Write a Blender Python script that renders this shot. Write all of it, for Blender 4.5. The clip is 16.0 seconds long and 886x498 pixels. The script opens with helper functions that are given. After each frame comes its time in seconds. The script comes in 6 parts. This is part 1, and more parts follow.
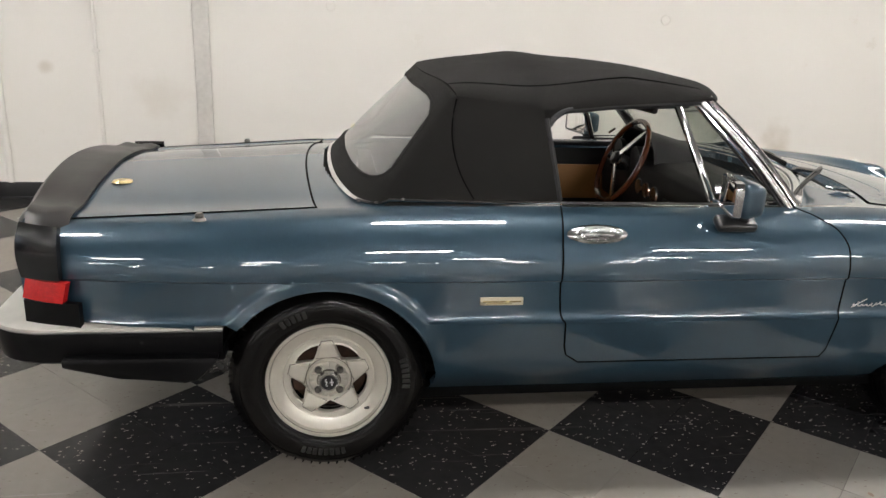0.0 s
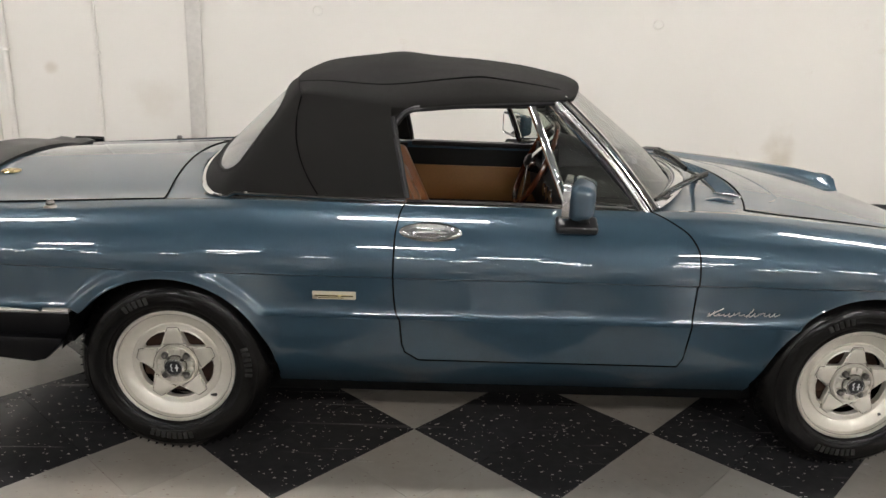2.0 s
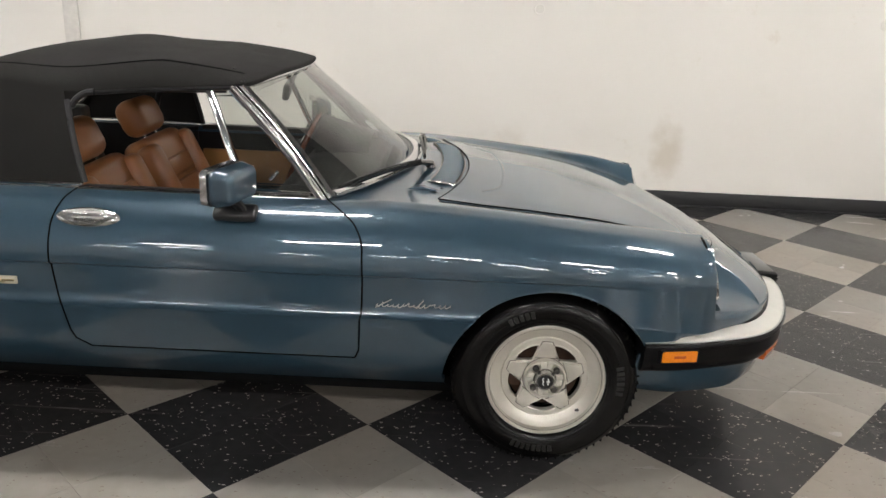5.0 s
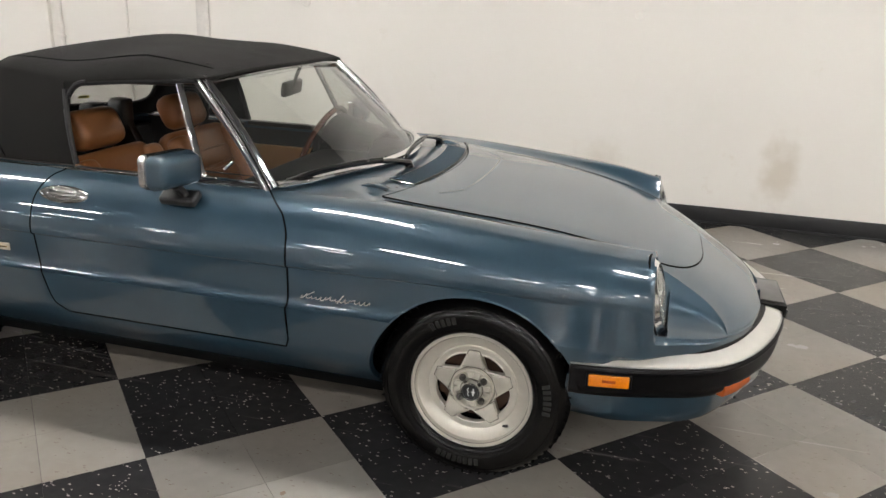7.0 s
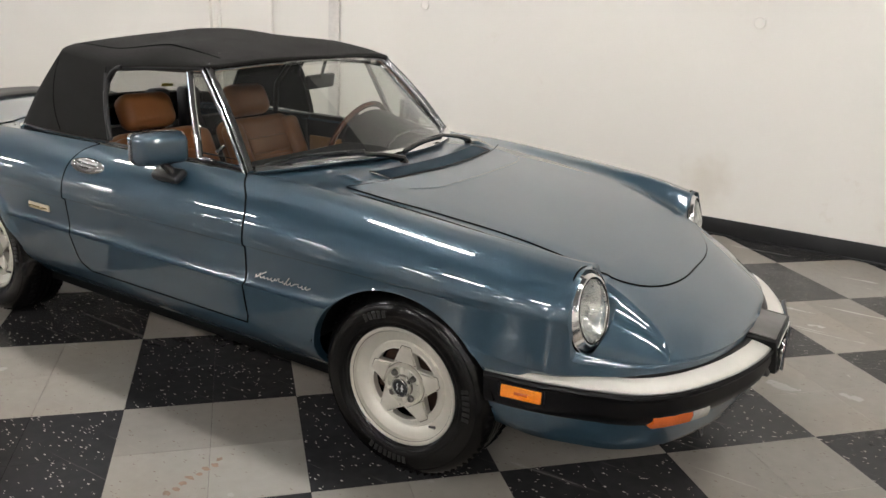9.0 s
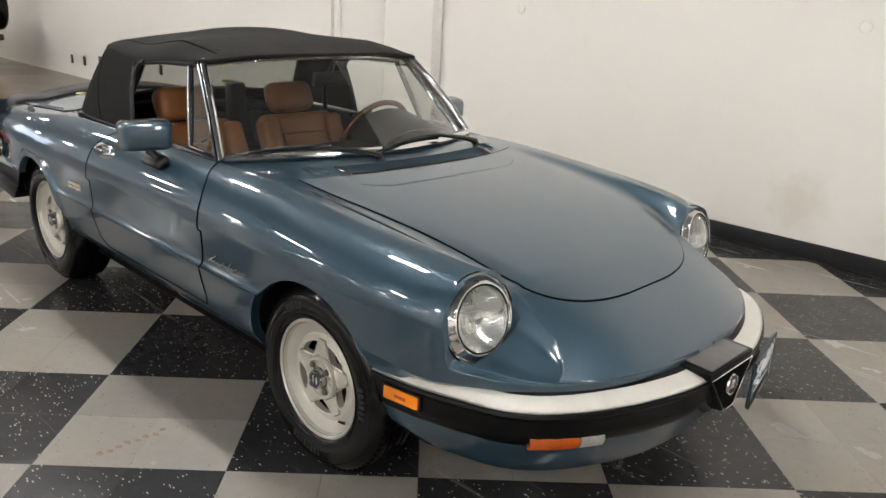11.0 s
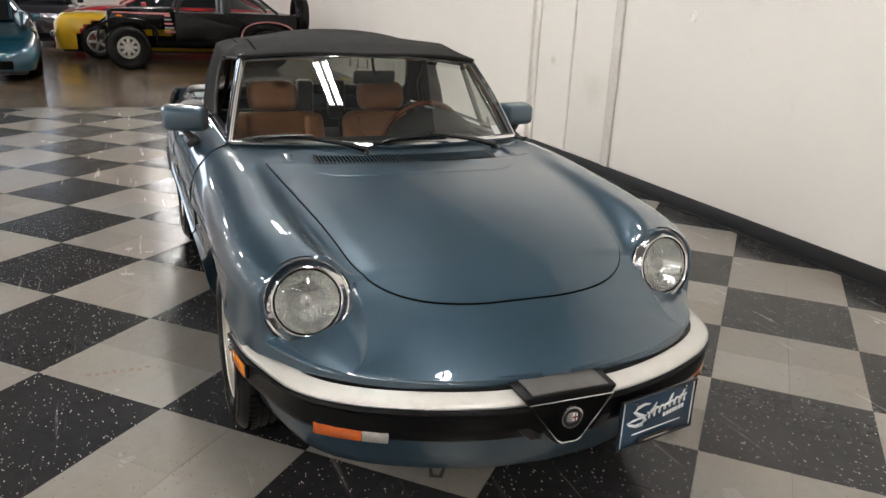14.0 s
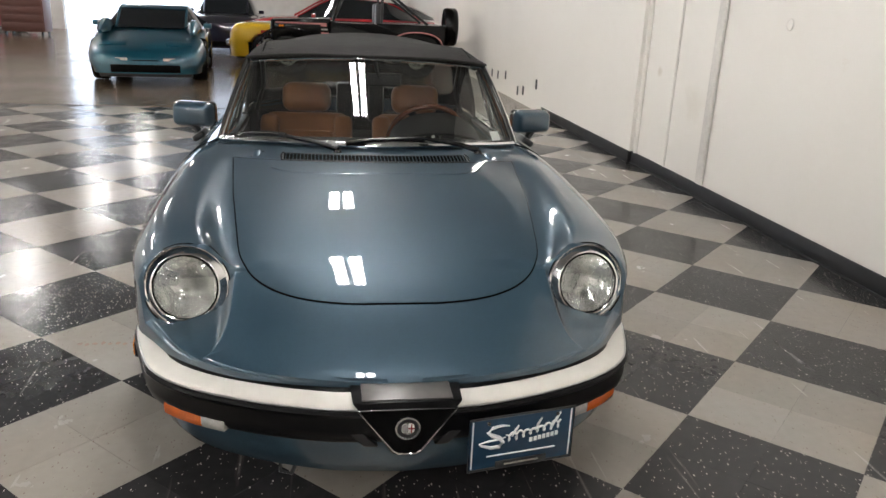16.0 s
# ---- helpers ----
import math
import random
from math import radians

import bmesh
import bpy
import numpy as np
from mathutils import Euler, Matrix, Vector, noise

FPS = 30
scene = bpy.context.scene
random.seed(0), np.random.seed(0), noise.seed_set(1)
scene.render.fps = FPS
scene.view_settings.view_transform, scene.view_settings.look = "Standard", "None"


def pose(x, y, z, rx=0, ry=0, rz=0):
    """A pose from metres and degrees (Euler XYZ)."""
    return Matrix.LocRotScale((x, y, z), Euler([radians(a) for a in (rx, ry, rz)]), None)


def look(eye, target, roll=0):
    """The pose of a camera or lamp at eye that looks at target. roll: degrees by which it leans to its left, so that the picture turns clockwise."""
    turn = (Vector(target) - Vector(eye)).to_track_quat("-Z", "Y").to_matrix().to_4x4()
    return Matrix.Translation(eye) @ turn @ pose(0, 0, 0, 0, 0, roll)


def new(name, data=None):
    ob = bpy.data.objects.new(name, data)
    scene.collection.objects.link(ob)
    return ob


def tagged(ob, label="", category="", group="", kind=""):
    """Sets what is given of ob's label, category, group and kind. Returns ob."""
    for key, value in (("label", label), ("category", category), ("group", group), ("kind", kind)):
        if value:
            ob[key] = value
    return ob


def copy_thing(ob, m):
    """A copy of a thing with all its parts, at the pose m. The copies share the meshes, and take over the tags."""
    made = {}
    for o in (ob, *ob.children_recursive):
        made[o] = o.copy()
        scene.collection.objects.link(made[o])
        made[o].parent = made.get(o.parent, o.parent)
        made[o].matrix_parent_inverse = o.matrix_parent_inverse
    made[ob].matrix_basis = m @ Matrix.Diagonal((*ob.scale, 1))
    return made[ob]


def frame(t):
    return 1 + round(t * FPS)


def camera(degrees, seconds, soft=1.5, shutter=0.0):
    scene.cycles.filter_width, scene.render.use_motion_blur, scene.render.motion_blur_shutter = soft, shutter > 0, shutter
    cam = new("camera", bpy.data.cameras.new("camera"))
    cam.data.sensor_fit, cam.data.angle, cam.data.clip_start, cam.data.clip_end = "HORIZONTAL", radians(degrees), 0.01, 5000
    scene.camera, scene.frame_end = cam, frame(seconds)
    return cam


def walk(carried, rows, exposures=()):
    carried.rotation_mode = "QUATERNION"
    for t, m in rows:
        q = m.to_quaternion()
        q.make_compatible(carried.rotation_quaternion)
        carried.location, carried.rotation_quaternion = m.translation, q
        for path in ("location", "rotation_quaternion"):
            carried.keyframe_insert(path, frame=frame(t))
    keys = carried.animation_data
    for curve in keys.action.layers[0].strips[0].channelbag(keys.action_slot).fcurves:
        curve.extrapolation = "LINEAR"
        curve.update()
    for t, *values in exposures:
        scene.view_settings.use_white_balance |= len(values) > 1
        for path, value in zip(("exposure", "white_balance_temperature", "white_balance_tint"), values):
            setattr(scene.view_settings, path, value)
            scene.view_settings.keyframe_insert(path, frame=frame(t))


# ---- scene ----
cam = camera(59.9, 16.0)
PATH = [
    (0, (-1.092, -2.941, 1.434), (-0.814, -1.052, 0.838), 2.4),
    (0.5, (-0.876, -2.99, 1.443), (-0.714, -1.088, 0.845), 2.3),
    (1, (-0.69, -2.99, 1.442), (-0.585, -1.083, 0.847), 2.3),
    (1.5, (-0.525, -3.008, 1.424), (-0.441, -1.096, 0.845), 2.2),
    (2, (-0.341, -3.033, 1.435), (-0.273, -1.121, 0.85), 2.4),
    (2.5, (-0.171, -3.019, 1.454), (-0.107, -1.113, 0.854), 2.4),
    (3, (0.01, -3.016, 1.465), (0.072, -1.111, 0.857), 2.4),
    (3.5, (0.216, -3.027, 1.468), (0.28, -1.124, 0.855), 2.4),
    (4, (0.369, -3.021, 1.478), (0.463, -1.122, 0.857), 2.8),
    (4.5, (0.538, -3.022, 1.472), (0.625, -1.122, 0.857), 2.9),
    (5, (0.771, -2.999, 1.476), (0.774, -1.098, 0.853), 2.7),
    (5.2, (0.763, -3.026, 1.49), (0.807, -1.127, 0.866), 3.6),
    (7.3, (1.689, -2.82, 1.45), (1.121, -1.002, 0.841), 2.4),
    (7.5, (1.737, -2.795, 1.445), (1.132, -0.988, 0.837), 2.6),
    (8, (1.918, -2.721, 1.45), (1.196, -0.96, 0.837), 2.7),
    (8.5, (2.119, -2.642, 1.452), (1.28, -0.934, 0.838), 2.7),
    (8.7, (2.188, -2.607, 1.448), (1.302, -0.922, 0.836), 2.8),
    (10.8, (2.838, -2.113, 1.456), (1.553, -0.71, 0.839), 2.8),
    (11, (2.888, -2.05, 1.449), (1.569, -0.678, 0.835), 2.8),
    (11.5, (3.041, -1.904, 1.454), (1.644, -0.612, 0.84), 2.6),
    (12, (3.206, -1.752, 1.45), (1.736, -0.541, 0.84), 2.6),
    (12.5, (3.321, -1.595, 1.462), (1.778, -0.481, 0.846), 2.6),
    (13, (3.435, -1.417, 1.461), (1.814, -0.422, 0.843), 2.8),
    (13.5, (3.556, -1.233, 1.468), (1.867, -0.361, 0.846), 2.7),
    (14, (3.629, -1.035, 1.467), (1.878, -0.296, 0.847), 2.7),
    (14.5, (3.704, -0.842, 1.47), (1.905, -0.226, 0.853), 2.8),
    (15, (3.782, -0.619, 1.456), (1.941, -0.133, 0.847), 2.6),
    (15.5, (3.812, -0.411, 1.453), (1.945, -0.031, 0.846), 2.6),
    (16, (3.818, -0.208, 1.461), (1.938, 0.097, 0.851), 2.6),
]
walk(cam, [(t, look(eye, target, roll)) for t, eye, target, roll in PATH])

# ---- world and exposure ----
world = bpy.data.worlds.new("world")
scene.world = world
world.use_nodes = True
world.node_tree.nodes["Background"].inputs[0].default_value = (0.75, 0.85, 1.0, 1)
world.node_tree.nodes["Background"].inputs[1].default_value = 0.05
scene.view_settings.exposure = 0.0
TUBE_POWER = 94.0
HALL_POWER = 112.0
DOOR_POWER = 2.8


# ---- materials ----
def nodes_of(name):
    m = bpy.data.materials.new(name)
    m.use_nodes = True
    return m, m.node_tree.nodes, m.node_tree.links, m.node_tree.nodes["Principled BSDF"]


def plain(name, col, rough=0.5, metal=0.0, coat=0.0, var=0.12, scale=30.0, bump=0.0, spec=0.5, fine=None):
    """A surface with two scales of variation in tone and roughness, and an optional fine relief."""
    m, n, l, b = nodes_of(name)
    tc = n.new("ShaderNodeTexCoord")
    big = n.new("ShaderNodeTexNoise")
    big.inputs["Scale"].default_value = scale * 0.12
    big.inputs["Detail"].default_value = 4
    small = n.new("ShaderNodeTexNoise")
    small.inputs["Scale"].default_value = fine or scale
    small.inputs["Detail"].default_value = 3
    l.new(tc.outputs["Object"], big.inputs["Vector"])
    l.new(tc.outputs["Object"], small.inputs["Vector"])
    add = n.new("ShaderNodeMath")
    add.operation = "ADD"
    l.new(big.outputs["Fac"], add.inputs[0])
    l.new(small.outputs["Fac"], add.inputs[1])
    ramp = n.new("ShaderNodeMapRange")
    ramp.inputs["From Min"].default_value = 0.6
    ramp.inputs["From Max"].default_value = 1.4
    ramp.inputs["To Min"].default_value = 1 - var
    ramp.inputs["To Max"].default_value = 1 + var
    l.new(add.outputs[0], ramp.inputs["Value"])
    mul = n.new("ShaderNodeVectorMath")
    mul.operation = "SCALE"
    mul.inputs[0].default_value = col
    l.new(ramp.outputs[0], mul.inputs["Scale"])
    l.new(mul.outputs[0], b.inputs["Base Color"])
    rr = n.new("ShaderNodeMapRange")
    rr.inputs["From Min"].default_value = 0.3
    rr.inputs["From Max"].default_value = 0.7
    rr.inputs["To Min"].default_value = max(rough - 0.06 * min(1, rough * 4), 0.0)
    rr.inputs["To Max"].default_value = min(rough + 0.06 * min(1, rough * 4), 1.0)
    l.new(big.outputs["Fac"], rr.inputs["Value"])
    l.new(rr.outputs[0], b.inputs["Roughness"])
    b.inputs["Metallic"].default_value = metal
    b.inputs["Coat Weight"].default_value = coat
    b.inputs["Coat Roughness"].default_value = 0.03
    b.inputs["Specular IOR Level"].default_value = spec
    if bump:
        bp = n.new("ShaderNodeBump")
        bp.inputs["Strength"].default_value = bump
        bp.inputs["Distance"].default_value = 0.002
        l.new(small.outputs["Fac"], bp.inputs["Height"])
        l.new(bp.outputs[0], b.inputs["Normal"])
    return m


def glow(name, col, power):
    m, n, l, b = nodes_of(name)
    b.inputs["Base Color"].default_value = (*col, 1)
    b.inputs["Emission Color"].default_value = (*col, 1)
    b.inputs["Emission Strength"].default_value = power
    return m


def glass(name, col, rough=0.0, clear=0.9):
    """Thin glass: mostly clear, with a mirror share that grows at grazing angles."""
    m, n, l, b = nodes_of(name)
    out = n["Material Output"]
    tr = n.new("ShaderNodeBsdfTransparent")
    tr.inputs[0].default_value = (*col, 1)
    gl = n.new("ShaderNodeBsdfGlossy")
    gl.inputs["Roughness"].default_value = rough
    lw = n.new("ShaderNodeLayerWeight")
    pw = n.new("ShaderNodeMath")
    pw.operation = "POWER"
    pw.inputs[1].default_value = 3.2
    l.new(lw.outputs["Facing"], pw.inputs[0])
    fr = n.new("ShaderNodeMath")
    fr.operation = "MULTIPLY_ADD"
    fr.inputs[1].default_value = 0.85
    fr.inputs[2].default_value = 0.085
    l.new(pw.outputs[0], fr.inputs[0])
    mx = n.new("ShaderNodeMixShader")
    l.new(fr.outputs[0], mx.inputs[0])
    l.new(tr.outputs[0], mx.inputs[1])
    l.new(gl.outputs[0], mx.inputs[2])
    df = n.new("ShaderNodeBsdfDiffuse")
    df.inputs[0].default_value = (0.6, 0.6, 0.58, 1)
    m2 = n.new("ShaderNodeMixShader")
    m2.inputs[0].default_value = clear
    l.new(df.outputs[0], m2.inputs[1])
    l.new(mx.outputs[0], m2.inputs[2])
    l.new(m2.outputs[0], out.inputs["Surface"])
    return m


def paint(name, col, fleck, rough=0.33, metal=0.6):
    """Metallic paint with fine flake under a clear coat."""
    m, n, l, b = nodes_of(name)
    tc = n.new("ShaderNodeTexCoord")
    vo = n.new("ShaderNodeTexNoise")
    vo.inputs["Scale"].default_value = 900
    vo.inputs["Detail"].default_value = 2
    l.new(tc.outputs["Object"], vo.inputs["Vector"])
    big = n.new("ShaderNodeTexNoise")
    big.inputs["Scale"].default_value = 2.2
    l.new(tc.outputs["Object"], big.inputs["Vector"])
    mix = n.new("ShaderNodeMix")
    mix.data_type = "RGBA"
    mix.inputs["A"].default_value = (*col, 1)
    mix.inputs["B"].default_value = (*fleck, 1)
    rg = n.new("ShaderNodeMapRange")
    rg.inputs["From Min"].default_value = 0.45
    rg.inputs["From Max"].default_value = 0.75
    l.new(vo.outputs["Fac"], rg.inputs["Value"])
    l.new(rg.outputs[0], mix.inputs["Factor"])
    l.new(mix.outputs["Result"], b.inputs["Base Color"])
    b.inputs["Metallic"].default_value = metal
    rr = n.new("ShaderNodeMapRange")
    rr.inputs["To Min"].default_value = rough - 0.04
    rr.inputs["To Max"].default_value = rough + 0.04
    l.new(big.outputs["Fac"], rr.inputs["Value"])
    l.new(rr.outputs[0], b.inputs["Roughness"])
    b.inputs["Coat Weight"].default_value = 1.0
    b.inputs["Coat Roughness"].default_value = 0.008
    b.inputs["Coat IOR"].default_value = 1.66
    return m


def tile_material(name, col, alt, speck, amount, rough):
    """Vinyl composition tile: mottled tone, streaky chips, scuffs and waxed gloss."""
    m, n, l, b = nodes_of(name)
    tc = n.new("ShaderNodeTexCoord")
    oi = n.new("ShaderNodeObjectInfo")
    geo = n.new("ShaderNodeNewGeometry")
    pos = n.new("ShaderNodeVectorMath")
    pos.operation = "ADD"
    l.new(geo.outputs["Position"], pos.inputs[0])
    pos.inputs[1].default_value = (3, 7, 0)
    cloud = n.new("ShaderNodeTexNoise")
    cloud.inputs["Scale"].default_value = 22
    cloud.inputs["Detail"].default_value = 3
    l.new(pos.outputs[0], cloud.inputs["Vector"])
    mix = n.new("ShaderNodeMix")
    mix.data_type = "RGBA"
    mix.inputs["A"].default_value = (*col, 1)
    mix.inputs["B"].default_value = (*alt, 1)
    l.new(cloud.outputs["Fac"], mix.inputs["Factor"])
    # chips: small stretched cells, of which only some are pale
    mp = n.new("ShaderNodeMapping")
    mp.inputs["Scale"].default_value = (66, 165, 66)
    mp.inputs["Rotation"].default_value = (0, 0, 0.5)
    l.new(pos.outputs[0], mp.inputs["Vector"])
    vo = n.new("ShaderNodeTexVoronoi")
    vo.inputs["Scale"].default_value = 1.0
    l.new(mp.outputs[0], vo.inputs["Vector"])
    sep = n.new("ShaderNodeSeparateColor")
    l.new(vo.outputs["Color"], sep.inputs[0])
    few = n.new("ShaderNodeMath")
    few.operation = "GREATER_THAN"
    few.inputs[1].default_value = 1 - amount
    l.new(sep.outputs[0], few.inputs[0])
    size = n.new("ShaderNodeMath")
    size.operation = "MULTIPLY"
    size.inputs[1].default_value = 0.42
    l.new(sep.outputs[1], size.inputs[0])
    near = n.new("ShaderNodeMath")
    near.operation = "LESS_THAN"
    l.new(vo.outputs["Distance"], near.inputs[0])
    l.new(size.outputs[0], near.inputs[1])
    both = n.new("ShaderNodeMath")
    both.operation = "MULTIPLY"
    l.new(few.outputs[0], both.inputs[0])
    l.new(near.outputs[0], both.inputs[1])
    mix2 = n.new("ShaderNodeMix")
    mix2.data_type = "RGBA"
    l.new(both.outputs[0], mix2.inputs["Factor"])
    l.new(mix.outputs["Result"], mix2.inputs["A"])
    mix2.inputs["B"].default_value = (*speck, 1)
    # brownish dirt worn in over wide patches
    soil = n.new("ShaderNodeTexNoise")
    soil.inputs["Scale"].default_value = 1.1
    soil.inputs["Detail"].default_value = 2
    soil.inputs["Roughness"].default_value = 0.5
    l.new(pos.outputs[0], soil.inputs["Vector"])
    amt = n.new("ShaderNodeMapRange")
    amt.inputs["From Min"].default_value = 0.30
    amt.inputs["From Max"].default_value = 0.70
    amt.inputs["To Max"].default_value = 0.30
    l.new(soil.outputs["Fac"], amt.inputs["Value"])
    mix3 = n.new("ShaderNodeMix")
    mix3.data_type = "RGBA"
    mix3.blend_type = "MULTIPLY"
    l.new(amt.outputs[0], mix3.inputs["Factor"])
    l.new(mix2.outputs["Result"], mix3.inputs["A"])
    mix3.inputs["B"].default_value = (1.0, 0.72, 0.45, 1)
    # thin dried smears and drag scratches
    last = mix3.outputs["Result"]
    smear_out = []
    for turn, stretch, lo, hi, share in ((0.9, (1.2, 26, 1), 0.64, 0.74, 0.16), (2.3, (2.0, 70, 1), 0.68, 0.76, 0.22)):
        mp2 = n.new("ShaderNodeMapping")
        mp2.inputs["Rotation"].default_value = (0, 0, turn)
        mp2.inputs["Scale"].default_value = stretch
        l.new(pos.outputs[0], mp2.inputs["Vector"])
        sm = n.new("ShaderNodeTexNoise")
        sm.inputs["Scale"].default_value = 1.0
        sm.inputs["Detail"].default_value = 4
        l.new(mp2.outputs[0], sm.inputs["Vector"])
        cut = n.new("ShaderNodeMapRange")
        cut.inputs["From Min"].default_value = lo
        cut.inputs["From Max"].default_value = hi
        cut.inputs["To Max"].default_value = share
        l.new(sm.outputs["Fac"], cut.inputs["Value"])
        mx = n.new("ShaderNodeMix")
        mx.data_type = "RGBA"
        l.new(cut.outputs[0], mx.inputs["Factor"])
        l.new(last, mx.inputs["A"])
        mx.inputs["B"].default_value = (0.42, 0.39, 0.34, 1)
        last = mx.outputs["Result"]
        smear_out.append(cut.outputs[0])
    # each tile a little lighter or darker than the next
    tone = n.new("ShaderNodeMapRange")
    tone.inputs["To Min"].default_value = 0.9
    tone.inputs["To Max"].default_value = 1.1
    l.new(oi.outputs["Random"], tone.inputs["Value"])
    sc = n.new("ShaderNodeVectorMath")
    sc.operation = "SCALE"
    l.new(last, sc.inputs[0])
    l.new(tone.outputs[0], sc.inputs["Scale"])
    l.new(sc.outputs[0], b.inputs["Base Color"])
    # waxed gloss, rubbed dull in patches, over slightly uneven tiles
    worn = n.new("ShaderNodeTexNoise")
    worn.inputs["Scale"].default_value = 5
    worn.inputs["Detail"].default_value = 5
    l.new(pos.outputs[0], worn.inputs["Vector"])
    dull = n.new("ShaderNodeMapRange")
    dull.inputs["From Min"].default_value = 0.3
    dull.inputs["From Max"].default_value = 0.7
    dull.inputs["To Min"].default_value = rough - 0.05
    dull.inputs["To Max"].default_value = rough + 0.07
    l.new(worn.outputs["Fac"], dull.inputs["Value"])
    rub = n.new("ShaderNodeMath")
    rub.operation = "MULTIPLY_ADD"
    rub.inputs[1].default_value = 0.9
    l.new(smear_out[0], rub.inputs[0])
    l.new(dull.outputs[0], rub.inputs[2])
    l.new(rub.outputs[0], b.inputs["Roughness"])
    b.inputs["Specular IOR Level"].default_value = 0.2
    bp = n.new("ShaderNodeBump")
    bp.inputs["Strength"].default_value = 0.06
    bp.inputs["Distance"].default_value = 0.004
    l.new(cloud.outputs["Fac"], bp.inputs["Height"])
    l.new(bp.outputs[0], b.inputs["Normal"])
    return m


def wall_material():
    """Cream painted wall with faint roller marks, scuffs and brown blotches."""
    m, n, l, b = nodes_of("cream_wall_paint")
    tc = n.new("ShaderNodeTexCoord")
    a = n.new("ShaderNodeTexNoise")
    a.inputs["Scale"].default_value = 0.9
    a.inputs["Detail"].default_value = 5
    c = n.new("ShaderNodeTexNoise")
    c.inputs["Scale"].default_value = 2.6
    c.inputs["Detail"].default_value = 7
    c.inputs["Roughness"].default_value = 0.7
    f = n.new("ShaderNodeTexNoise")
    f.inputs["Scale"].default_value = 140
    for q in (a, c, f):
        l.new(tc.outputs["Object"], q.inputs["Vector"])
    mix = n.new("ShaderNodeMix")
    mix.data_type = "RGBA"
    mix.inputs["A"].default_value = (0.75, 0.72, 0.665, 1)
    mix.inputs["B"].default_value = (0.80, 0.775, 0.725, 1)
    l.new(a.outputs["Fac"], mix.inputs["Factor"])
    st = n.new("ShaderNodeMapRange")
    st.inputs["From Min"].default_value = 0.66
    st.inputs["From Max"].default_value = 0.8
    st.inputs["To Max"].default_value = 0.5
    l.new(c.outputs["Fac"], st.inputs["Value"])
    mix2 = n.new("ShaderNodeMix")
    mix2.data_type = "RGBA"
    l.new(st.outputs[0], mix2.inputs["Factor"])
    l.new(mix.outputs["Result"], mix2.inputs["A"])
    mix2.inputs["B"].default_value = (0.55, 0.47, 0.36, 1)
    last = mix2.outputs["Result"]
    for (sx, sz), wide, tall, strength in (((2.46, 0.42), 0.16, 0.30, 0.55), ((1.22, 0.36), 0.20, 0.22, 0.35), ((-3.09, 0.94), 0.05, 0.05, 0.45), ((-2.35, 0.75), 0.22, 0.18, 0.22)):
        mp = n.new("ShaderNodeMapping")
        mp.vector_type = "POINT"
        mp.inputs["Location"].default_value = (-sx / wide, 0, -sz / tall)
        mp.inputs["Scale"].default_value = (1 / wide, 0, 1 / tall)
        l.new(tc.outputs["Object"], mp.inputs["Vector"])
        ln = n.new("ShaderNodeVectorMath")
        ln.operation = "LENGTH"
        l.new(mp.outputs[0], ln.inputs[0])
        blur = n.new("ShaderNodeTexNoise")
        blur.inputs["Scale"].default_value = 7
        blur.inputs["Detail"].default_value = 6
        l.new(tc.outputs["Object"], blur.inputs["Vector"])
        rag = n.new("ShaderNodeMath")
        rag.operation = "MULTIPLY_ADD"
        rag.inputs[1].default_value = 1.6
        l.new(blur.outputs["Fac"], rag.inputs[0])
        l.new(ln.outputs["Value"], rag.inputs[2])
        fade = n.new("ShaderNodeMapRange")
        fade.interpolation_type = "SMOOTHSTEP"
        fade.inputs["From Min"].default_value = 0.9
        fade.inputs["From Max"].default_value = 2.0
        fade.inputs["To Min"].default_value = strength
        fade.inputs["To Max"].default_value = 0.0
        l.new(rag.outputs[0], fade.inputs["Value"])
        m3 = n.new("ShaderNodeMix")
        m3.data_type = "RGBA"
        l.new(fade.outputs[0], m3.inputs["Factor"])
        l.new(last, m3.inputs["A"])
        m3.inputs["B"].default_value = (0.50, 0.43, 0.33, 1)
        last = m3.outputs["Result"]
    l.new(last, b.inputs["Base Color"])
    b.inputs["Roughness"].default_value = 0.55
    bp = n.new("ShaderNodeBump")
    bp.inputs["Strength"].default_value = 0.15
    bp.inputs["Distance"].default_value = 0.002
    l.new(f.outputs["Fac"], bp.inputs["Height"])
    l.new(bp.outputs[0], b.inputs["Normal"])
    return m


PAINT = paint("blue_metallic_paint", (0.018, 0.047, 0.073), (0.049, 0.104, 0.150), 0.40, 0.37)
WALL = wall_material()
BLACK_TILE = tile_material("black_vinyl_tile", (0.020, 0.020, 0.022), (0.037, 0.037, 0.039), (0.44, 0.42, 0.395), 0.17, 0.19)
GREY_TILE = tile_material("grey_vinyl_tile", (0.255, 0.243, 0.223), (0.305, 0.290, 0.267), (0.20, 0.17, 0.145), 0.10, 0.21)
GROUT = plain("tile_joint_dirt", (0.05, 0.045, 0.04), 0.7)
SPOILER = plain("grey_black_spoiler_rubber", (0.022, 0.020, 0.019), 0.42, var=0.2, scale=40, bump=0.1, spec=0.5)
CHEEKBLACK = plain("glossy_black_corner_plastic", (0.006, 0.006, 0.0065), 0.22, var=0.2, spec=0.5)
RUBBER = plain("black_base_rubber", (0.009, 0.009, 0.010), 0.5, var=0.3, scale=12)
CONCRETE = plain("brown_sealed_concrete", (0.115, 0.080, 0.050), 0.20, var=0.35, scale=9)
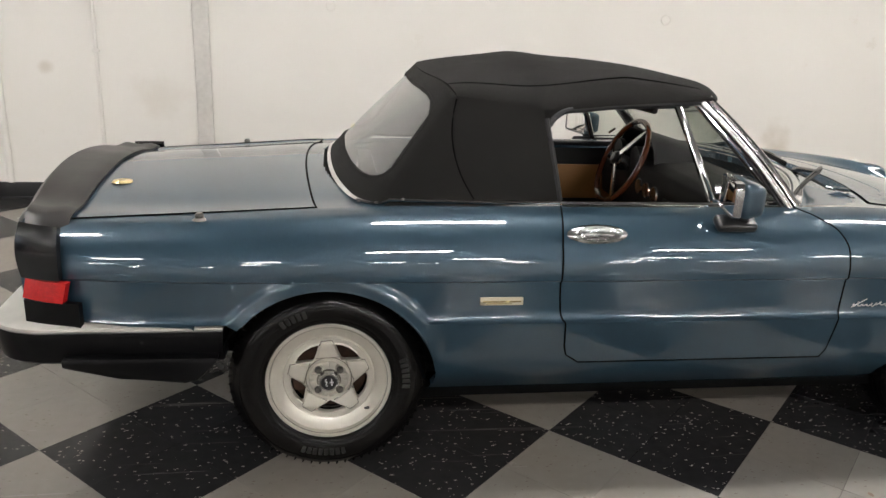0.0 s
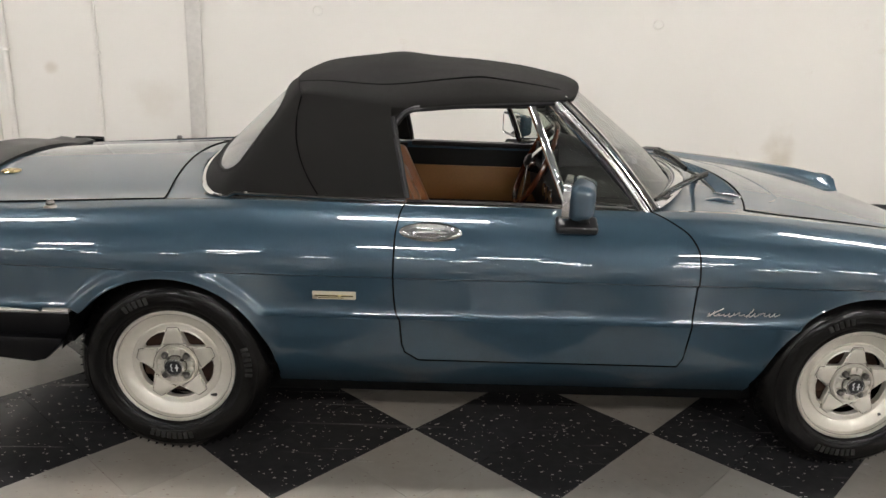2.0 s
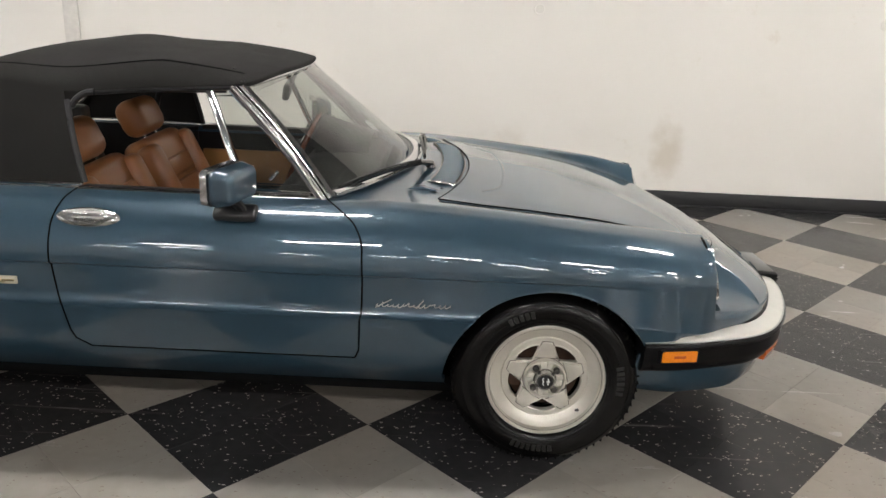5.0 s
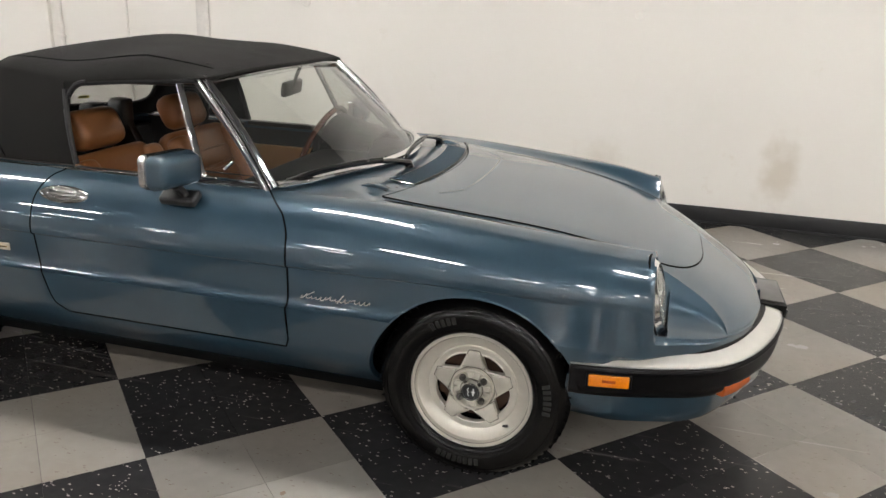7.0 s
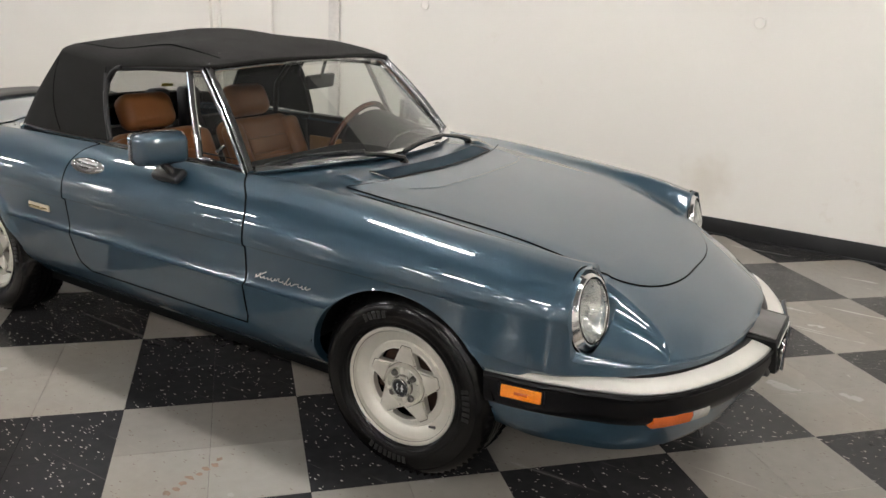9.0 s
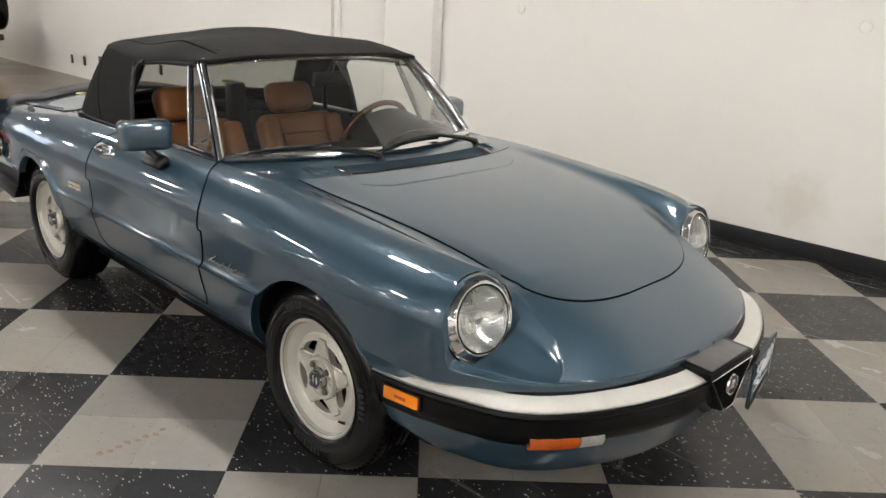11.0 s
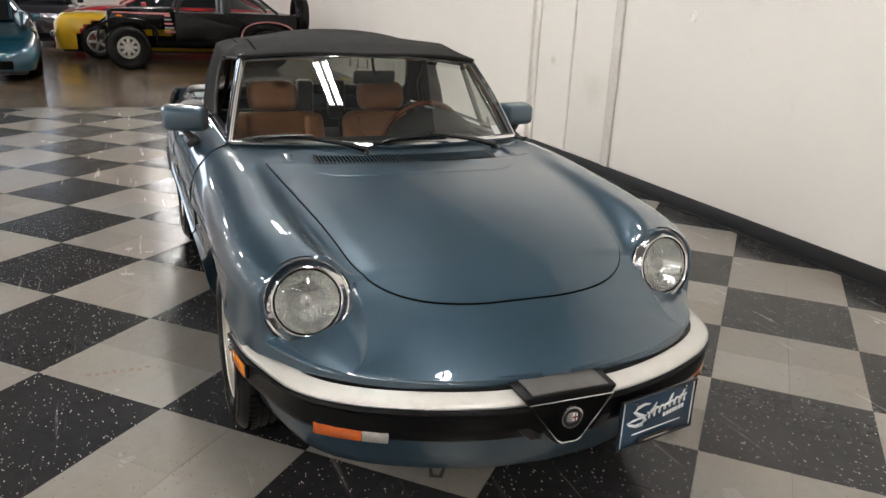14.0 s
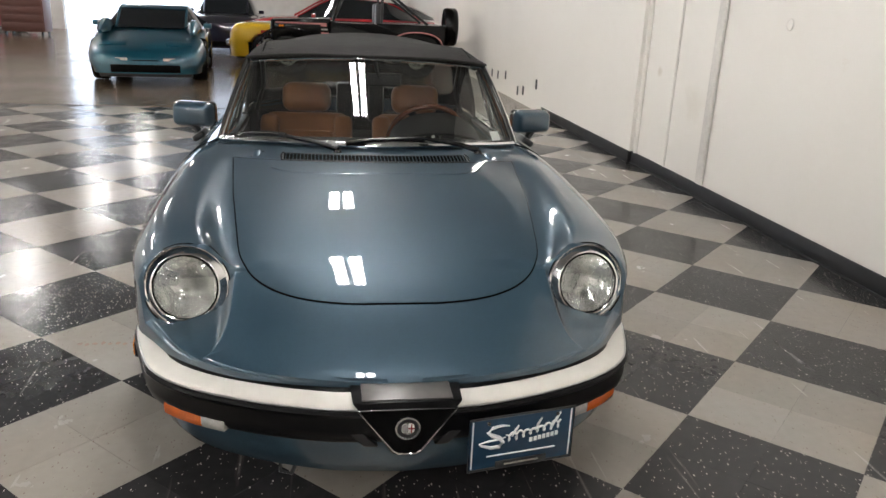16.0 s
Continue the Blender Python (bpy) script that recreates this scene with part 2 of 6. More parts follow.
# wall paint darkened to stand in for the column's shading
SHADED_WALL = plain("shaded_wall_paint", (0.66, 0.635, 0.595), 0.5, var=0.1)
HALLWALL = plain("grey_hall_paint", (0.74, 0.73, 0.70), 0.6, scale=4)
CEIL = plain("grey_ceiling_paint", (0.10, 0.10, 0.10), 0.8, scale=5)
TUBE = glow("fluorescent_tube_light", (1.0, 0.97, 0.945), TUBE_POWER)
HALLTUBE = glow("hall_tube_light", (1.0, 0.97, 0.945), HALL_POWER)
FIXTURE = plain("white_lamp_enamel", (0.75, 0.74, 0.72), 0.4)
DAY = glow("daylight_outside", (0.74, 0.84, 1.0), DOOR_POWER)
CHROME = plain("polished_chrome", (0.82, 0.82, 0.82), 0.06, metal=1.0, var=0.04)
SATIN = plain("brushed_chrome", (0.62, 0.62, 0.62), 0.20, metal=1.0, var=0.08)
CANVAS = plain("black_canvas_cloth", (0.0122, 0.0112, 0.0104), 0.85, var=0.25, scale=60, bump=0.35, fine=900, spec=0.25)
TRIM = plain("black_bumper_rubber", (0.0035, 0.0035, 0.004), 0.36, var=0.25, scale=40, bump=0.1, spec=0.16)
SATINBLACK = plain("satin_black_plastic", (0.012, 0.012, 0.013), 0.36, var=0.2)
WIPERBLACK = plain("wiper_black_enamel", (0.005, 0.005, 0.005), 0.22, var=0.25, scale=50)
# matt black for gaps and seams, and for sheets that imitate deep shade
SEAM = plain("gap_and_shade_black", (0.003, 0.003, 0.003), 0.9, spec=0.04)
TYRE = plain("tyre_rubber", (0.0035, 0.0033, 0.0032), 0.20, spec=0.24, var=0.3, scale=50, bump=0.12)
TYRE_MARK = plain("tyre_mark_rubber", (0.011, 0.0105, 0.010), 0.5, spec=0.4)
LUGSTEEL = plain("dull_nut_steel", (0.16, 0.15, 0.14), 0.4, metal=0.8, var=0.3, scale=80)
RUSTSTEEL = plain("rusty_brake_steel", (0.06, 0.03, 0.018), 0.6, metal=0.3, var=0.5, scale=40)
ALLOY = plain("painted_silver_alloy", (0.66, 0.63, 0.56), 0.36, metal=0.6, var=0.05, scale=60)
# dark tone painted along the wheel grooves as their shade
ALLOYSHADE = plain("groove_shade", (0.16, 0.145, 0.12), 0.5, metal=0.3, var=0.3, scale=80)
ALLOYDARK = plain("brake_dust_metal", (0.05, 0.04, 0.035), 0.6, metal=0.4, var=0.4)
IVORY = plain("ivory_bumper_paint", (0.62, 0.60, 0.55), 0.36, var=0.07, scale=20, bump=0.05)
# black plastic greyed in its colour to imitate a glossy reflection
SHIELDSHEEN = plain("sheen_grey_shield_plastic", (0.10, 0.095, 0.09), 0.3, var=0.2, scale=30)
DARKRED = plain("dark_red_enamel", (0.22, 0.02, 0.02), 0.3)
AMBER = plain("amber_lens_plastic", (0.78, 0.22, 0.005), 0.15, coat=0.6, var=0.15, scale=200)
ORANGE = plain("orange_lens_plastic", (0.44, 0.085, 0.009), 0.15, coat=0.6, var=0.15, scale=200)
CLEARLENS = plain("clear_lens_plastic", (0.42, 0.41, 0.38), 0.12, coat=0.6, var=0.2, scale=120, metal=0.3)
REDLENS = plain("red_lens_plastic", (0.6, 0.012, 0.012), 0.15, coat=0.7, var=0.2, scale=120)
WINDOW = glass("clear_window_glass", (0.70, 0.73, 0.69), clear=0.985)
VINYL = glass("cloudy_rear_vinyl", (0.70, 0.70, 0.68), rough=0.06, clear=0.74)
LAMPGLASS = glass("lamp_glass", (0.95, 0.96, 0.95), rough=0.02, clear=0.975)
LEATHER = plain("tan_brown_leather", (0.31, 0.125, 0.045), 0.36, var=0.25, scale=25, bump=0.2, fine=300)
TANPANEL = plain("tan_door_card_vinyl", (0.31, 0.155, 0.05), 0.5, var=0.15, scale=25, bump=0.15, fine=250)
WOOD = plain("dark_varnished_wood", (0.10, 0.028, 0.012), 0.15, coat=0.8, var=0.3, scale=60)
DASH = plain("black_dash_vinyl", (0.007, 0.0065, 0.0065), 0.55, var=0.25, scale=30, bump=0.2, fine=400, spec=0.25)
CARPET = plain("black_carpet_pile", (0.012, 0.011, 0.010), 0.95, var=0.4, scale=90)
BEZEL = plain("lamp_ring_metal", (0.74, 0.74, 0.74), 0.16, metal=1.0, var=0.05)
SCRIPT = plain("worn_script_metal", (0.46, 0.46, 0.45), 0.36, metal=0.8)
GOLD = plain("gilt_badge_metal", (0.62, 0.52, 0.26), 0.25, metal=1.0)
BADGE = plain("cream_badge_enamel", (0.62, 0.56, 0.45), 0.3, metal=0.4)
PLATEBLUE = plain("navy_plate_print", (0.006, 0.035, 0.075), 0.36, coat=0.4, var=0.15)
WHITE = plain("white_print", (0.8, 0.8, 0.8), 0.5)
YELLOWINK = plain("yellow_sticker_print", (0.75, 0.62, 0.05), 0.5)
REFLECT = plain("lamp_reflector", (0.80, 0.80, 0.78), 0.20, metal=0.92, var=0.25, scale=60, bump=1.0, fine=45)
MIRROR = plain("mirror_silver", (0.9, 0.9, 0.9), 0.01, metal=1.0, var=0.01)


# ---- mesh helpers ----
def part(name, bm, mat, parent=None, label="", smooth=True, sharp=35):
    """Links a bmesh as one mesh object under a thing or a part."""
    bmesh.ops.recalc_face_normals(bm, faces=bm.faces)
    me = bpy.data.meshes.new(name)
    if smooth:
        for f in bm.faces:
            f.smooth = True
        lim = radians(sharp)
        for e in bm.edges:
            if len(e.link_faces) == 2 and e.calc_face_angle(0) > lim:
                e.smooth = False
    bm.to_mesh(me)
    bm.free()
    me.materials.append(mat)
    ob = new(name, me)
    if parent is not None:
        ob.parent = parent
    if label:
        tagged(ob, label)
    return ob


def thing(name, label, category, group="", kind="", at=(0, 0, 0), turn=0):
    ob = new(name)
    ob.empty_display_size = 0.1
    ob.matrix_basis = pose(*at, 0, 0, turn)
    return tagged(ob, label, category, group, kind)


def box_into(bm, x0, x1, y0, y1, z0, z1, bevel=0.0, m=None, seg=2):
    r = bmesh.ops.create_cube(bm, size=1, matrix=Matrix.LocRotScale(((x0 + x1) / 2, (y0 + y1) / 2, (z0 + z1) / 2), None, (x1 - x0, y1 - y0, z1 - z0)))
    vs = r["verts"]
    if bevel:
        es = list({e for v in vs for e in v.link_edges})
        q = bmesh.ops.bevel(bm, geom=es, offset=bevel, segments=seg, affect="EDGES", profile=0.5)
        vs = list({v for f in q["faces"] for v in f.verts} | {v for v in vs if v.is_valid})
    if m is not None:
        bmesh.ops.transform(bm, matrix=m, verts=[v for v in vs if v.is_valid])
    return bm


def box(x0, x1, y0, y1, z0, z1, bevel=0.0, m=None, seg=2):
    return box_into(bmesh.new(), x0, x1, y0, y1, z0, z1, bevel, m, seg)


def tube_into(bm, pts, r, seg=8, closed=False, flat=None, up=(0, 0, 1)):
    """A round or elliptic bar along a line of points. r: one radius or one for each point; flat: (across, thick) instead of a circle."""
    pts = [Vector(p) for p in pts]
    n = len(pts)
    rings = []
    for i, p in enumerate(pts):
        if closed:
            d = pts[(i + 1) % n] - pts[i - 1]
        else:
            d = pts[min(i + 1, n - 1)] - pts[max(i - 1, 0)]
        d.normalize()
        u = Vector(up) if abs(d.dot(Vector(up))) < 0.95 else Vector((1, 0, 0))
        a = d.cross(u).normalized()
        b = a.cross(d).normalized()
        rr = r[i] if isinstance(r, (list, tuple)) else r
        ra, rb = (flat if flat else (rr, rr))
        rings.append([bm.verts.new(p + a * ra * math.cos(2 * math.pi * k / seg) + b * rb * math.sin(2 * math.pi * k / seg)) for k in range(seg)])
    for i in range(n if closed else n - 1):
        A, B = rings[i], rings[(i + 1) % n]
        for k in range(seg):
            bm.faces.new((A[k], A[(k + 1) % seg], B[(k + 1) % seg], B[k]))
    if not closed:
        bm.faces.new(rings[0])
        bm.faces.new(rings[-1][::-1])
    return bm


def tube(pts, r, seg=8, closed=False, flat=None, up=(0, 0, 1)):
    return tube_into(bmesh.new(), pts, r, seg, closed, flat, up)


def grid(fn, us, vs, skip=None, bm=None):
    """A sheet of quads over us x vs; fn(u, v) gives a point; skip(u, v) leaves the quad whose middle is there out."""
    bm = bm or bmesh.new()
    P = [[bm.verts.new(fn(u, v)) for v in vs] for u in us]
    for i in range(len(us) - 1):
        for j in range(len(vs) - 1):
            if skip and skip((us[i] + us[i + 1]) / 2, (vs[j] + vs[j + 1]) / 2):
                continue
            bm.faces.new((P[i][j], P[i + 1][j], P[i + 1][j + 1], P[i][j + 1]))
    return bm


def solid(bm, thick):
    """Gives a sheet thickness."""
    bmesh.ops.recalc_face_normals(bm, faces=bm.faces)
    bmesh.ops.solidify(bm, geom=bm.faces[:], thickness=thick)
    return bm


def lathe_into(bm, prof, seg=32, m=None, closed=False):
    """Turns a profile of (radius, height along y) round the y axis."""
    rings = []
    for r, h in prof:
        rings.append([bm.verts.new(Vector((r * math.cos(2 * math.pi * k / seg), h, r * math.sin(2 * math.pi * k / seg)))) for k in range(seg)])
    cnt = len(rings)
    for i in range(cnt if closed else cnt - 1):
        A, B = rings[i], rings[(i + 1) % cnt]
        for k in range(seg):
            bm.faces.new((A[k], A[(k + 1) % seg], B[(k + 1) % seg], B[k]))
    if m is not None:
        bmesh.ops.transform(bm, matrix=m, verts=[v for ring in rings for v in ring])
    return bm


def lathe(prof, seg=32, m=None, closed=False):
    return lathe_into(bmesh.new(), prof, seg, m, closed)


def prism_into(bm, outline, y0, y1):
    """An outline of (x, z) drawn out from y0 to y1."""
    A = [bm.verts.new((x, y0, z)) for x, z in outline]
    B = [bm.verts.new((x, y1, z)) for x, z in outline]
    n = len(A)
    bm.faces.new(A)
    bm.faces.new(B[::-1])
    for i in range(n):
        bm.faces.new((A[i], B[i], B[(i + 1) % n], A[(i + 1) % n]))
    return bm


def prism(outline, y0, y1, bevel=0.0):
    bm = prism_into(bmesh.new(), outline, y0, y1)
    if bevel:
        bmesh.ops.bevel(bm, geom=bm.edges[:], offset=bevel, segments=2, affect="EDGES", profile=0.5)
    return bm


def curve(*pairs):
    """A smooth line through (x, y) pairs that does not overshoot."""
    xs = np.array([p[0] for p in pairs], float)
    ys = np.array([p[1] for p in pairs], float)
    h = np.diff(xs)
    d = np.diff(ys) / h
    m = np.zeros(len(xs))
    m[0], m[-1] = d[0], d[-1]
    for i in range(1, len(xs) - 1):
        m[i] = 0 if d[i - 1] * d[i] <= 0 else 2 * d[i - 1] * d[i] / (d[i - 1] + d[i])

    def at(x):
        x = min(max(x, xs[0]), xs[-1])
        i = min(max(int(np.searchsorted(xs, x)) - 1, 0), len(h) - 1)
        t = (x - xs[i]) / h[i]
        return float((1 + 2 * t) * (1 - t) ** 2 * ys[i] + t * (1 - t) ** 2 * h[i] * m[i] + t * t * (3 - 2 * t) * ys[i + 1] + t * t * (t - 1) * h[i] * m[i + 1])
    return at


def spread(a, b, n):
    return [a + (b - a) * i / (n - 1) for i in range(n)]


# ---- the hall ----
WALL_Y, X0, X1, Y0, CEILING_Z = 2.87, -26.0, 13.0, -29.0, 4.9
TILE_EDGE = -6.8
bm = box(X0, X1, WALL_Y, WALL_Y + 0.25, 0, CEILING_Z)
tagged(part("wall_side", bm, WALL, smooth=False), "cream painted wall with faint stains", "wall", kind="structure")
bm = box(X1, X1 + 0.25, Y0, WALL_Y, 0, CEILING_Z)
tagged(part("wall_front", bm, WALL, smooth=False), "plain cream painted wall", "wall", kind="structure")
bm = box(X0, X1, Y0 - 0.25, Y0, 0, CEILING_Z)
tagged(part("wall_far_side", bm, HALLWALL, smooth=False), "plain grey painted wall", "wall", kind="structure")
DOOR0, DOOR1, DOOR_H = -9.2, -3.4, 4.0
bm = box(X0 - 0.25, X0, Y0, DOOR0, 0, CEILING_Z)
box_into(bm, X0 - 0.25, X0, DOOR1, WALL_Y, 0, CEILING_Z)
box_into(bm, X0 - 0.25, X0, DOOR0, DOOR1, DOOR_H, CEILING_Z)
tagged(part("wall_back", bm, HALLWALL, smooth=False), "grey wall with a wide open doorway", "wall", kind="structure")
bm = box(X0 - 3.2, X0 - 3.1, DOOR0 - 6, DOOR1 + 6, -0.5, 7)
tagged(part("backdrop", bm, DAY, smooth=False), "bright daylight outside the doorway", "backdrop", kind="structure")
bm = box(X0 - 0.3, X1 + 0.3, Y0 - 0.3, WALL_Y + 0.3, CEILING_Z, CEILING_Z + 0.2)
tagged(part("ceiling", bm, CEIL, smooth=False), "high dark ceiling with hanging lamps", "ceiling", kind="structure")
bm = box(X0 - 3.2, TILE_EDGE, Y0, WALL_Y, -0.2, -0.001)
tagged(part("floor_concrete", bm, CONCRETE, smooth=False), "brown sealed concrete floor", "floor", kind="structure")
bm = box(TILE_EDGE, X1, Y0, WALL_Y, -0.2, -0.0025)
floor = tagged(part("floor", bm, GROUT, smooth=False), "black and grey checkered vinyl tile floor", "floor", kind="structure")

# rubber base along the wall, with a return where the wall steps
bm = bmesh.new()
for a, b, d in ((-3.5, X1, 0.012), (TILE_EDGE, -3.5, 0.05)):
    box_into(bm, a, b, WALL_Y - d, WALL_Y - 0.001, 0, 0.118, 0.004)
    box_into(bm, a, b, WALL_Y - d - 0.012, WALL_Y - d, 0, 0.012, 0.003)
tagged(part("baseboard", bm, RUBBER), "black rubber baseboard along the cream wall", "baseboard", kind="structure")
bm = box(-6.8, -3.5, WALL_Y - 0.038, WALL_Y - 0.001, 0.118, CEILING_Z)
tagged(part("wall_panel", bm, WALL, smooth=False), "slightly proud stretch of cream wall", "wall", kind="structure")

# shallow column, shading painted in as grey, and painted pipes on the wall
bm = box(-2.08, -1.965, WALL_Y - 0.03, WALL_Y - 0.001, 0.118, CEILING_Z, 0.014)
tagged(part("trim_column", bm, SHADED_WALL), "shallow column on the wall, its shading put in as grey", "column", kind="structure")
for px, r in ((-2.74, 0.013), (-3.40, 0.022)):
    bm = tube([(px, WALL_Y - r * 0.7, 0.118), (px, WALL_Y - r * 0.7, 1.2), (px, WALL_Y - r * 0.7, CEILING_Z)], r, 10)
    p = tagged(part("conduit", bm, WALL), "painted conduit pipe running up the wall", "pipe")
    part("pipe_strap", box(px - r - 0.012, px + r + 0.012, WALL_Y - r * 1.75, WALL_Y - 0.001, 1.05, 1.07, 0.004), WALL, p)
for px in (-6.7, -4.10, -1.12, 1.4, 3.93):
    k = thing("wall_hook", "round painted cover plate on the wall", "cover plate", "cover plates on the wall", at=(px, WALL_Y, 1.42))
    part("plate_ring", lathe([(0.040, -0.001), (0.040, -0.008), (0.034, -0.010), (0.030, -0.006), (0.0, -0.006)], 24), WALL, k)


def lamp(x, y, lit):
    k = thing("ceiling_light", "white twin-tray fluorescent ceiling light hanging from the ceiling", "ceiling light", "hanging fluorescent lights", at=(x, y, CEILING_Z - 0.45))
    for sy in (-0.095, 0.095):
        part("housing", box(-0.62, 0.62, sy - 0.075, sy + 0.075, 0.0, 0.05, 0.01), FIXTURE, k)
        for s in (sy - 0.034, sy + 0.034):
            part("tube", box(-0.60, 0.60, s - 0.023, s + 0.023, -0.045, -0.012, 0.008), lit, k, "lit fluorescent tube")
    for s in (-0.5, 0.5):
        part("cross_bar", box(s - 0.015, s + 0.015, -0.11, 0.11, 0.05, 0.06), FIXTURE, k)
        part("hanger", tube([(s, 0, 0.06), (s, 0, 0.449)], 0.004, 6), FIXTURE, k)
    return k


for lit, rows, xs in ((TUBE, ((-0.08, 0.0),), (11.3, 7.4, 3.5, -0.4, -4.3, -8.6, -14.2, -20.0)),
                      (HALLTUBE, ((-6.5, 0.0), (-12.5, 1.9), (-18.7, 0.0), (-24.9, 1.9)), (10.9, 7.2, 3.4, -0.5, -6.2, -12.6, -18.4, -24.4))):
    first = None
    for ly, shift in rows:
        for lx in xs:
            if first is None:
                first = lamp(lx, ly, lit)
            else:
                copy_thing(first, pose(lx + shift, ly, CEILING_Z - 0.45))


# ---- the convertible ----
FRONT_X, REAR_X, WHEEL_R, ARCH_R, ARCH_Z = 1.126, -1.112, 0.308, 0.338, 0.297
half_width = curve((-2.02, 0.685), (-1.9, 0.72), (-1.5, 0.785), (-1.1, 0.812), (-0.5, 0.82), (0.5, 0.82), (1.1, 0.815), (1.4, 0.80), (1.6, 0.757),
                   (1.7, 0.692), (1.8, 0.622), (1.88, 0.532), (1.95, 0.405), (2.0, 0.22), (2.015, 0.06))
crest_z = curve((-2.02, 0.79), (-1.9, 0.797), (-1.5, 0.815), (-1.17, 0.838), (-0.8, 0.85), (0.4, 0.855), (0.62, 0.858), (0.88, 0.843), (1.16, 0.819), (1.45, 0.792),
                (1.585, 0.770), (1.635, 0.763), (1.652, 0.555), (1.75, 0.535), (1.87, 0.518), (1.95, 0.512), (2.015, 0.502))
middle_z = curve((-2.02, 0.835), (-1.9, 0.845), (-1.5, 0.865), (-1.1, 0.882), (0.45, 0.885), (0.7, 0.866), (1.0, 0.838), (1.3, 0.795), (1.48, 0.757), (1.6, 0.725), (1.7, 0.689), (1.8, 0.644), (1.88, 0.601),
                 (1.95, 0.558), (2.0, 0.524), (2.015, 0.508))
def fair(f):
    """Evens out a line along the car, but for its two ends."""
    def at(x):
        w = 0.13 * min(1.0, max(0.0, min(x + 2.02, 1.56 - x) / 0.25))
        return sum(f(x + w * k / 4) for k in range(-4, 5)) / 9
    return at


half_width, crest_z = fair(half_width), fair(crest_z)
middle_line = middle_z


def middle_z(x):
    """The middle line, evened out so that the panel's curve stays fair."""
    w = 0.15 * min(1.0, max(0.0, (2.0 - x) / 0.22))
    return sum((7 - abs(k)) * middle_line(x + w * k / 6) for k in range(-6, 7)) / 49


low_z = curve((-2.02, 0.50), (-1.52, 0.50), (-1.40, 0.205), (1.40, 0.205), (1.55, 0.485), (2.03, 0.485))
crease_z = curve((-2.02, 0.645), (-1.0, 0.66), (1.2, 0.665), (1.53, 0.65), (1.635, 0.635), (1.655, 0.53), (1.75, 0.516), (1.87, 0.505), (2.015, 0.494))
nose_fall = curve((1.64, 0.074), (1.70, 0.090), (1.754, 0.100), (1.83, 0.100), (1.9, 0.074), (1.96, 0.037), (2.015, 0.001))


ridge_z = curve((-2.02, 0.508), (-1.6, 0.508), (-1.4, 0.525), (1.38, 0.525), (1.62, 0.497), (2.015, 0.488))
ridge_z, crease_z = fair(ridge_z), fair(crease_z)
dent_k = curve((-2.02, 0.7), (-1.5, 0.8), (-1.3, 1.0), (0.95, 1.0), (1.22, 0.55), (1.50, 0.0), (2.015, 0.0))


hood_crown = curve((0.70, 0.0), (0.95, 0.010), (1.60, 0.010), (1.66, 0.008))


DENT_AT = [0, 0.01, 0.02, 0.03, 0.04, 0.055, 0.07, 0.085, 0.10, 0.12, 0.14, 0.165, 0.19, 0.22] + [0.22 + 0.725 * k / 15 for k in range(1, 16)] + [0.963, 0.982, 1.0]


def half_section(x):
    """Half of the body's cross-section at x: (out, up) from the sill to the middle line, in runs that meet at creases."""
    W, zf, zm, zb, zc = half_width(x), crest_z(x), middle_z(x), low_z(x), crease_z(x)
    k = min(1.0, W / 0.7)
    up = zf - zc
    zl = ridge_z(x)
    h = max(zc - zl, 0.0)
    e = min(1.0, h / 0.1) * dent_k(x)
    side = [(W - 0.20 * k, zb), (W - 0.15 * k, zb + 0.035), (W - 0.085 * k, 0.302), (W - 0.040 * k, 0.365), (W - 0.015 * k, 0.455), (W, zl)]
    # hollow flank: a tight fillet over the ridge, a nearly upright panel, a small undercut below the crease
    dent = []
    for q in DENT_AT:
        deep = 0.0185 * (1 - math.exp(-q * 0.14 / 0.013)) * (1 - 0.38 * q)
        if q > 0.945:
            deep *= (1 - q) / 0.055
        dent.append((W - 0.001 * q - deep * k * e, zl + q * h))
    bulge = [(W - 0.001, zc), (W - 0.001 * k, zc + 0.16 * up), (W - 0.013 * k, zc + 0.42 * up), (W - 0.045 * k, zc + 0.70 * up), (W - 0.10 * k, zc + 0.91 * up), (W - 0.165 * k, zf)]
    if x < 1.642:
        inner, zi = W - 0.27, 0.5 * (zf + zm - math.hypot(zf - zm, 0.02)) + 0.003 - hood_crown(x)
        top = [(W - 0.165, zf), (W - 0.205, zf - 0.002), (inner, zi)] + [(t * inner, zm - (zm - zi) * t ** 2) for t in (0.8, 0.6, 0.4, 0.2, 0.0)]
    else:
        inner = W - max((W - 0.466) * max(0.0, 1 - ((x - 1.642) / 0.227) ** 6) ** 0.36, 0.022 * k)
        w, zi = (W - inner) / W, zm - nose_fall(x) * (inner / W) ** 3
        f1, f2 = W - 0.40 * (W - inner), W - 0.80 * (W - inner)
        f3, z3 = inner + 0.05 * (W - inner), zi - 0.14 * (zi - zf)
        bulge = [(W - 0.001, zc), (W - 0.002 * k, zc + 0.3 * up), (W - 0.03 * w, zc + 0.6 * up), (W - 0.06 * w, zc + 0.8 * up), (W - 0.12 * (W - inner), zf), (f1, zf + 0.10 * (zi - zf))]
        top = [(f1, zf + 0.10 * (zi - zf)), (f2, zf + 0.40 * (zi - zf)), (f3, z3), (inner, zi)] + [(t * inner, zm - (zm - zi) * t ** 3) for t in (0.97, 0.75, 0.5, 0.25, 0.0)]
    runs = [side, dent, bulge, top]
    return [[(y, max(z, zb)) for y, z in r] for r in runs]


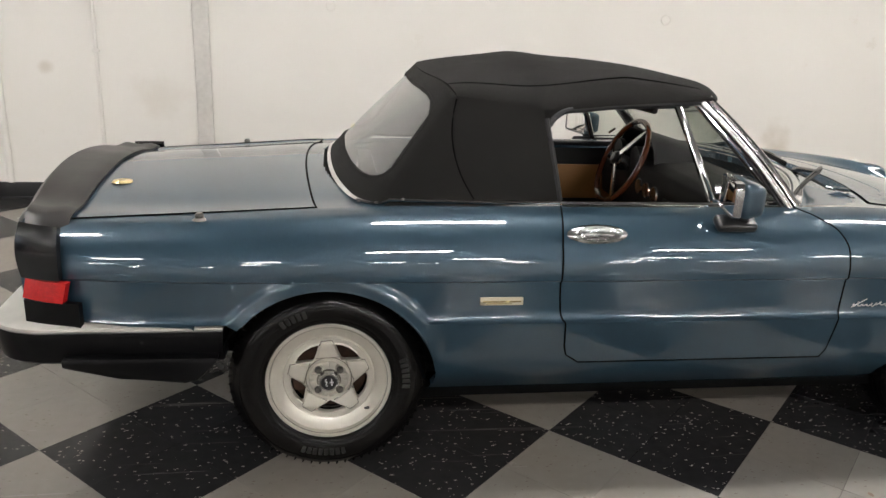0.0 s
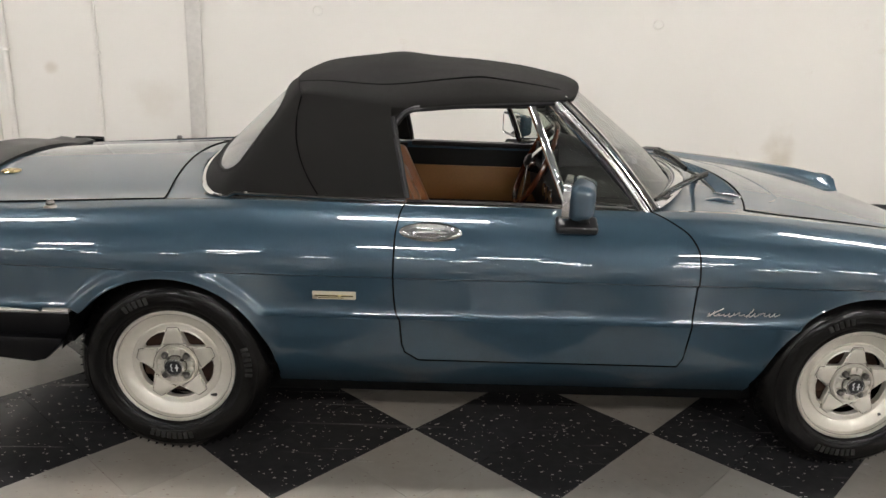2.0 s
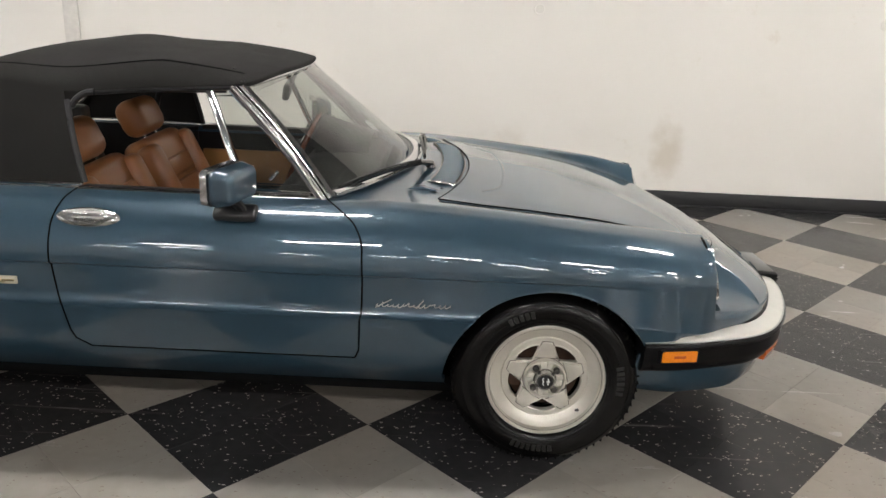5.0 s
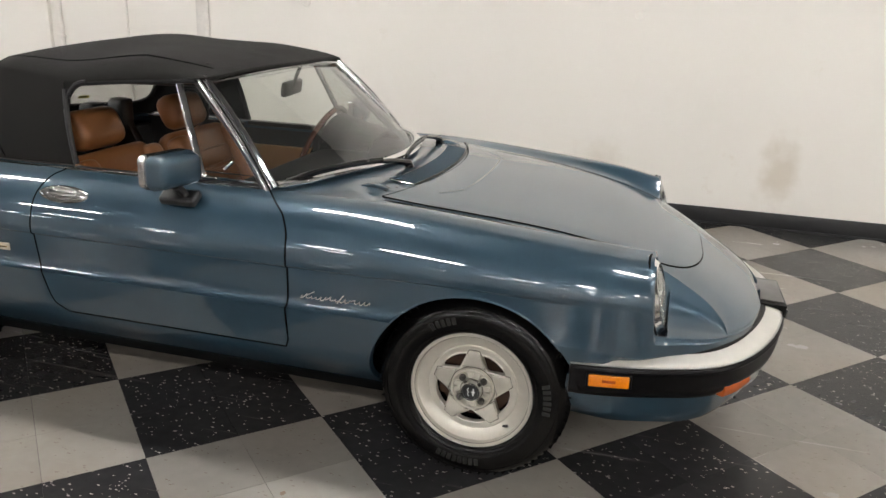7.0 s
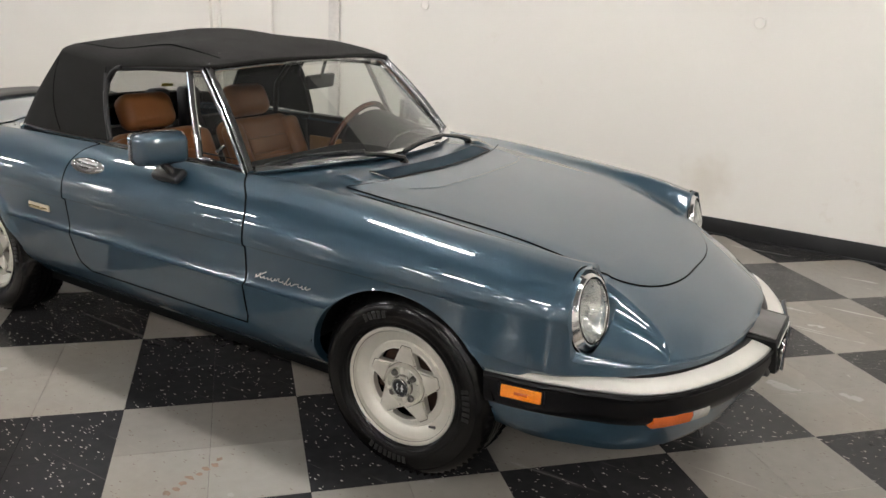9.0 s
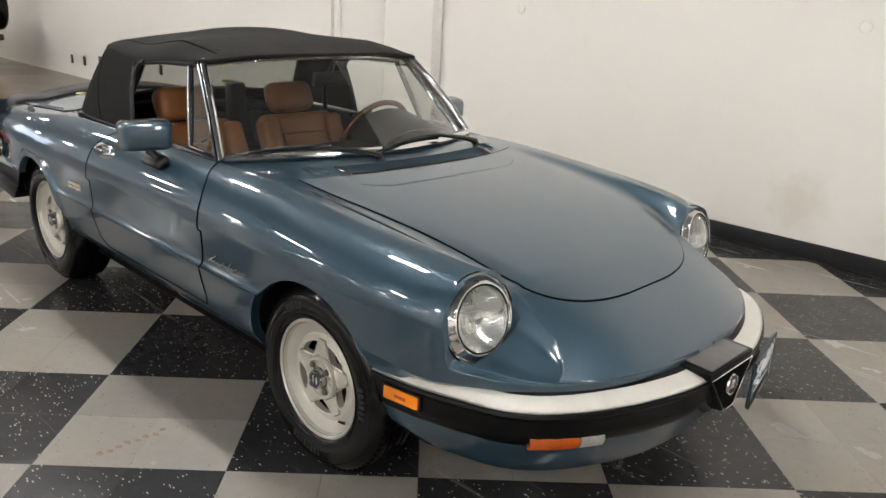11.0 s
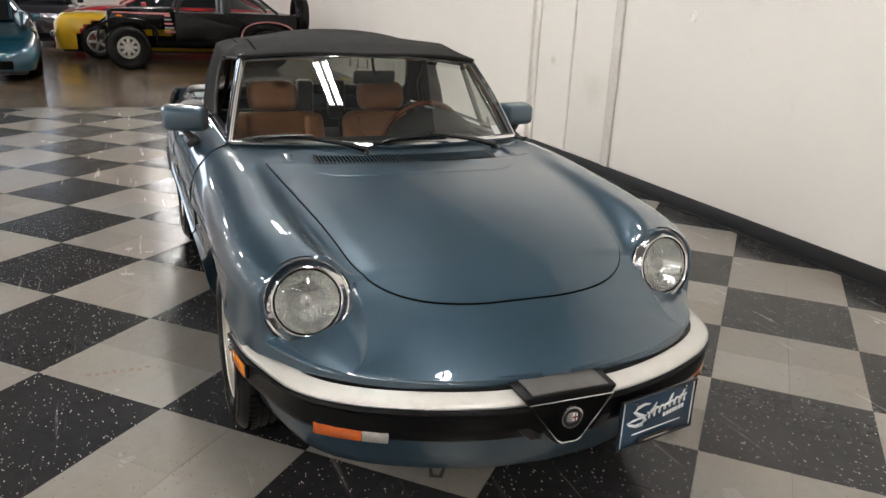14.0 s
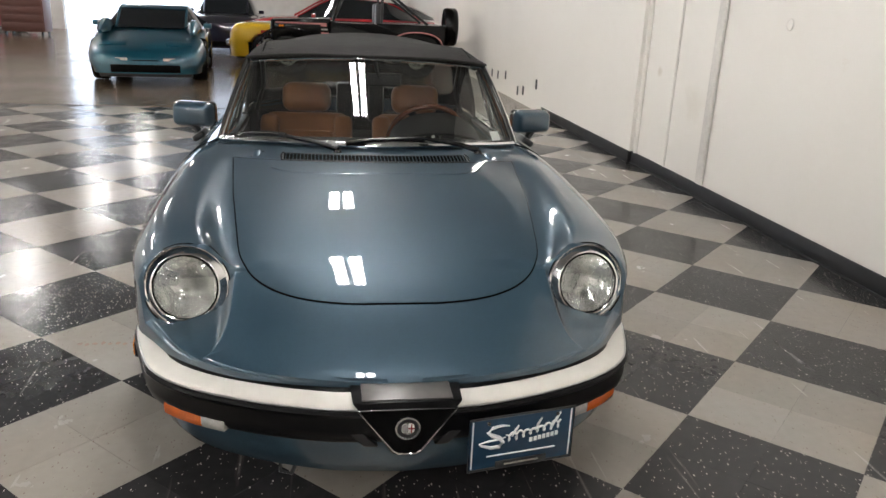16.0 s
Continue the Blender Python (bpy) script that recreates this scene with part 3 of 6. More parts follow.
def spline(pts, n, mirrored=False):
    """n+1 points on a Catmull-Rom line through pts."""
    P = [np.array(p, float) for p in pts]
    P = [2 * P[0] - P[1]] + P + [P[-2] * np.array((-1, 1)) if mirrored else 2 * P[-1] - P[-2]]
    out = []
    m = len(P) - 3
    for j in range(n + 1):
        s = min(j * m / n, m - 1e-9)
        i = int(s)
        t = s - i
        a, b, c, d = P[i:i + 4]
        out.append(0.5 * (2 * b + (c - a) * t + (2 * a - 5 * b + 4 * c - d) * t * t + (3 * b - a - 3 * c + d) * t ** 3))
    return out


RUN_STEPS = (10, 31, 20, 40)
section_cache = {}


def ring(x):
    x = round(x, 5)
    if x not in section_cache:
        pts = []
        for r, n in zip(half_section(x), RUN_STEPS):
            q = [np.array(p, float) for p in r] if len(r) == len(DENT_AT) else spline(r, n, n == RUN_STEPS[-1])
            pts += q if not pts else q[1:]
        pts[-1][0] = 0.0
        section_cache[x] = pts
    return section_cache[x]


RING_N = sum(RUN_STEPS)
CREST = RUN_STEPS[0] + RUN_STEPS[1] + RUN_STEPS[2]


def skin(x, s, side=-1, lift=0.0):
    """A point of the body: s runs from 0 (sill) to RING_N (middle line); side -1 is the right-hand side."""
    s = min(max(s, 0.0), RING_N)
    i = min(int(s), RING_N - 1)
    pts = ring(x)
    p = pts[i] * (1 - (s - i)) + pts[i + 1] * (s - i)
    y, z = float(p[0]), float(p[1])
    # flat flare round the rear arch
    r = math.hypot(x - REAR_X, z - ARCH_Z)
    if r < ARCH_R + 0.06 and z < crease_z(x) - 0.001:
        f = min(1.0, max(0.0, (ARCH_R + 0.052 - r) / 0.026))
        g = min(1.0, max(0.0, (z - 0.40) / 0.10))
        wide = half_width(x) + 0.002
        if y < wide:
            y += (wide - y) * f * f * (3 - 2 * f) * g * g * (3 - 2 * g)
    if lift:
        lo, hi = max(i - 1, 0), min(i + 2, RING_N)
        q = pts[hi] - pts[lo]
        n = Vector((0, q[1], -q[0]))
        if n.length > 1e-9:
            n.normalize()
            y += n.y * lift
            z += n.z * lift
    return Vector((x, side * y, z))


def height(x, y):
    """The body's upper surface at (x, y), found on the section's top run."""
    pts = ring(x)[CREST - 7:]
    ys = [float(p[0]) for p in pts][::-1]
    zs = [float(p[1]) for p in pts][::-1]
    return float(np.interp(abs(y), ys, zs))


GLASS_HALF = 0.635


def glass_foot(y):
    """The windscreen's foot: x for a given y."""
    return 0.405 + 0.235 * (1 - min(1, abs(y) / GLASS_HALF) ** 2)


def top_foot(y):
    """The rear edge of the cockpit opening under the soft top."""
    return -1.135 + 0.20 * (min(1, abs(y) / 0.63)) ** 3


def nose_stations():
    """Stations near the tip, spaced so that the half width falls evenly."""
    out, last = [], half_width(1.95)
    for k in range(1, 651):
        x = 1.95 + 0.0001 * k
        if last - half_width(x) > 0.011:
            out.append(round(x, 4))
            last = half_width(x)
    return out + [2.015]


car = thing("convertible_car", "dark metallic blue two-seat convertible with its black soft top up", "car")
stations = sorted(set([round(v, 4) for v in spread(-2.0, 1.62, 182)] + [round(c + v, 4) for c, m in ((REAR_X, 111), (FRONT_X, 61)) for v in spread(-0.40, 0.40, m)] + [1.628, 1.635, 1.640, 1.645, 1.650, 1.656] + [round(v, 4) for v in spread(1.664, 1.95, 46)] + [round(v, 4) for v in spread(1.834, 1.872, 39)] + nose_stations()))


def shell():
    bm = bmesh.new()
    for side in (-1, 1):
        P = [[bm.verts.new(skin(x, j, side)) for j in range(RING_N + 1)] for x in stations]
        for i in range(len(stations) - 1):
            for j in range(RING_N):
                c = (P[i][j].co + P[i + 1][j].co + P[i + 1][j + 1].co + P[i][j + 1].co) / 4
                if min(math.hypot(c.x - FRONT_X, c.z - ARCH_Z), math.hypot(c.x - REAR_X, c.z - ARCH_Z)) < ARCH_R - 0.006 and j < CREST:
                    continue
                if j < RUN_STEPS[0] and (c.z < 0.43 and c.x > 1.425 or c.z < 0.508 and c.x < -1.365):
                    continue
                if j >= CREST + 2 and top_foot(c.y) < c.x < glass_foot(c.y) - 0.012 and abs(c.y) < 0.625:
                    continue
                if 1.58 < c.x < 1.68 and math.hypot(abs(c.y) - 0.604, c.z - 0.645) < 0.115 and j > RUN_STEPS[0]:
                    continue
                f = [P[i][j], P[i + 1][j], P[i + 1][j + 1], P[i][j + 1]]
                bm.faces.new(f if side < 0 else f[::-1])
    bmesh.ops.remove_doubles(bm, verts=bm.verts[:], dist=0.0006)
    for v in [v for v in bm.verts if not v.link_faces]:
        bm.verts.remove(v)
    # the arch edges lie on true circles
    for v in bm.verts:
        if v.is_boundary and v.co.z < 0.70 and abs(v.co.y) > 0.5:
            for cx in (REAR_X, FRONT_X):
                d = Vector((v.co.x - cx, 0, v.co.z - ARCH_Z))
                if abs(d.length - ARCH_R) < 0.035 and v.co.z > 0.27:
                    v.co += d * (ARCH_R / d.length - 1)
    # the lamp openings are true circles under the lamp rings
    for v in bm.verts:
        if v.is_boundary and 1.56 < v.co.x < 1.71 and v.co.z > 0.50:
            d = Vector((0, abs(v.co.y) - 0.604, v.co.z - 0.645))
            if 0.05 < d.length < 0.17:
                d *= 0.1205 / d.length
                v.co.y = (1 if v.co.y > 0 else -1) * (0.604 + d.y)
                v.co.z = 0.645 + d.z
    # folded lip inward round every open edge
    edges = [e for e in bm.edges if e.is_boundary]
    q = bmesh.ops.extrude_edge_only(bm, edges=edges)
    for v in [g for g in q["geom"] if isinstance(g, bmesh.types.BMVert)]:
        if v.co.x > 1.5 and v.co.z > 0.52:
            v.co.x -= 0.03
            continue
        if v.co.x > 1.5:
            v.co.z -= 0.03
            v.co.x -= 0.02
            continue
        v.co.y *= 0.955
        if v.co.z > 0.7:
            v.co.z -= 0.025
    return bm


body = part("body_shell", shell(), PAINT, car, "dark metallic blue painted bodywork", sharp=28)


def patch(x_lo, x_hi, s_lo, s_hi, nu, side, lift):
    """A panel over the body between two edge lines x_lo(s) and x_hi(s)."""
    ss = [s_lo] + [k for k in range(math.ceil(s_lo + 0.05), math.floor(s_hi - 0.05) + 1)] + [s_hi]
    return grid(lambda u, s: skin(x_lo(s) + (x_hi(s) - x_lo(s)) * u, s, side, lift), spread(0, 1, nu), ss)


def ribbon(line, r, parent, mat, name, label=""):
    return part(name, tube(line, r, 6), mat, parent, label)


# doors: rear edge leans in at the foot, front edge curves forward at the top
S_FOOT, S_CREASE, S_BELT = 6.2, RUN_STEPS[0] + RUN_STEPS[1], CREST - 0.8
rear_edge = curve((S_FOOT, -0.325), (6.5, -0.352), (7.3, -0.378), (14, -0.395), (S_CREASE, -0.412), (S_CREASE + 10, -0.41), (S_CREASE + 15, -0.40), (CREST, -0.385))
front_edge = curve((S_FOOT, 0.510), (6.5, 0.522), (14, 0.530), (S_CREASE, 0.533), (S_CREASE + 8.3, 0.53), (S_CREASE + 12.5, 0.505), (S_CREASE + 15.8, 0.455), (CREST, 0.40))
for side in (-1, 1):
    d = part("door", patch(rear_edge, front_edge, S_FOOT + 0.03, S_BELT, 48, side, 0.0014), PAINT, car, sharp=28)
    line = [skin(rear_edge(s), s, side, 0.0008) for s in spread(CREST, S_FOOT, 80)] + [skin(x, S_FOOT, side, 0.0008) for x in spread(-0.315, 0.505, 40)] + [skin(front_edge(s), s, side, 0.0008) for s in spread(S_FOOT, CREST, 80)]
    ribbon(line, 0.0030, d, SEAM, "door_gap", "dark shut line round the door")


def skin_at(x, z, side):
    """The point of the flank at height z."""
    zs = [float(p[1]) for p in ring(x)[:CREST]]
    k = next((i for i in range(len(zs) - 1) if zs[i + 1] > z), len(zs) - 2)
    t = (z - zs[k]) / max(zs[k + 1] - zs[k], 1e-6)
    return skin(x, k + min(max(t, 0.0), 1.0), side)


# rolled lips of the wheel arches
for side in (-1, 1):
    for cx, a0, a1 in ((REAR_X, 8, 139), (FRONT_X, 38, 178)):
        line = [skin_at(cx + ARCH_R * math.cos(radians(a)), ARCH_Z + ARCH_R * math.sin(radians(a)), side) + Vector((0, -side * 0.003, 0)) for a in spread(a0, a1, 60)]
        part("arch_lip", tube(line, 0.0042, 8), PAINT, car)

# bonnet: rounded front edge, straight sides, cowl edge at the rear
HOOD_REAR, HOOD_FRONT = 0.865, 1.80


def hood_half(x):
    """Half the bonnet's width at x."""
    base = 0.578 - 0.125 * (x - 0.72) / 0.9
    t = max(0.0, (x - 1.52) / (HOOD_FRONT - 1.52))
    return base * max(0.0, 1 - t ** 2.6) ** (1 / 2.8)


def over(x, y, lift=0.0):
    return Vector((x, y, height(x, y) + lift))


hx = [HOOD_REAR + (HOOD_FRONT - HOOD_REAR - 0.002) * (1 - (1 - i / 50) ** 1.7) for i in range(51)]
hood = part("hood", grid(lambda x, v: over(x - 0.11 * (abs(v) ** 2) * max(0.0, 1 - (x - HOOD_REAR) / 0.3), v * hood_half(x), 0.0042), hx, spread(-1, 1, 81)), PAINT, car)
line = [over(x - 0.11 * max(0.0, 1 - (x - HOOD_REAR) / 0.3), -hood_half(x), 0.0002) for x in hx] + [over(x - 0.11 * max(0.0, 1 - (x - HOOD_REAR) / 0.3), hood_half(x), 0.0002) for x in hx[::-1]]
ribbon(line, 0.0032, hood, SEAM, "hood_gap", "dark shut line round the bonnet")
ribbon([over(HOOD_REAR - 0.002 - 0.11 * (v / 0.552) ** 2, v, 0.0012) for v in spread(-0.552, 0.552, 30)], 0.003, hood, SEAM, "hood_gap")

# boot lid and its shut line
def lid_half(x):
    t = (x + 1.88) / 0.70
    return 0.60 + 0.035 * t


lx = spread(-1.872, -1.20, 40)
lid = part("boot_lid", grid(lambda x, v: over(x + 0.05 * v * v * (x > -1.25), v * lid_half(x), 0.0015), lx, spread(-1, 1, 41)), PAINT, car)
line = [over(x, -lid_half(x), 0.0012) for x in lx] + [over(-1.198 + 0.05 * (v / 0.63) ** 2, v, 0.0012) for v in spread(-0.63, 0.63, 30)] + [over(x, lid_half(x), 0.0012) for x in lx[::-1]]
ribbon(line, 0.0034, lid, SEAM, "lid_gap", "dark shut line round the boot lid")
part("filler_badge", lathe([(0.0, 0.006), (0.02, 0.007), (0.024, 0.004), (0.03, 0.005), (0.036, 0.0)], 24, pose(-1.80, -0.28, height(-1.80, 0.28) + 0.001, 90)), GOLD, car, "small round pale metal badge")
for side in (-1, 1):
    part("lid_stud", lathe([(0.0, 0.022), (0.010, 0.021), (0.014, 0.014), (0.012, 0.008), (0.022, 0.0)], 16, pose(-1.49, side * 0.665, height(-1.49, 0.665), 90)), LUGSTEEL, car, "small dull metal stud")

# tail: painted tail wall, black rubber spoiler with side wings, lamps
bm = grid(lambda y, v: Vector((-1.985 - 0.04 * (1 - (y / 0.69) ** 2), y, 0.5 + v * 0.30)), spread(-0.685, 0.685, 24), spread(0, 1, 8))
part("tail_panel", bm, PAINT, car)


def spoiler():
    bm = bmesh.new()
    rows = []
    for y in spread(-0.676, 0.676, 60):
        a = abs(y) / 0.676
        xb = -1.978 - 0.055 * (1 - a * a)
        base = height(-1.88, min(abs(y), 0.66)) if a < 0.9 else height(-1.88, 0.66) - 0.05 * ((a - 0.9) / 0.1) ** 2
        lip = base + 0.004 - 0.006 * a ** 4
        prof = [(-1.872, base + 0.001), (-1.90, base + 0.010), (-1.95, lip + 0.004), (xb, lip + 0.012), (xb - 0.012, lip), (xb - 0.006, lip - 0.035), (xb + 0.006, 0.66)]
        rows.append([bm.verts.new((px, y, pz)) for px, pz in prof])
    for A, B in zip(rows, rows[1:]):
        for k in range(len(A) - 1):
            bm.faces.new((A[k], A[k + 1], B[k + 1], B[k]))
    return solid(bm, -0.012)


part("spoiler", spoiler(), SPOILER, car, "black rubber tail spoiler", sharp=50)
for side in (-1, 1):
    def cheek(u, v, side=side):
        x = -1.868 - 0.112 * u - 0.012 * math.sin(math.pi * v) * u
        z = 0.648 + (0.792 + 0.006 * u - 0.648) * v
        y = half_width(x) + 0.006 - (0.026 * v ** 3) - 0.012 * u * u
        return Vector((x, side * y, z))
    part("spoiler_cheek", solid(grid(cheek, spread(0, 1, 14), spread(0, 1, 14)), -0.02), CHEEKBLACK, car, "glossy black corner of the spoiler")

    def lamp_face(u, v, side=side):
        x = -1.862 - 0.118 * u + 0.016 * v
        y = half_width(x) + 0.008 - 0.02 * u * u
        return Vector((x, side * y, 0.582 + 0.062 * v))
    t = part("tail_lamp", solid(grid(lamp_face, spread(0, 1, 12), spread(0, 1, 5)), -0.025), REDLENS, car, "red tail lamp lens")
    part("tail_reflector", solid(grid(lambda u, v: lamp_face(0.35 + 0.3 * u, 0.25 + 0.5 * v) + Vector((0, side * 0.002, 0)), spread(0, 1, 6), spread(0, 1, 3)), -0.004), ORANGE, t)

    def under(u, v, side=side):
        x = -1.82 - 0.16 * u
        y = half_width(x) + 0.005 - 0.02 * max(0, u - 0.5) ** 2
        return Vector((x, side * y, 0.50 + 0.08 * v))
    part("corner_panel", solid(grid(under, spread(0, 1, 12), spread(0, 1, 5)), -0.02), TRIM, car, "black lower corner panel")


front_plan = curve((0.0, 2.092), (0.16, 2.084), (0.316, 2.050), (0.43, 2.008), (0.538, 1.955), (0.625, 1.892), (0.684, 1.822), (0.705, 1.78))


def bumper_path(front):
    """Points (x, half width) of a bumper's plan from one arch round to the other."""
    if front:
        f = curve((1.42, 0.79), (1.55, 0.775), (1.68, 0.74), (1.78, 0.705))
        g = front_plan
        right = [(x, f(x)) for x in spread(1.425, 1.77, 12)] + [(g(y), y) for y in (0.70, 0.684, 0.66, 0.63, 0.59, 0.54, 0.49, 0.43, 0.37, 0.31, 0.25, 0.19, 0.13, 0.07)]
    else:
        f = curve((-1.42, 0.832), (-1.7, 0.812), (-1.95, 0.755))
        right = [(x, f(x)) for x in spread(-1.425, -1.95, 10)]
        right += [(-1.95 - 0.16 * math.sin(t), 0.60 + 0.155 * math.cos(t)) for t in spread(0.15, math.pi / 2, 8)] + [(-2.12, 0.4), (-2.125, 0.2)]
    end = (2.092, 0.0) if front else (-2.13, 0.0)
    return [(x, -y) for x, y in right] + [end] + [(x, y) for x, y in right[::-1]]


def bumper_band(path, prof, centre):
    """Sweeps a profile of (inward, z) along the bumper's plan."""
    bm = bmesh.new()
    pts = [Vector((x, y, 0)) for x, y in path]
    rings = []
    for i, p in enumerate(pts):
        d = (pts[min(i + 1, len(pts) - 1)] - pts[max(i - 1, 0)]).normalized()
        n = Vector((d.y, -d.x, 0))
        if n.dot(Vector((centre, 0, 0)) - p) < 0:
            n = -n
        rings.append([bm.verts.new(p + n * a + Vector((0, 0, z))) for a, z in prof])
    m = len(prof)
    for A, B in zip(rings, rings[1:]):
        for k in range(m):
            bm.faces.new((A[k], A[(k + 1) % m], B[(k + 1) % m], B[k]))
    bm.faces.new(rings[0])
    bm.faces.new(rings[-1][::-1])
    return bm


FP, RP = bumper_path(True), bumper_path(False)
fb = part("front_bumper", bumper_band(FP, [(0.004, 0.470), (-0.004, 0.466), (-0.007, 0.458), (-0.002, 0.450), (0.001, 0.445), (0.0, 0.410), (0.006, 0.385), (0.024, 0.364), (0.07, 0.360), (0.09, 0.46)], 1.3), TRIM, car, "black rubber front bumper with an ivory upper face")
part("bumper_face", bumper_band(FP, [(0.004, 0.4705), (0.008, 0.4755), (0.016, 0.4800), (0.040, 0.4880), (0.066, 0.4925), (0.075, 0.466), (0.03, 0.464)], 1.3), IVORY, fb, "ivory painted upper bumper face")
part("bumper_seal", bumper_band(FP, [(0.056, 0.484), (0.058, 0.4925), (0.065, 0.4965), (0.078, 0.4955), (0.10, 0.482)], 1.3), TRIM, fb, "black rubber strip against the nose")
part("bumper_moulding", bumper_band(FP, [(0.0005, 0.4690), (0.0, 0.4715), (0.004, 0.4730), (0.007, 0.4705)], 1.3), SCRIPT, fb)
rb = part("rear_bumper", bumper_band(RP, [(0.0, 0.492), (-0.003, 0.47), (0.002, 0.425), (0.008, 0.395), (0.016, 0.388), (0.10, 0.388), (0.10, 0.48)], -1.2), TRIM, car, "black rear bumper with an ivory top")
part("bumper_face", bumper_band(RP, [(-0.003, 0.495), (-0.003, 0.503), (0.004, 0.509), (0.05, 0.516), (0.10, 0.510), (0.10, 0.493)], -1.2), IVORY, rb, "ivory painted bumper top")
part("bumper_moulding", bumper_band(RP, [(-0.004, 0.490), (-0.006, 0.493), (-0.003, 0.496), (0.004, 0.493)], -1.2), SCRIPT, rb)
for side in (-1, 1):
    bm = prism([(-1.432, 0.42), (-1.448, 0.40), (-1.495, 0.345), (-1.535, 0.335), (-1.72, 0.358), (-1.88, 0.392), (-1.88, 0.42)], side * 0.68, side * 0.795, 0.01)
    part("bumper_wing", bm, TRIM, rb)

# front apron under the bumper
bm = bmesh.new()
rows = []
for i, (x, y) in enumerate(FP):
    k = 0.93 if abs(y) > 0.2 else 0.95
    r = []
    for a, z in ((0.0, 0.40), (0.016, 0.345), (0.032, 0.292), (0.058, 0.256), (0.11, 0.238), (0.20, 0.242)):
        s = abs(y) / 0.8
        q = Vector((x, y, 0)) - Vector((x - 1.2, y, 0)).normalized() * (a + 0.035)
        drop = 0.0 if x > 1.6 else (1.6 - x) * 0.12
        r.append(bm.verts.new((q.x, q.y, z - 0.02 * (1 - s) + drop)))
    rows.append(r)
for A, B in zip(rows, rows[1:]):
    for k in range(len(A) - 1):
        bm.faces.new((A[k], A[k + 1], B[k + 1], B[k]))
part("front_apron", solid(bm, -0.006), PAINT, car, "blue painted apron under the bumper")

# shield wedge in the middle of the front bumper with a plain roundel
def shield_block():
    """Black block: sloping top from the nose edge, raked triangular face."""
    bm = bmesh.new()
    back = [(1.955, -0.150, 0.503), (1.955, 0.150, 0.503), (2.0, 0.05, 0.345), (2.0, -0.05, 0.345)]
    front = [(2.100, -0.142, 0.498), (2.100, 0.142, 0.498), (2.106, 0.036, 0.350), (2.106, -0.036, 0.350)]
    B, F = [bm.verts.new(p) for p in back], [bm.verts.new(p) for p in front]
    bm.faces.new(F)
    bm.faces.new(B[::-1])
    for k in range(4):
        bm.faces.new((B[k], B[(k + 1) % 4], F[(k + 1) % 4], F[k]))
    bmesh.ops.bevel(bm, geom=bm.edges[:], offset=0.006, segments=2, affect="EDGES", profile=0.5)
    return bm


w = part("bumper_shield", shield_block(), TRIM, fb, "black shield piece in the bumper's middle")
part("shield_plate", box(-0.052, 0.052, -0.116, 0.116, -0.002, 0.002, 0.0015, pose(2.040, 0, 0.503, 0, 3, 0)), SHIELDSHEEN, fb, "sloping top plate, its reflection put in as grey")
tri = [(2.1025, -0.128, 0.478), (2.1025, 0.128, 0.478), (2.107, 0.036, 0.362), (2.107, 0.022, 0.353), (2.107, -0.022, 0.353), (2.107, -0.036, 0.362)]
part("shield_rim", tube(tri, 0.0026, 6, closed=True), CHROME, fb, "thin chrome outline")
bm = bmesh.new()
bm.faces.new([bm.verts.new((x + 0.0008, y * 0.95, 0.003 + z * 0.993)) for x, y, z in tri])
part("shield_grille", solid(bm, 0.002), SEAM, fb, "black mesh infill")
em = pose(2.106, 0, 0.428, 0, 0, -90)
rd = part("roundel", lathe([(0.0, 0.003), (0.026, 0.003), (0.0275, 0.006), (0.0325, 0.0055), (0.034, 0.0)], 36, em), SATIN, fb, "small round metal emblem")
part("roundel_ring", lathe([(0.0175, 0.004), (0.0185, 0.0052), (0.0255, 0.0052), (0.0265, 0.004)], 32, em), SATINBLACK, rd)
part("roundel_field", box(-0.0165, -0.001, 0.003, 0.0048, -0.0125, 0.0125, 0.001, em), WHITE, rd)
part("roundel_field", box(0.001, 0.0155, 0.003, 0.0048, -0.0125, 0.0125, 0.001, em), SCRIPT, rd)
part("roundel_bar", box(-0.011, -0.0075, 0.0045, 0.0056, -0.0125, 0.0125, 0, em), DARKRED, rd)
part("roundel_bar", box(-0.0165, -0.001, 0.0045, 0.0054, -0.002, 0.002, 0, em), DARKRED, rd)
for side in (-1, 1):
    arm = bmesh.new()
    outer = [(2.070, 0.205, 0.452), (2.074, 0.168, 0.452), (2.094, 0.072, 0.366), (2.090, 0.110, 0.366)]
    fr, bk = [arm.verts.new((x, side * y, z)) for x, y, z in outer], [arm.verts.new((x - 0.03, side * y, z)) for x, y, z in outer]
    arm.faces.new(fr)
    arm.faces.new(bk[::-1])
    for k in range(4):
        arm.faces.new((fr[k], bk[k], bk[(k + 1) % 4], fr[(k + 1) % 4]))
    bmesh.ops.bevel(arm, geom=arm.edges[:], offset=0.004, segments=2, affect="EDGES", profile=0.5)
    part("shield_arm", arm, SATINBLACK, fb)

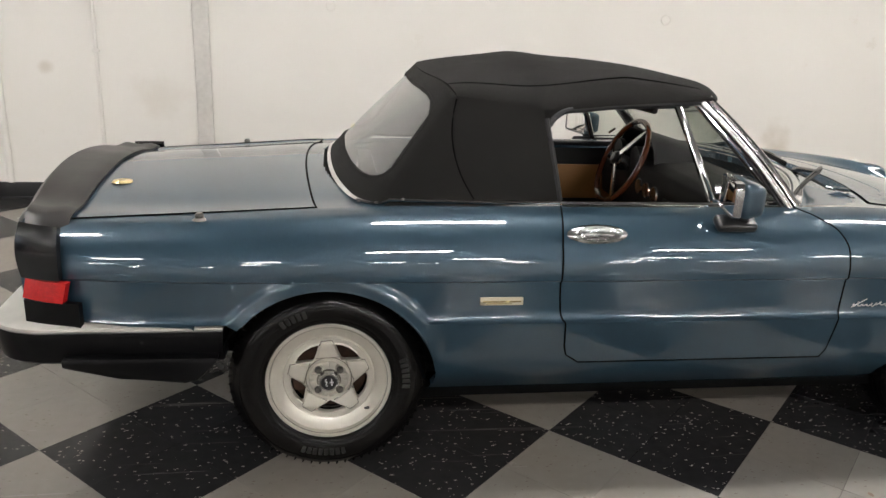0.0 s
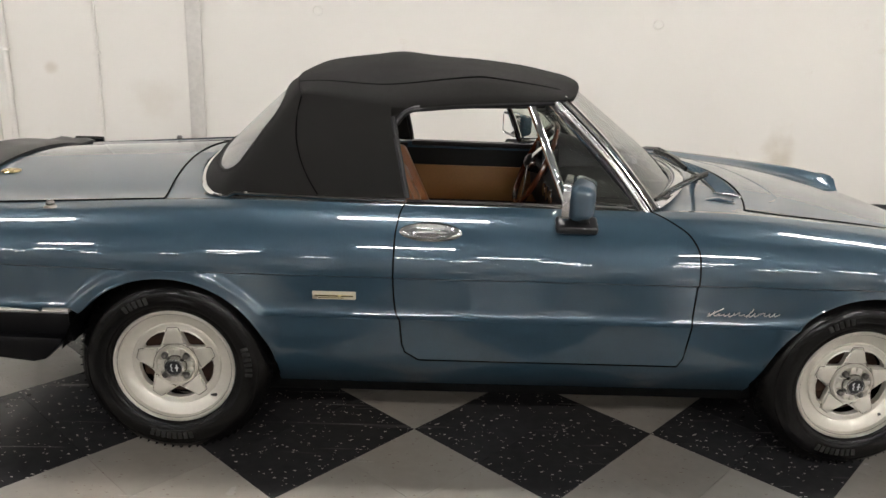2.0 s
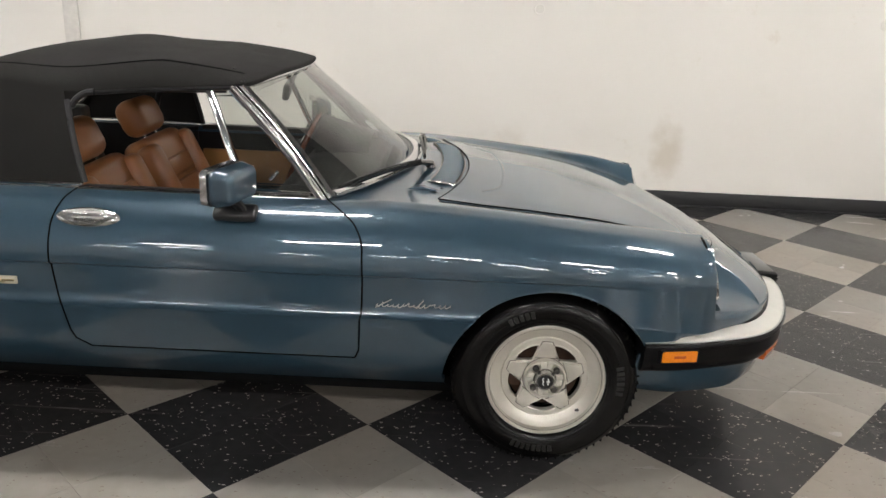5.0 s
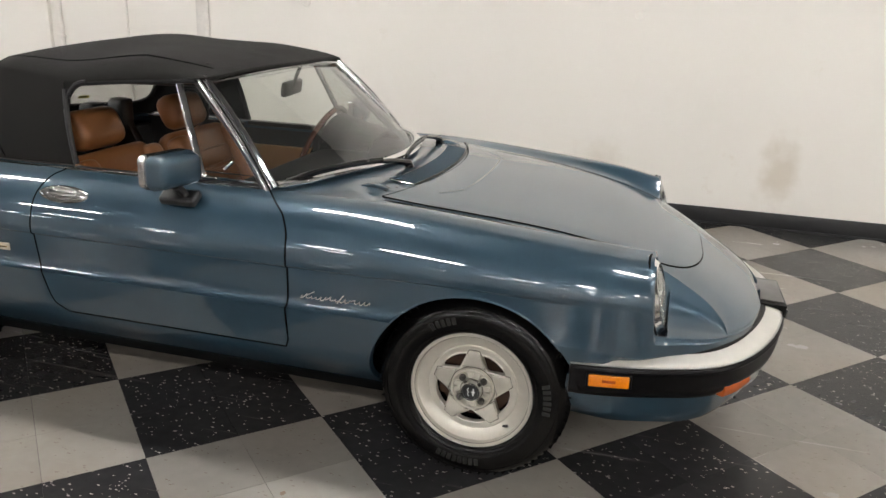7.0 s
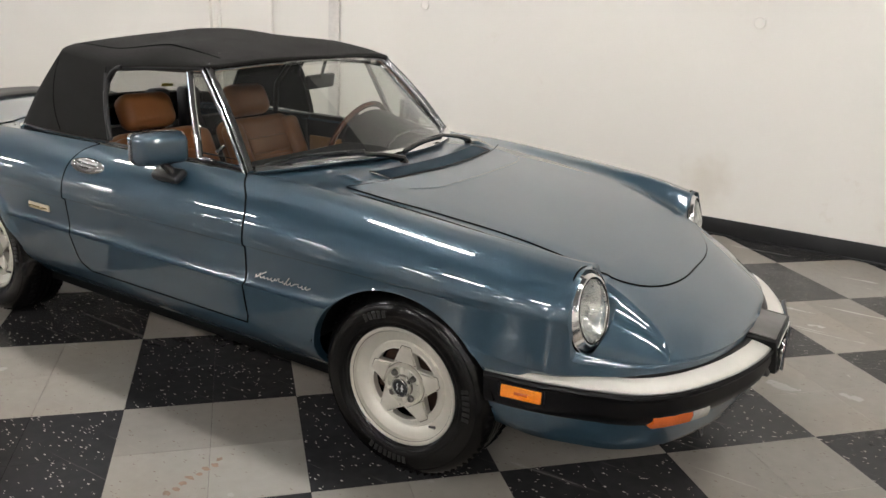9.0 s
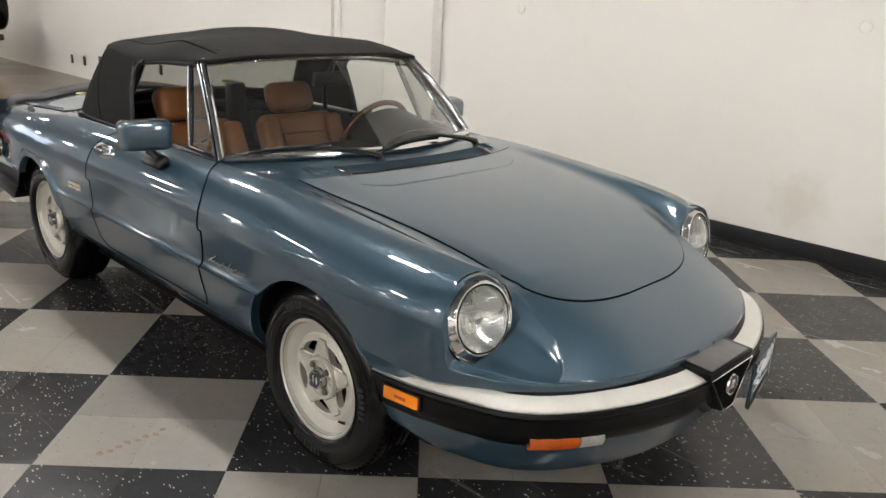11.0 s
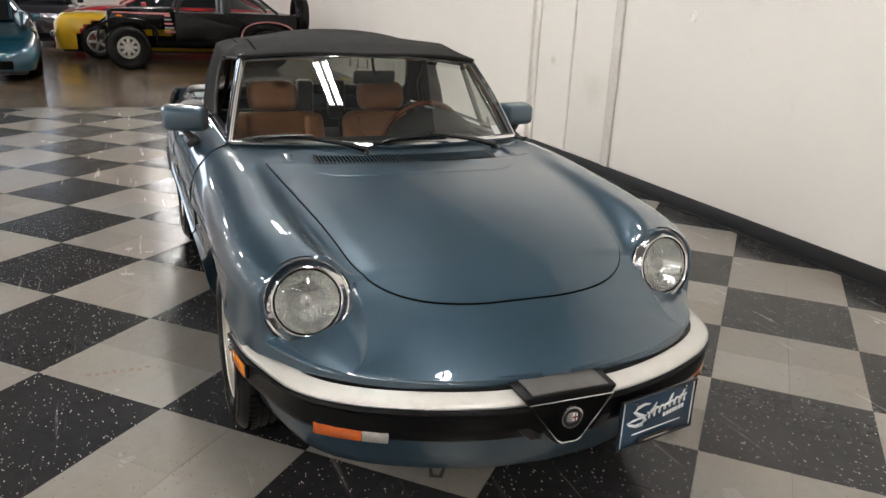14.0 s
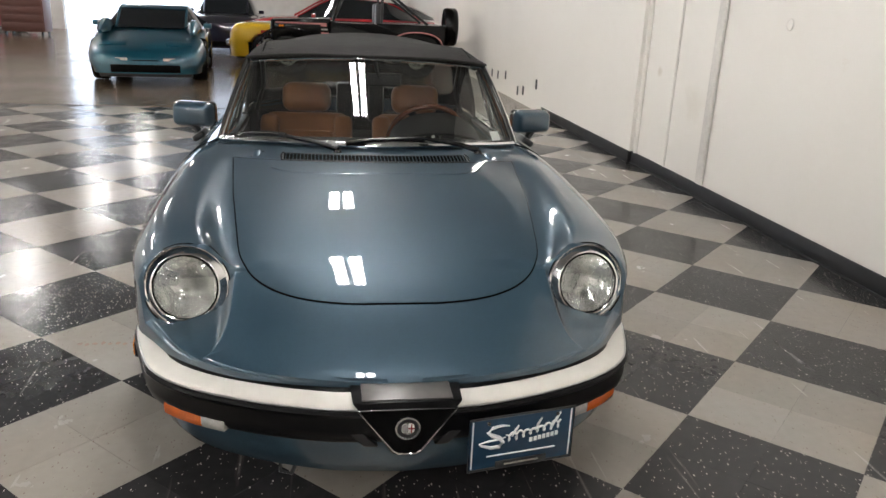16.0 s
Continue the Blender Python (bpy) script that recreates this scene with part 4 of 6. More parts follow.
# side markers and front turn lamps
for side in (-1, 1):
    mk = part("side_marker", box(-0.059, 0.059, -0.010, 0.010, -0.019, 0.019, 0.004), AMBER, fb, "amber side marker lamp")
    mk.matrix_basis = pose(1.538, side * 0.7775, 0.427, 0, 0, -side * 9)

    part("marker_plate", box(-0.066, 0.066, -0.006, 0.006, -0.024, 0.024, 0.004), TRIM, mk)
    part("marker_bulb", box(-0.020, 0.020, -0.0110, 0.0110, -0.005, 0.005, 0.002), ORANGE, mk)

    def turn_lamp(u0, u1):
        def at(u, v):
            q = u0 + (u1 - u0) * u
            y = 0.640 - 0.170 * q
            x = front_plan(y) - 0.008
            return Vector((x + 0.006 * math.sin(math.pi * v), side * y, 0.363 + 0.041 * v))
        bm = grid(at, spread(0, 1, 10), spread(0, 1, 5))
        q = bmesh.ops.extrude_face_region(bm, geom=bm.faces[:])
        for v in [g for g in q['geom'] if isinstance(g, bmesh.types.BMVert)]:
            v.co += Vector((-0.03, -side * 0.02, 0))
        return bm
    part("turn_lamp", turn_lamp(0.0, 0.63), ORANGE, fb, "orange turn signal lens")
    part("position_lamp", turn_lamp(0.64, 1.0), CLEARLENS, fb, "clear ribbed lamp lens")

# dealer plate on the bumper
plate = part("dealer_plate", box(-0.152, 0.152, -0.004, 0.004, -0.076, 0.076, 0.003), PLATEBLUE, car, "navy dealer plate with white script strokes")
plate.matrix_basis = pose(2.072, 0.31, 0.363, 0, 0, 101)
part("plate_frame", tube([(-0.152, -0.005, -0.076), (0.152, -0.005, -0.076), (0.152, -0.005, 0.076), (-0.152, -0.005, 0.076)], 0.004, 6, closed=True), SATINBLACK, plate)


# white cursive flourish: plain swelling strokes, not letters
def stroke(line, lo, hi):
    n = len(line)
    part("script_stroke", tube([(x, -0.0058, z) for x, z in line], [lo + (hi - lo) * math.sin(math.pi * i / (n - 1)) for i in range(n)], 6), WHITE, plate)


stroke([(-0.040, 0.046), (-0.062, 0.050), (-0.088, 0.046), (-0.100, 0.034), (-0.088, 0.024), (-0.066, 0.014), (-0.056, 0.000), (-0.066, -0.012), (-0.092, -0.012), (-0.118, -0.002), (-0.124, 0.004)], 0.002, 0.0065)
stroke([(-0.124, 0.004), (-0.100, 0.008), (-0.060, 0.010), (-0.048, 0.014)], 0.0012, 0.003)
wave = []
for i in range(90):
    t = i / 89
    wave.append((-0.048 + 0.162 * t + 0.0055 * math.sin(t * 50), 0.010 + 0.022 * t + (0.0095 + 0.003 * math.sin(t * 9)) * math.cos(t * 50)))
stroke(wave, 0.0024, 0.0030)
for x0, z0, tall in ((-0.030, 0.012, 0.032), (0.036, 0.022, 0.034), (0.088, 0.026, 0.040)):
    stroke([(x0, z0), (x0 + 0.3 * tall, z0 + 0.6 * tall), (x0 + 0.55 * tall, z0 + tall)], 0.0018, 0.0034)
for k in range(7):
    part("plate_mark", box(0.022 + 0.0125 * k, 0.031 + 0.0125 * k, -0.0062, -0.0045, -0.012 + 0.0015 * k, 0.0005 + 0.0015 * k), WHITE, plate)
for side_x in (-1, 1):
    part("plate_edge", box(min(side_x * 0.145, side_x * 0.141), max(side_x * 0.145, side_x * 0.141), -0.0055, -0.0043, -0.070, 0.070), WHITE, plate)
part("plate_line", box(-0.10, 0.10, -0.0055, -0.0045, -0.040, -0.036), WHITE, plate)
part("plate_holder", box(-0.075, 0.075, -0.009, -0.004, -0.076, -0.055, 0.003), SATINBLACK, plate)
part("plate_line", box(-0.05, 0.05, -0.0105, -0.0085, -0.068, -0.062), SATIN, plate)
for s in (-0.1, 0.1):
    part("plate_screw", lathe([(0.0, -0.004), (0.005, -0.004), (0.006, 0.0)], 10, pose(s, -0.005, 0.062)), SATIN, plate)
part("plate_bracket", box(1.99, 2.035, 0.24, 0.38, 0.35, 0.40, 0.004), SATINBLACK, car)

# headlamps in chrome rings
for side in (-1, 1):
    face = pose(1.649, side * 0.604, 0.645, 0, 0, 0) @ pose(0, 0, 0, 13, 0, -90 + side * 5)
    hl = part("headlamp", lathe([(0.1235, -0.09), (0.1260, -0.050), (0.1265, -0.012), (0.1240, -0.004), (0.1200, -0.002), (0.1165, -0.004), (0.1060, 0.006), (0.1000, 0.0135), (0.0960, 0.0145), (0.0925, 0.012), (0.0910, 0.004)], 72, face), BEZEL, car, "round headlamp with a chrome ring")
    part("lamp_seal", lathe([(0.1262, -0.010), (0.1278, -0.006), (0.1262, -0.002), (0.1235, -0.0035)], 72, face), SEAM, hl, "black rubber seal")
    part("lamp_seal", lathe([(0.0935, 0.012), (0.0920, 0.015), (0.0900, 0.012)], 56, face), SEAM, hl)
    part("reflector", lathe([(0.0, -0.055), (0.03, -0.052), (0.06, -0.036), (0.091, 0.004)], 40, face), REFLECT, hl)
    bm = lathe([(0.0, 0.026), (0.03, 0.024), (0.06, 0.018), (0.082, 0.011), (0.091, 0.008)], 40, face)
    part("lens", bm, LAMPGLASS, hl).visible_shadow = False
    for q in spread(-0.078, 0.078, 17):
        tall = math.sqrt(0.088 ** 2 - q * q)
        part("lens_flute", tube([face @ Vector((q, 0.024 - 2.0 * (q * q + z * z), z)) for z in spread(-tall, tall, 9)], 0.0014, 5), LAMPGLASS, hl).visible_shadow = False
    for z in (-0.028, 0.006, 0.034):
        wide = math.sqrt(0.086 ** 2 - z * z)
        part("lens_flute", tube([face @ Vector((q, 0.024 - 2.0 * (q * q + z * z), z)) for q in spread(-wide, wide, 9)], 0.0016, 5), LAMPGLASS, hl).visible_shadow = False
    part("bulb_shield", lathe([(0.0, -0.006), (0.016, -0.008), (0.018, -0.03)], 18, face), SATIN, hl)


# wheels
def wheel(x, side):
    """Dished alloy wheel; y runs outward and is 0 at the rim's lip."""
    w = part("wheel", lathe([(0.1945, -0.030), (0.1960, -0.008), (0.1955, -0.001), (0.1930, 0.002), (0.1870, 0.002), (0.1845, 0.0), (0.1830, -0.004), (0.1820, -0.012), (0.1790, -0.017),
                             (0.1640, -0.021), (0.1520, -0.026), (0.1440, -0.031), (0.1415, -0.027), (0.1395, -0.0255), (0.1370, -0.027), (0.136, -0.034)], 72), ALLOY, car, "silver five-spoke dished alloy wheel")
    prof = [(0.1935, -0.004), (0.1965, 0.000), (0.205, 0.008), (0.225, 0.0155), (0.250, 0.0150), (0.268, 0.010), (0.283, 0.000), (0.295, -0.012), (0.303, -0.027)]
    for k in range(5):
        y = -0.034 - k * 0.028
        prof += [(0.3078, y), (0.3078, y - 0.020), (0.3025, y - 0.021), (0.3025, y - 0.027)]
    prof += [(0.304, -0.178), (0.290, -0.192), (0.255, -0.200), (0.195, -0.193), (0.185, -0.165), (0.186, -0.02)]
    part("tyre", lathe(prof, 88, closed=True), TYRE, w, "black dressed road tyre")
    for r, h in ((0.272, 0.0085), (0.212, 0.0115), (0.2025, 0.0065)):
        part("tyre_ring", lathe([(r - 0.0016, h - 0.003), (r - 0.0006, h + 0.0012), (r + 0.0006, h + 0.0012), (r + 0.0016, h - 0.003)], 88), TYRE, w)
    # raised plain marks where the tyre's writing stands
    for base, count in ((0.25, 5), (2.75, 8), (4.6, 6)):
        for k in range(count):
            part("tyre_mark", box(-0.0065, 0.0065, 0.010, 0.0167, -0.012, 0.012, 0.002, pose(0, 0, 0, 0, math.degrees(base + k * 0.075), 0) @ pose(0, 0, 0.241)), TYRE_MARK, w)
    # cuts of the tread and its shoulder
    bm = bmesh.new()
    for k in range(70):
        a = 360 * k / 70
        for yy in (-0.034, -0.165):
            box_into(bm, -0.0017, 0.0017, yy - 0.016, yy + 0.012, 0.301, 0.3081, 0, pose(0, 0, 0, 0, a, 0) @ pose(0, 0, 0, 0, 0, 20))
        box_into(bm, -0.0014, 0.0014, -0.003, 0.003, -0.008, 0.008, 0, pose(0, 0, 0, 0, a + 2, 0) @ pose(0, -0.0085, 0.2850, 46, 0, 0))
    tagged(part("tread_sipe", bm, SEAM, w, smooth=False), "fine cuts in the tyre tread", kind="stuff")

    def polar(r, a, y):
        return Vector((r * math.cos(radians(a)), y, r * math.sin(radians(a))))
    # face disc with five three-cornered windows
    bm = bmesh.new()
    F = -0.0265
    for k in range(5):
        h = 72 * k + 54
        inner = [bm.verts.new(polar(0.060, h + a, F)) for a in (-36, -18, 0, 18, 36)]
        outer = [bm.verts.new(polar(0.138, h + a, F)) for a in (-36, -26, -13, 0, 13, 26, 36)]
        apex = [bm.verts.new(polar(0.0755, h + a, F)) for a in (-3, 3)]
        arc = [bm.verts.new(polar(r, h + a, F)) for r, a in ((0.1125, -23.5), (0.1185, -22), (0.1205, -12), (0.1212, 0), (0.1205, 12), (0.1185, 22), (0.1125, 23.5))]
        bm.faces.new([inner[0], inner[1], inner[2], apex[0], arc[0], arc[1], outer[1], outer[0]])
        bm.faces.new([inner[4], outer[6], outer[5], arc[5], arc[6], apex[1], inner[2], inner[3]])
        bm.faces.new([inner[2], apex[1], apex[0]])
        bm.faces.new(arc[1:6] + outer[1:6][::-1])
        bead = [polar(0.0745, h, F), polar(0.1120, h + 24.5, F), polar(0.1195, h + 23.5, F), polar(0.1222, h + 12, F), polar(0.1228, h, F), polar(0.1222, h - 12, F), polar(0.1195, h - 23.5, F), polar(0.1120, h - 24.5, F)]
        part("window_bead", tube(bead, 0.0030, 6, closed=True), ALLOY, w)
        # raised trapezoid on each spoke, outlined by a dark bar for its groove's shade
        spoke = prism([(0.0725, -0.0345), (0.1185, -0.0180), (0.1260, -0.0150), (0.1260, 0.0150), (0.1185, 0.0180), (0.0725, 0.0345)], -0.004, 0.0060, 0.0030)
        bmesh.ops.transform(spoke, matrix=pose(0, F, 0, 0, -(h + 36), 0), verts=spoke.verts[:])
        part("spoke", spoke, ALLOY, w)
        rim_line = [(0.0705, -0.0375), (0.1190, -0.0205), (0.1278, -0.0168), (0.1278, 0.0168), (0.1190, 0.0205), (0.0705, 0.0375)]
        turned = pose(0, F, 0, 0, -(h + 36), 0)
        part("spoke_groove", tube([turned @ Vector((x, 0.0, z)) for x, z in rim_line], 0.0016, 6, closed=True), ALLOYSHADE, w)
    bmesh.ops.remove_doubles(bm, verts=bm.verts[:], dist=0.0004)
    solid(bm, 0.020)
    high = max(v.co.y for v in bm.verts)
    for v in bm.verts:
        v.co.y += F - high
    part("face_disc", bm, ALLOY, w, sharp=20)
    # dark rings that stand in for the shade of ring grooves
    for r, y in ((0.1388, -0.0275), (0.0712, -0.0258), (0.1835, -0.0035), (0.0362, -0.0135)):
        part("wheel_groove", lathe([(r - 0.0014, y), (r, y + 0.0012), (r + 0.0014, y)], 64), ALLOYSHADE, w)
    part("hub_ring", lathe([(0.0, -0.022), (0.058, -0.022), (0.0615, -0.013), (0.0660, -0.012), (0.0690, -0.016), (0.0705, -0.026)], 56), ALLOY, w)
    for k in range(4):
        a = 49 + 90 * k
        q = pose(0, 0, 0, 0, -a, 0) @ pose(0.0480, 0, 0)
        part("lug_boss", lathe([(0.0128, -0.018), (0.0150, -0.012), (0.0165, -0.0135), (0.0175, -0.022)], 20, q), ALLOY, w)
        part("lug_nut", lathe([(0.0, -0.004), (0.007, -0.0045), (0.0105, -0.008), (0.0115, -0.020)], 6, q), LUGSTEEL, w, "dull steel wheel nut")
        for d in (-11, 11):
            part("hub_web", box(-0.011, 0.009, -0.022, -0.0145, -0.0085, 0.0085, 0.0015, pose(0, 0, 0, 0, -(a + 45 + d), 0) @ pose(0.0500, 0, 0)), ALLOY, w)
    part("hub_cap", lathe([(0.0, 0.0025), (0.0235, 0.0025), (0.0250, 0.0055), (0.0300, 0.0050), (0.0335, -0.001), (0.0350, -0.020)], 36), SATIN, w, "round centre cap with a plain emblem")
    part("hub_emblem", lathe([(0.0, 0.0045), (0.0225, 0.0040), (0.0235, 0.002)], 28), SATINBLACK, w)
    part("hub_bar", box(-0.015, -0.003, 0.004, 0.0058, -0.002, 0.002, 0.0006), WHITE, w)
    part("hub_bar", box(-0.011, -0.007, 0.004, 0.0058, -0.012, 0.012, 0.0006), WHITE, w)
    part("hub_bar", tube([(0.004, 0.0048, -0.013), (0.010, 0.0048, -0.007), (0.005, 0.0048, 0.0), (0.011, 0.0048, 0.006), (0.006, 0.0048, 0.013)], 0.0017, 6), WHITE, w)
    # added black sheet gives the shade of the wheel's hollow
    part("wheel_back", lathe([(0.0, -0.085), (0.12, -0.085), (0.142, -0.105)], 40), SEAM, w, "black sheet standing in for the shade behind the spokes")
    part("brake_disc", lathe([(0.0, -0.068), (0.06, -0.066), (0.062, -0.076), (0.120, -0.076), (0.121, -0.084)], 36), RUSTSTEEL, w, "rusty brake disc")
    part("brake_caliper", box(0.060, 0.118, -0.080, -0.050, -0.05, 0.045, 0.012), RUSTSTEEL, w)
    part("valve", tube([(-0.118, -0.022, -0.112), (-0.108, -0.004, -0.103)], [0.0055, 0.0035], 8), SATINBLACK, w)
    w.matrix_basis = pose(x, side * (0.750 if x < 0 else 0.760), WHEEL_R, 0, 0, 180 if side < 0 else 0) @ pose(0, 0, 0, 0, 0 if x > 0 else 3, 0)
    return w


for wx in (REAR_X, FRONT_X):
    for side in (-1, 1):
        wheel(wx, side)
        inner = grid(lambda a, v: Vector(((0.343 - 0.343 * max(0, v - 1)) * math.cos(a), -0.012 - 0.28 * min(v, 1), (0.343 - 0.343 * max(0, v - 1)) * math.sin(a))), spread(radians(14), radians(166), 40), (0, 0.5, 1, 1.5, 2))
        part("wheel_well", inner, SEAM, car).matrix_basis = pose(wx, side * 0.800, ARCH_Z, 0, 0, 180 if side < 0 else 0)

# dark floor pan that closes the car below
part("underbody", box(-1.36, 1.40, -0.64, 0.64, 0.185, 0.25, 0.01), SEAM, car)
part("front_pan", box(1.40, 1.80, -0.55, 0.55, 0.28, 0.45), SEAM, car)
part("rear_pan", box(-1.95, -1.36, -0.62, 0.62, 0.36, 0.48), SEAM, car)
part("bulkhead", box(0.50, 0.56, -0.63, 0.63, 0.26, 0.80), SEAM, car)
part("rear_bulkhead", box(-0.99, -0.93, -0.62, 0.62, 0.26, 0.80), CARPET, car)


# ---- soft top, glass and brightwork ----
HEAD_HALF = 0.537


def header(y):
    k = 1 - min(1, abs(y) / HEAD_HALF) ** 2
    return Vector((0.100 + 0.105 * k, y, 1.182 + 0.030 * k))


def foot(y):
    return Vector((glass_foot(y), y, height(glass_foot(y) + 0.01, y) + 0.006 if abs(y) < 0.6 else 0.857))


# windscreen
def pane(u, v):
    a, b = foot(u * GLASS_HALF), header(u * HEAD_HALF)
    p = a.lerp(b, v)
    p.x += 0.007 * math.sin(math.pi * v)
    return p


ws = part("windscreen", grid(pane, spread(-1, 1, 33), spread(0.0, 1, 13)), WINDOW, car, "clear raked windscreen")
ws.visible_shadow = False
frame_line = [foot(u * GLASS_HALF) + Vector((0.012, 0, 0.009)) for u in spread(-1, 1, 61)]
part("windscreen_trim", tube(frame_line, 0.012, 10, flat=(0.024, 0.014)), BEZEL, car, "chrome strip along the windscreen foot")
part("windscreen_seal", tube([p + Vector((-0.014, 0, 0.008)) for p in frame_line], 0.005, 6), SATINBLACK, car)
part("header_rail", tube([header(u * HEAD_HALF) + Vector((0.016, 0, -0.008)) for u in spread(-1, 1, 31)], 0.012, 8, flat=(0.010, 0.009)), CHROME, car, "chrome windscreen header rail")
for side in (-1, 1):
    a, b = Vector((0.405, side * 0.648, 0.853)), Vector((0.100, side * 0.537, 1.182))
    mid = a.lerp(b, 0.5) + Vector((0.012, side * 0.004, 0.006))
    pl = [a + (b - a) * t + (mid - a.lerp(b, 0.5)) * math.sin(math.pi * t) for t in spread(0, 1, 14)]
    pil = part("pillar", tube(pl, 0.018, 10, flat=(0.021, 0.014), up=(0, 1, 0)), BEZEL, car, "windscreen pillar with chrome strips")
    part("pillar_strip", tube([p + Vector((0.015, side * 0.006, 0.010)) for p in pl], 0.009, 8, flat=(0.010, 0.009), up=(0, 1, 0)), CHROME, pil, "chrome strip")
    part("pillar_strip", tube([p + Vector((-0.009, side * 0.011, -0.006)) for p in pl], 0.009, 8, flat=(0.009, 0.006), up=(0, 1, 0)), SATIN, pil, "brushed chrome strip")
    part("pillar_groove", tube([p + Vector((0.002, side * 0.0150, 0.002)) for p in pl], 0.0028, 6), SEAM, pil)
    part("pillar_seal", tube([p + Vector((-0.024, 0, -0.012)) for p in pl], 0.006, 6), SATINBLACK, pil)
    # quarter light
    t0, b0, b1 = Vector((0.012, side * 0.540, 1.168)), Vector((0.135, side * 0.622, 0.868)), Vector((0.362, side * 0.634, 0.868))
    t1 = Vector((0.075, side * 0.540, 1.170))
    q = part("quarter_window", tube([t0, t0.lerp(b0, 0.5) + Vector((0, side * 0.004, 0)), b0], 0.010, 8, flat=(0.014, 0.009), up=(0, 1, 0)), CHROME, car, "triangular quarter light in a chrome frame")
    part("quarter_frame", tube([t0, t1, t1.lerp(b1, 0.5) + Vector((0.008, side * 0.004, 0.004)), b1, b0], 0.0075, 8, closed=False), CHROME, q)
    bm = bmesh.new()
    bm.faces.new([bm.verts.new(p) for p in (t0, t1, b1, b0)])
    part("quarter_glass", bm, WINDOW, q).visible_shadow = False
    i0, i1, i2, i3 = [p + Vector((0, -side * 0.012, 0)) for p in (t0.lerp(b0, 0.08), t1.lerp(b1, 0.07), b1.lerp(t1, 0.06), b0.lerp(t0, 0.05))]
    part("quarter_seal", tube([i0, i1, i2, i3], 0.005, 6, closed=True), SATINBLACK, q)
    part("quarter_latch", tube([b0.lerp(b1, 0.35) + Vector((0, -side * 0.01, 0.03)), b0.lerp(b1, 0.45) + Vector((0, -side * 0.03, 0.055))], 0.006, 8), SATIN, q)
    # belt strip along door and round the hood well
    belt = [Vector((x, side * 0.646, 0.852)) for x in spread(0.40, -0.38, 12)]
    part("belt_strip", tube(belt, 0.008, 8, flat=(0.011, 0.006)), CHROME, car, "chrome strip under the side window")
    part("window_slot", box(-0.38, 0.34, min(side * 0.600, side * 0.628), max(side * 0.600, side * 0.628), 0.835, 0.856, 0.003), SATINBLACK, car)

# soft top: roof sheet
roof_z = curve((-0.80, 1.188), (-0.765, 1.209), (-0.70, 1.236), (-0.52, 1.267), (-0.41, 1.281), (-0.3, 1.271), (-0.1, 1.257), (0.06, 1.242), (0.15, 1.226), (0.23, 1.210))
EDGE_Z = curve((-0.80, 1.165), (-0.72, 1.172), (-0.44, 1.140), (-0.2, 1.160), (0.0, 1.174), (0.11, 1.182))


def roof(u, v):
    """u: 0 at the windscreen, 1 at the rear bow; v: -1 to 1 across."""
    a = abs(v)
    xf = 0.118 + 0.105 * (1 - a ** 2)
    xr = -0.715 - 0.055 * (1 - a ** 2.2)
    x = xf + (xr - xf) * u
    xe = 0.118 + (-0.715 - 0.118) * u
    ze = EDGE_Z(xe)
    # seam shoulder at 0.80 of the width, then a skirt that hangs down
    sh = ze + 0.012 + 0.066 * min(1, u / 0.34) ** 0.8 * (1 - 0.75 * u ** 3)
    if a < 0.80:
        k = a / 0.80
        z = roof_z(x) + (sh - roof_z(x)) * k ** 2.3
        y = 0.478 * k
    else:
        k = (a - 0.80) / 0.20
        z = sh + (ze - sh) * k ** 1.15
        y = 0.478 + (0.556 - 0.478) * math.sin(k * math.pi / 2)
    return Vector((x, v / (a + 1e-9) * y if a > 0 else 0.0, z))


top = part("soft_top", solid(grid(roof, spread(0, 1, 49), spread(-1, 1, 57)), -0.008), CANVAS, car, "black canvas soft top, raised", sharp=60)
for side in (-1, 1):
    part("top_seam", tube([roof(u, side * 0.80) + Vector((0, side * 0.004, 0.005)) for u in spread(0.05, 1, 40)], 0.003, 6, flat=(0.0055, 0.0038)), SEAM, top, "stitched seam")
    part("top_gutter", tube([roof(u, side * 1.0) + Vector((0, -side * 0.004, -0.004)) for u in spread(0.04, 0.60, 24)], 0.009, 8), RUBBER, top)
part("top_seam", tube([roof(0.985, v) + Vector((-0.002, 0, 0.003)) for v in spread(-0.80, 0.80, 40)], 0.003, 6, flat=(0.005, 0.0034)), SEAM, top, "stitched seam")
part("top_hem", tube([roof(0.0, v) + Vector((0.004, 0, 0.0)) for v in spread(-0.98, 0.98, 40)], 0.008, 8), CANVAS, top)


# rounded upper rear corner of each side window, filled with cloth
for side in (-1, 1):
    bm = bmesh.new()
    ring_in, ring_out = [], []
    for t in spread(0, 1, 10):
        a = t * math.pi / 2
        ring_in.append(bm.verts.new((-0.345 - 0.085 * math.sin(a), side * (0.563 + 0.008 * (1 - math.cos(a))), 1.052 + 0.098 * math.cos(a) - 0.006)))
        ring_out.append(bm.verts.new((-0.345 - 0.10 * t if t < 0.5 else -0.447, side * 0.560, 1.160 if t < 0.5 else 1.160 - 0.10 * (t - 0.5) * 2)))
    for k in range(9):
        bm.faces.new((ring_in[k], ring_in[k + 1], ring_out[k + 1], ring_out[k]))
    edge = [v.co.copy() for v in ring_in]
    part("corner_gusset", solid(bm, 0.006), CANVAS, top)
    part("corner_seal", tube(edge, 0.010, 8), RUBBER, top)


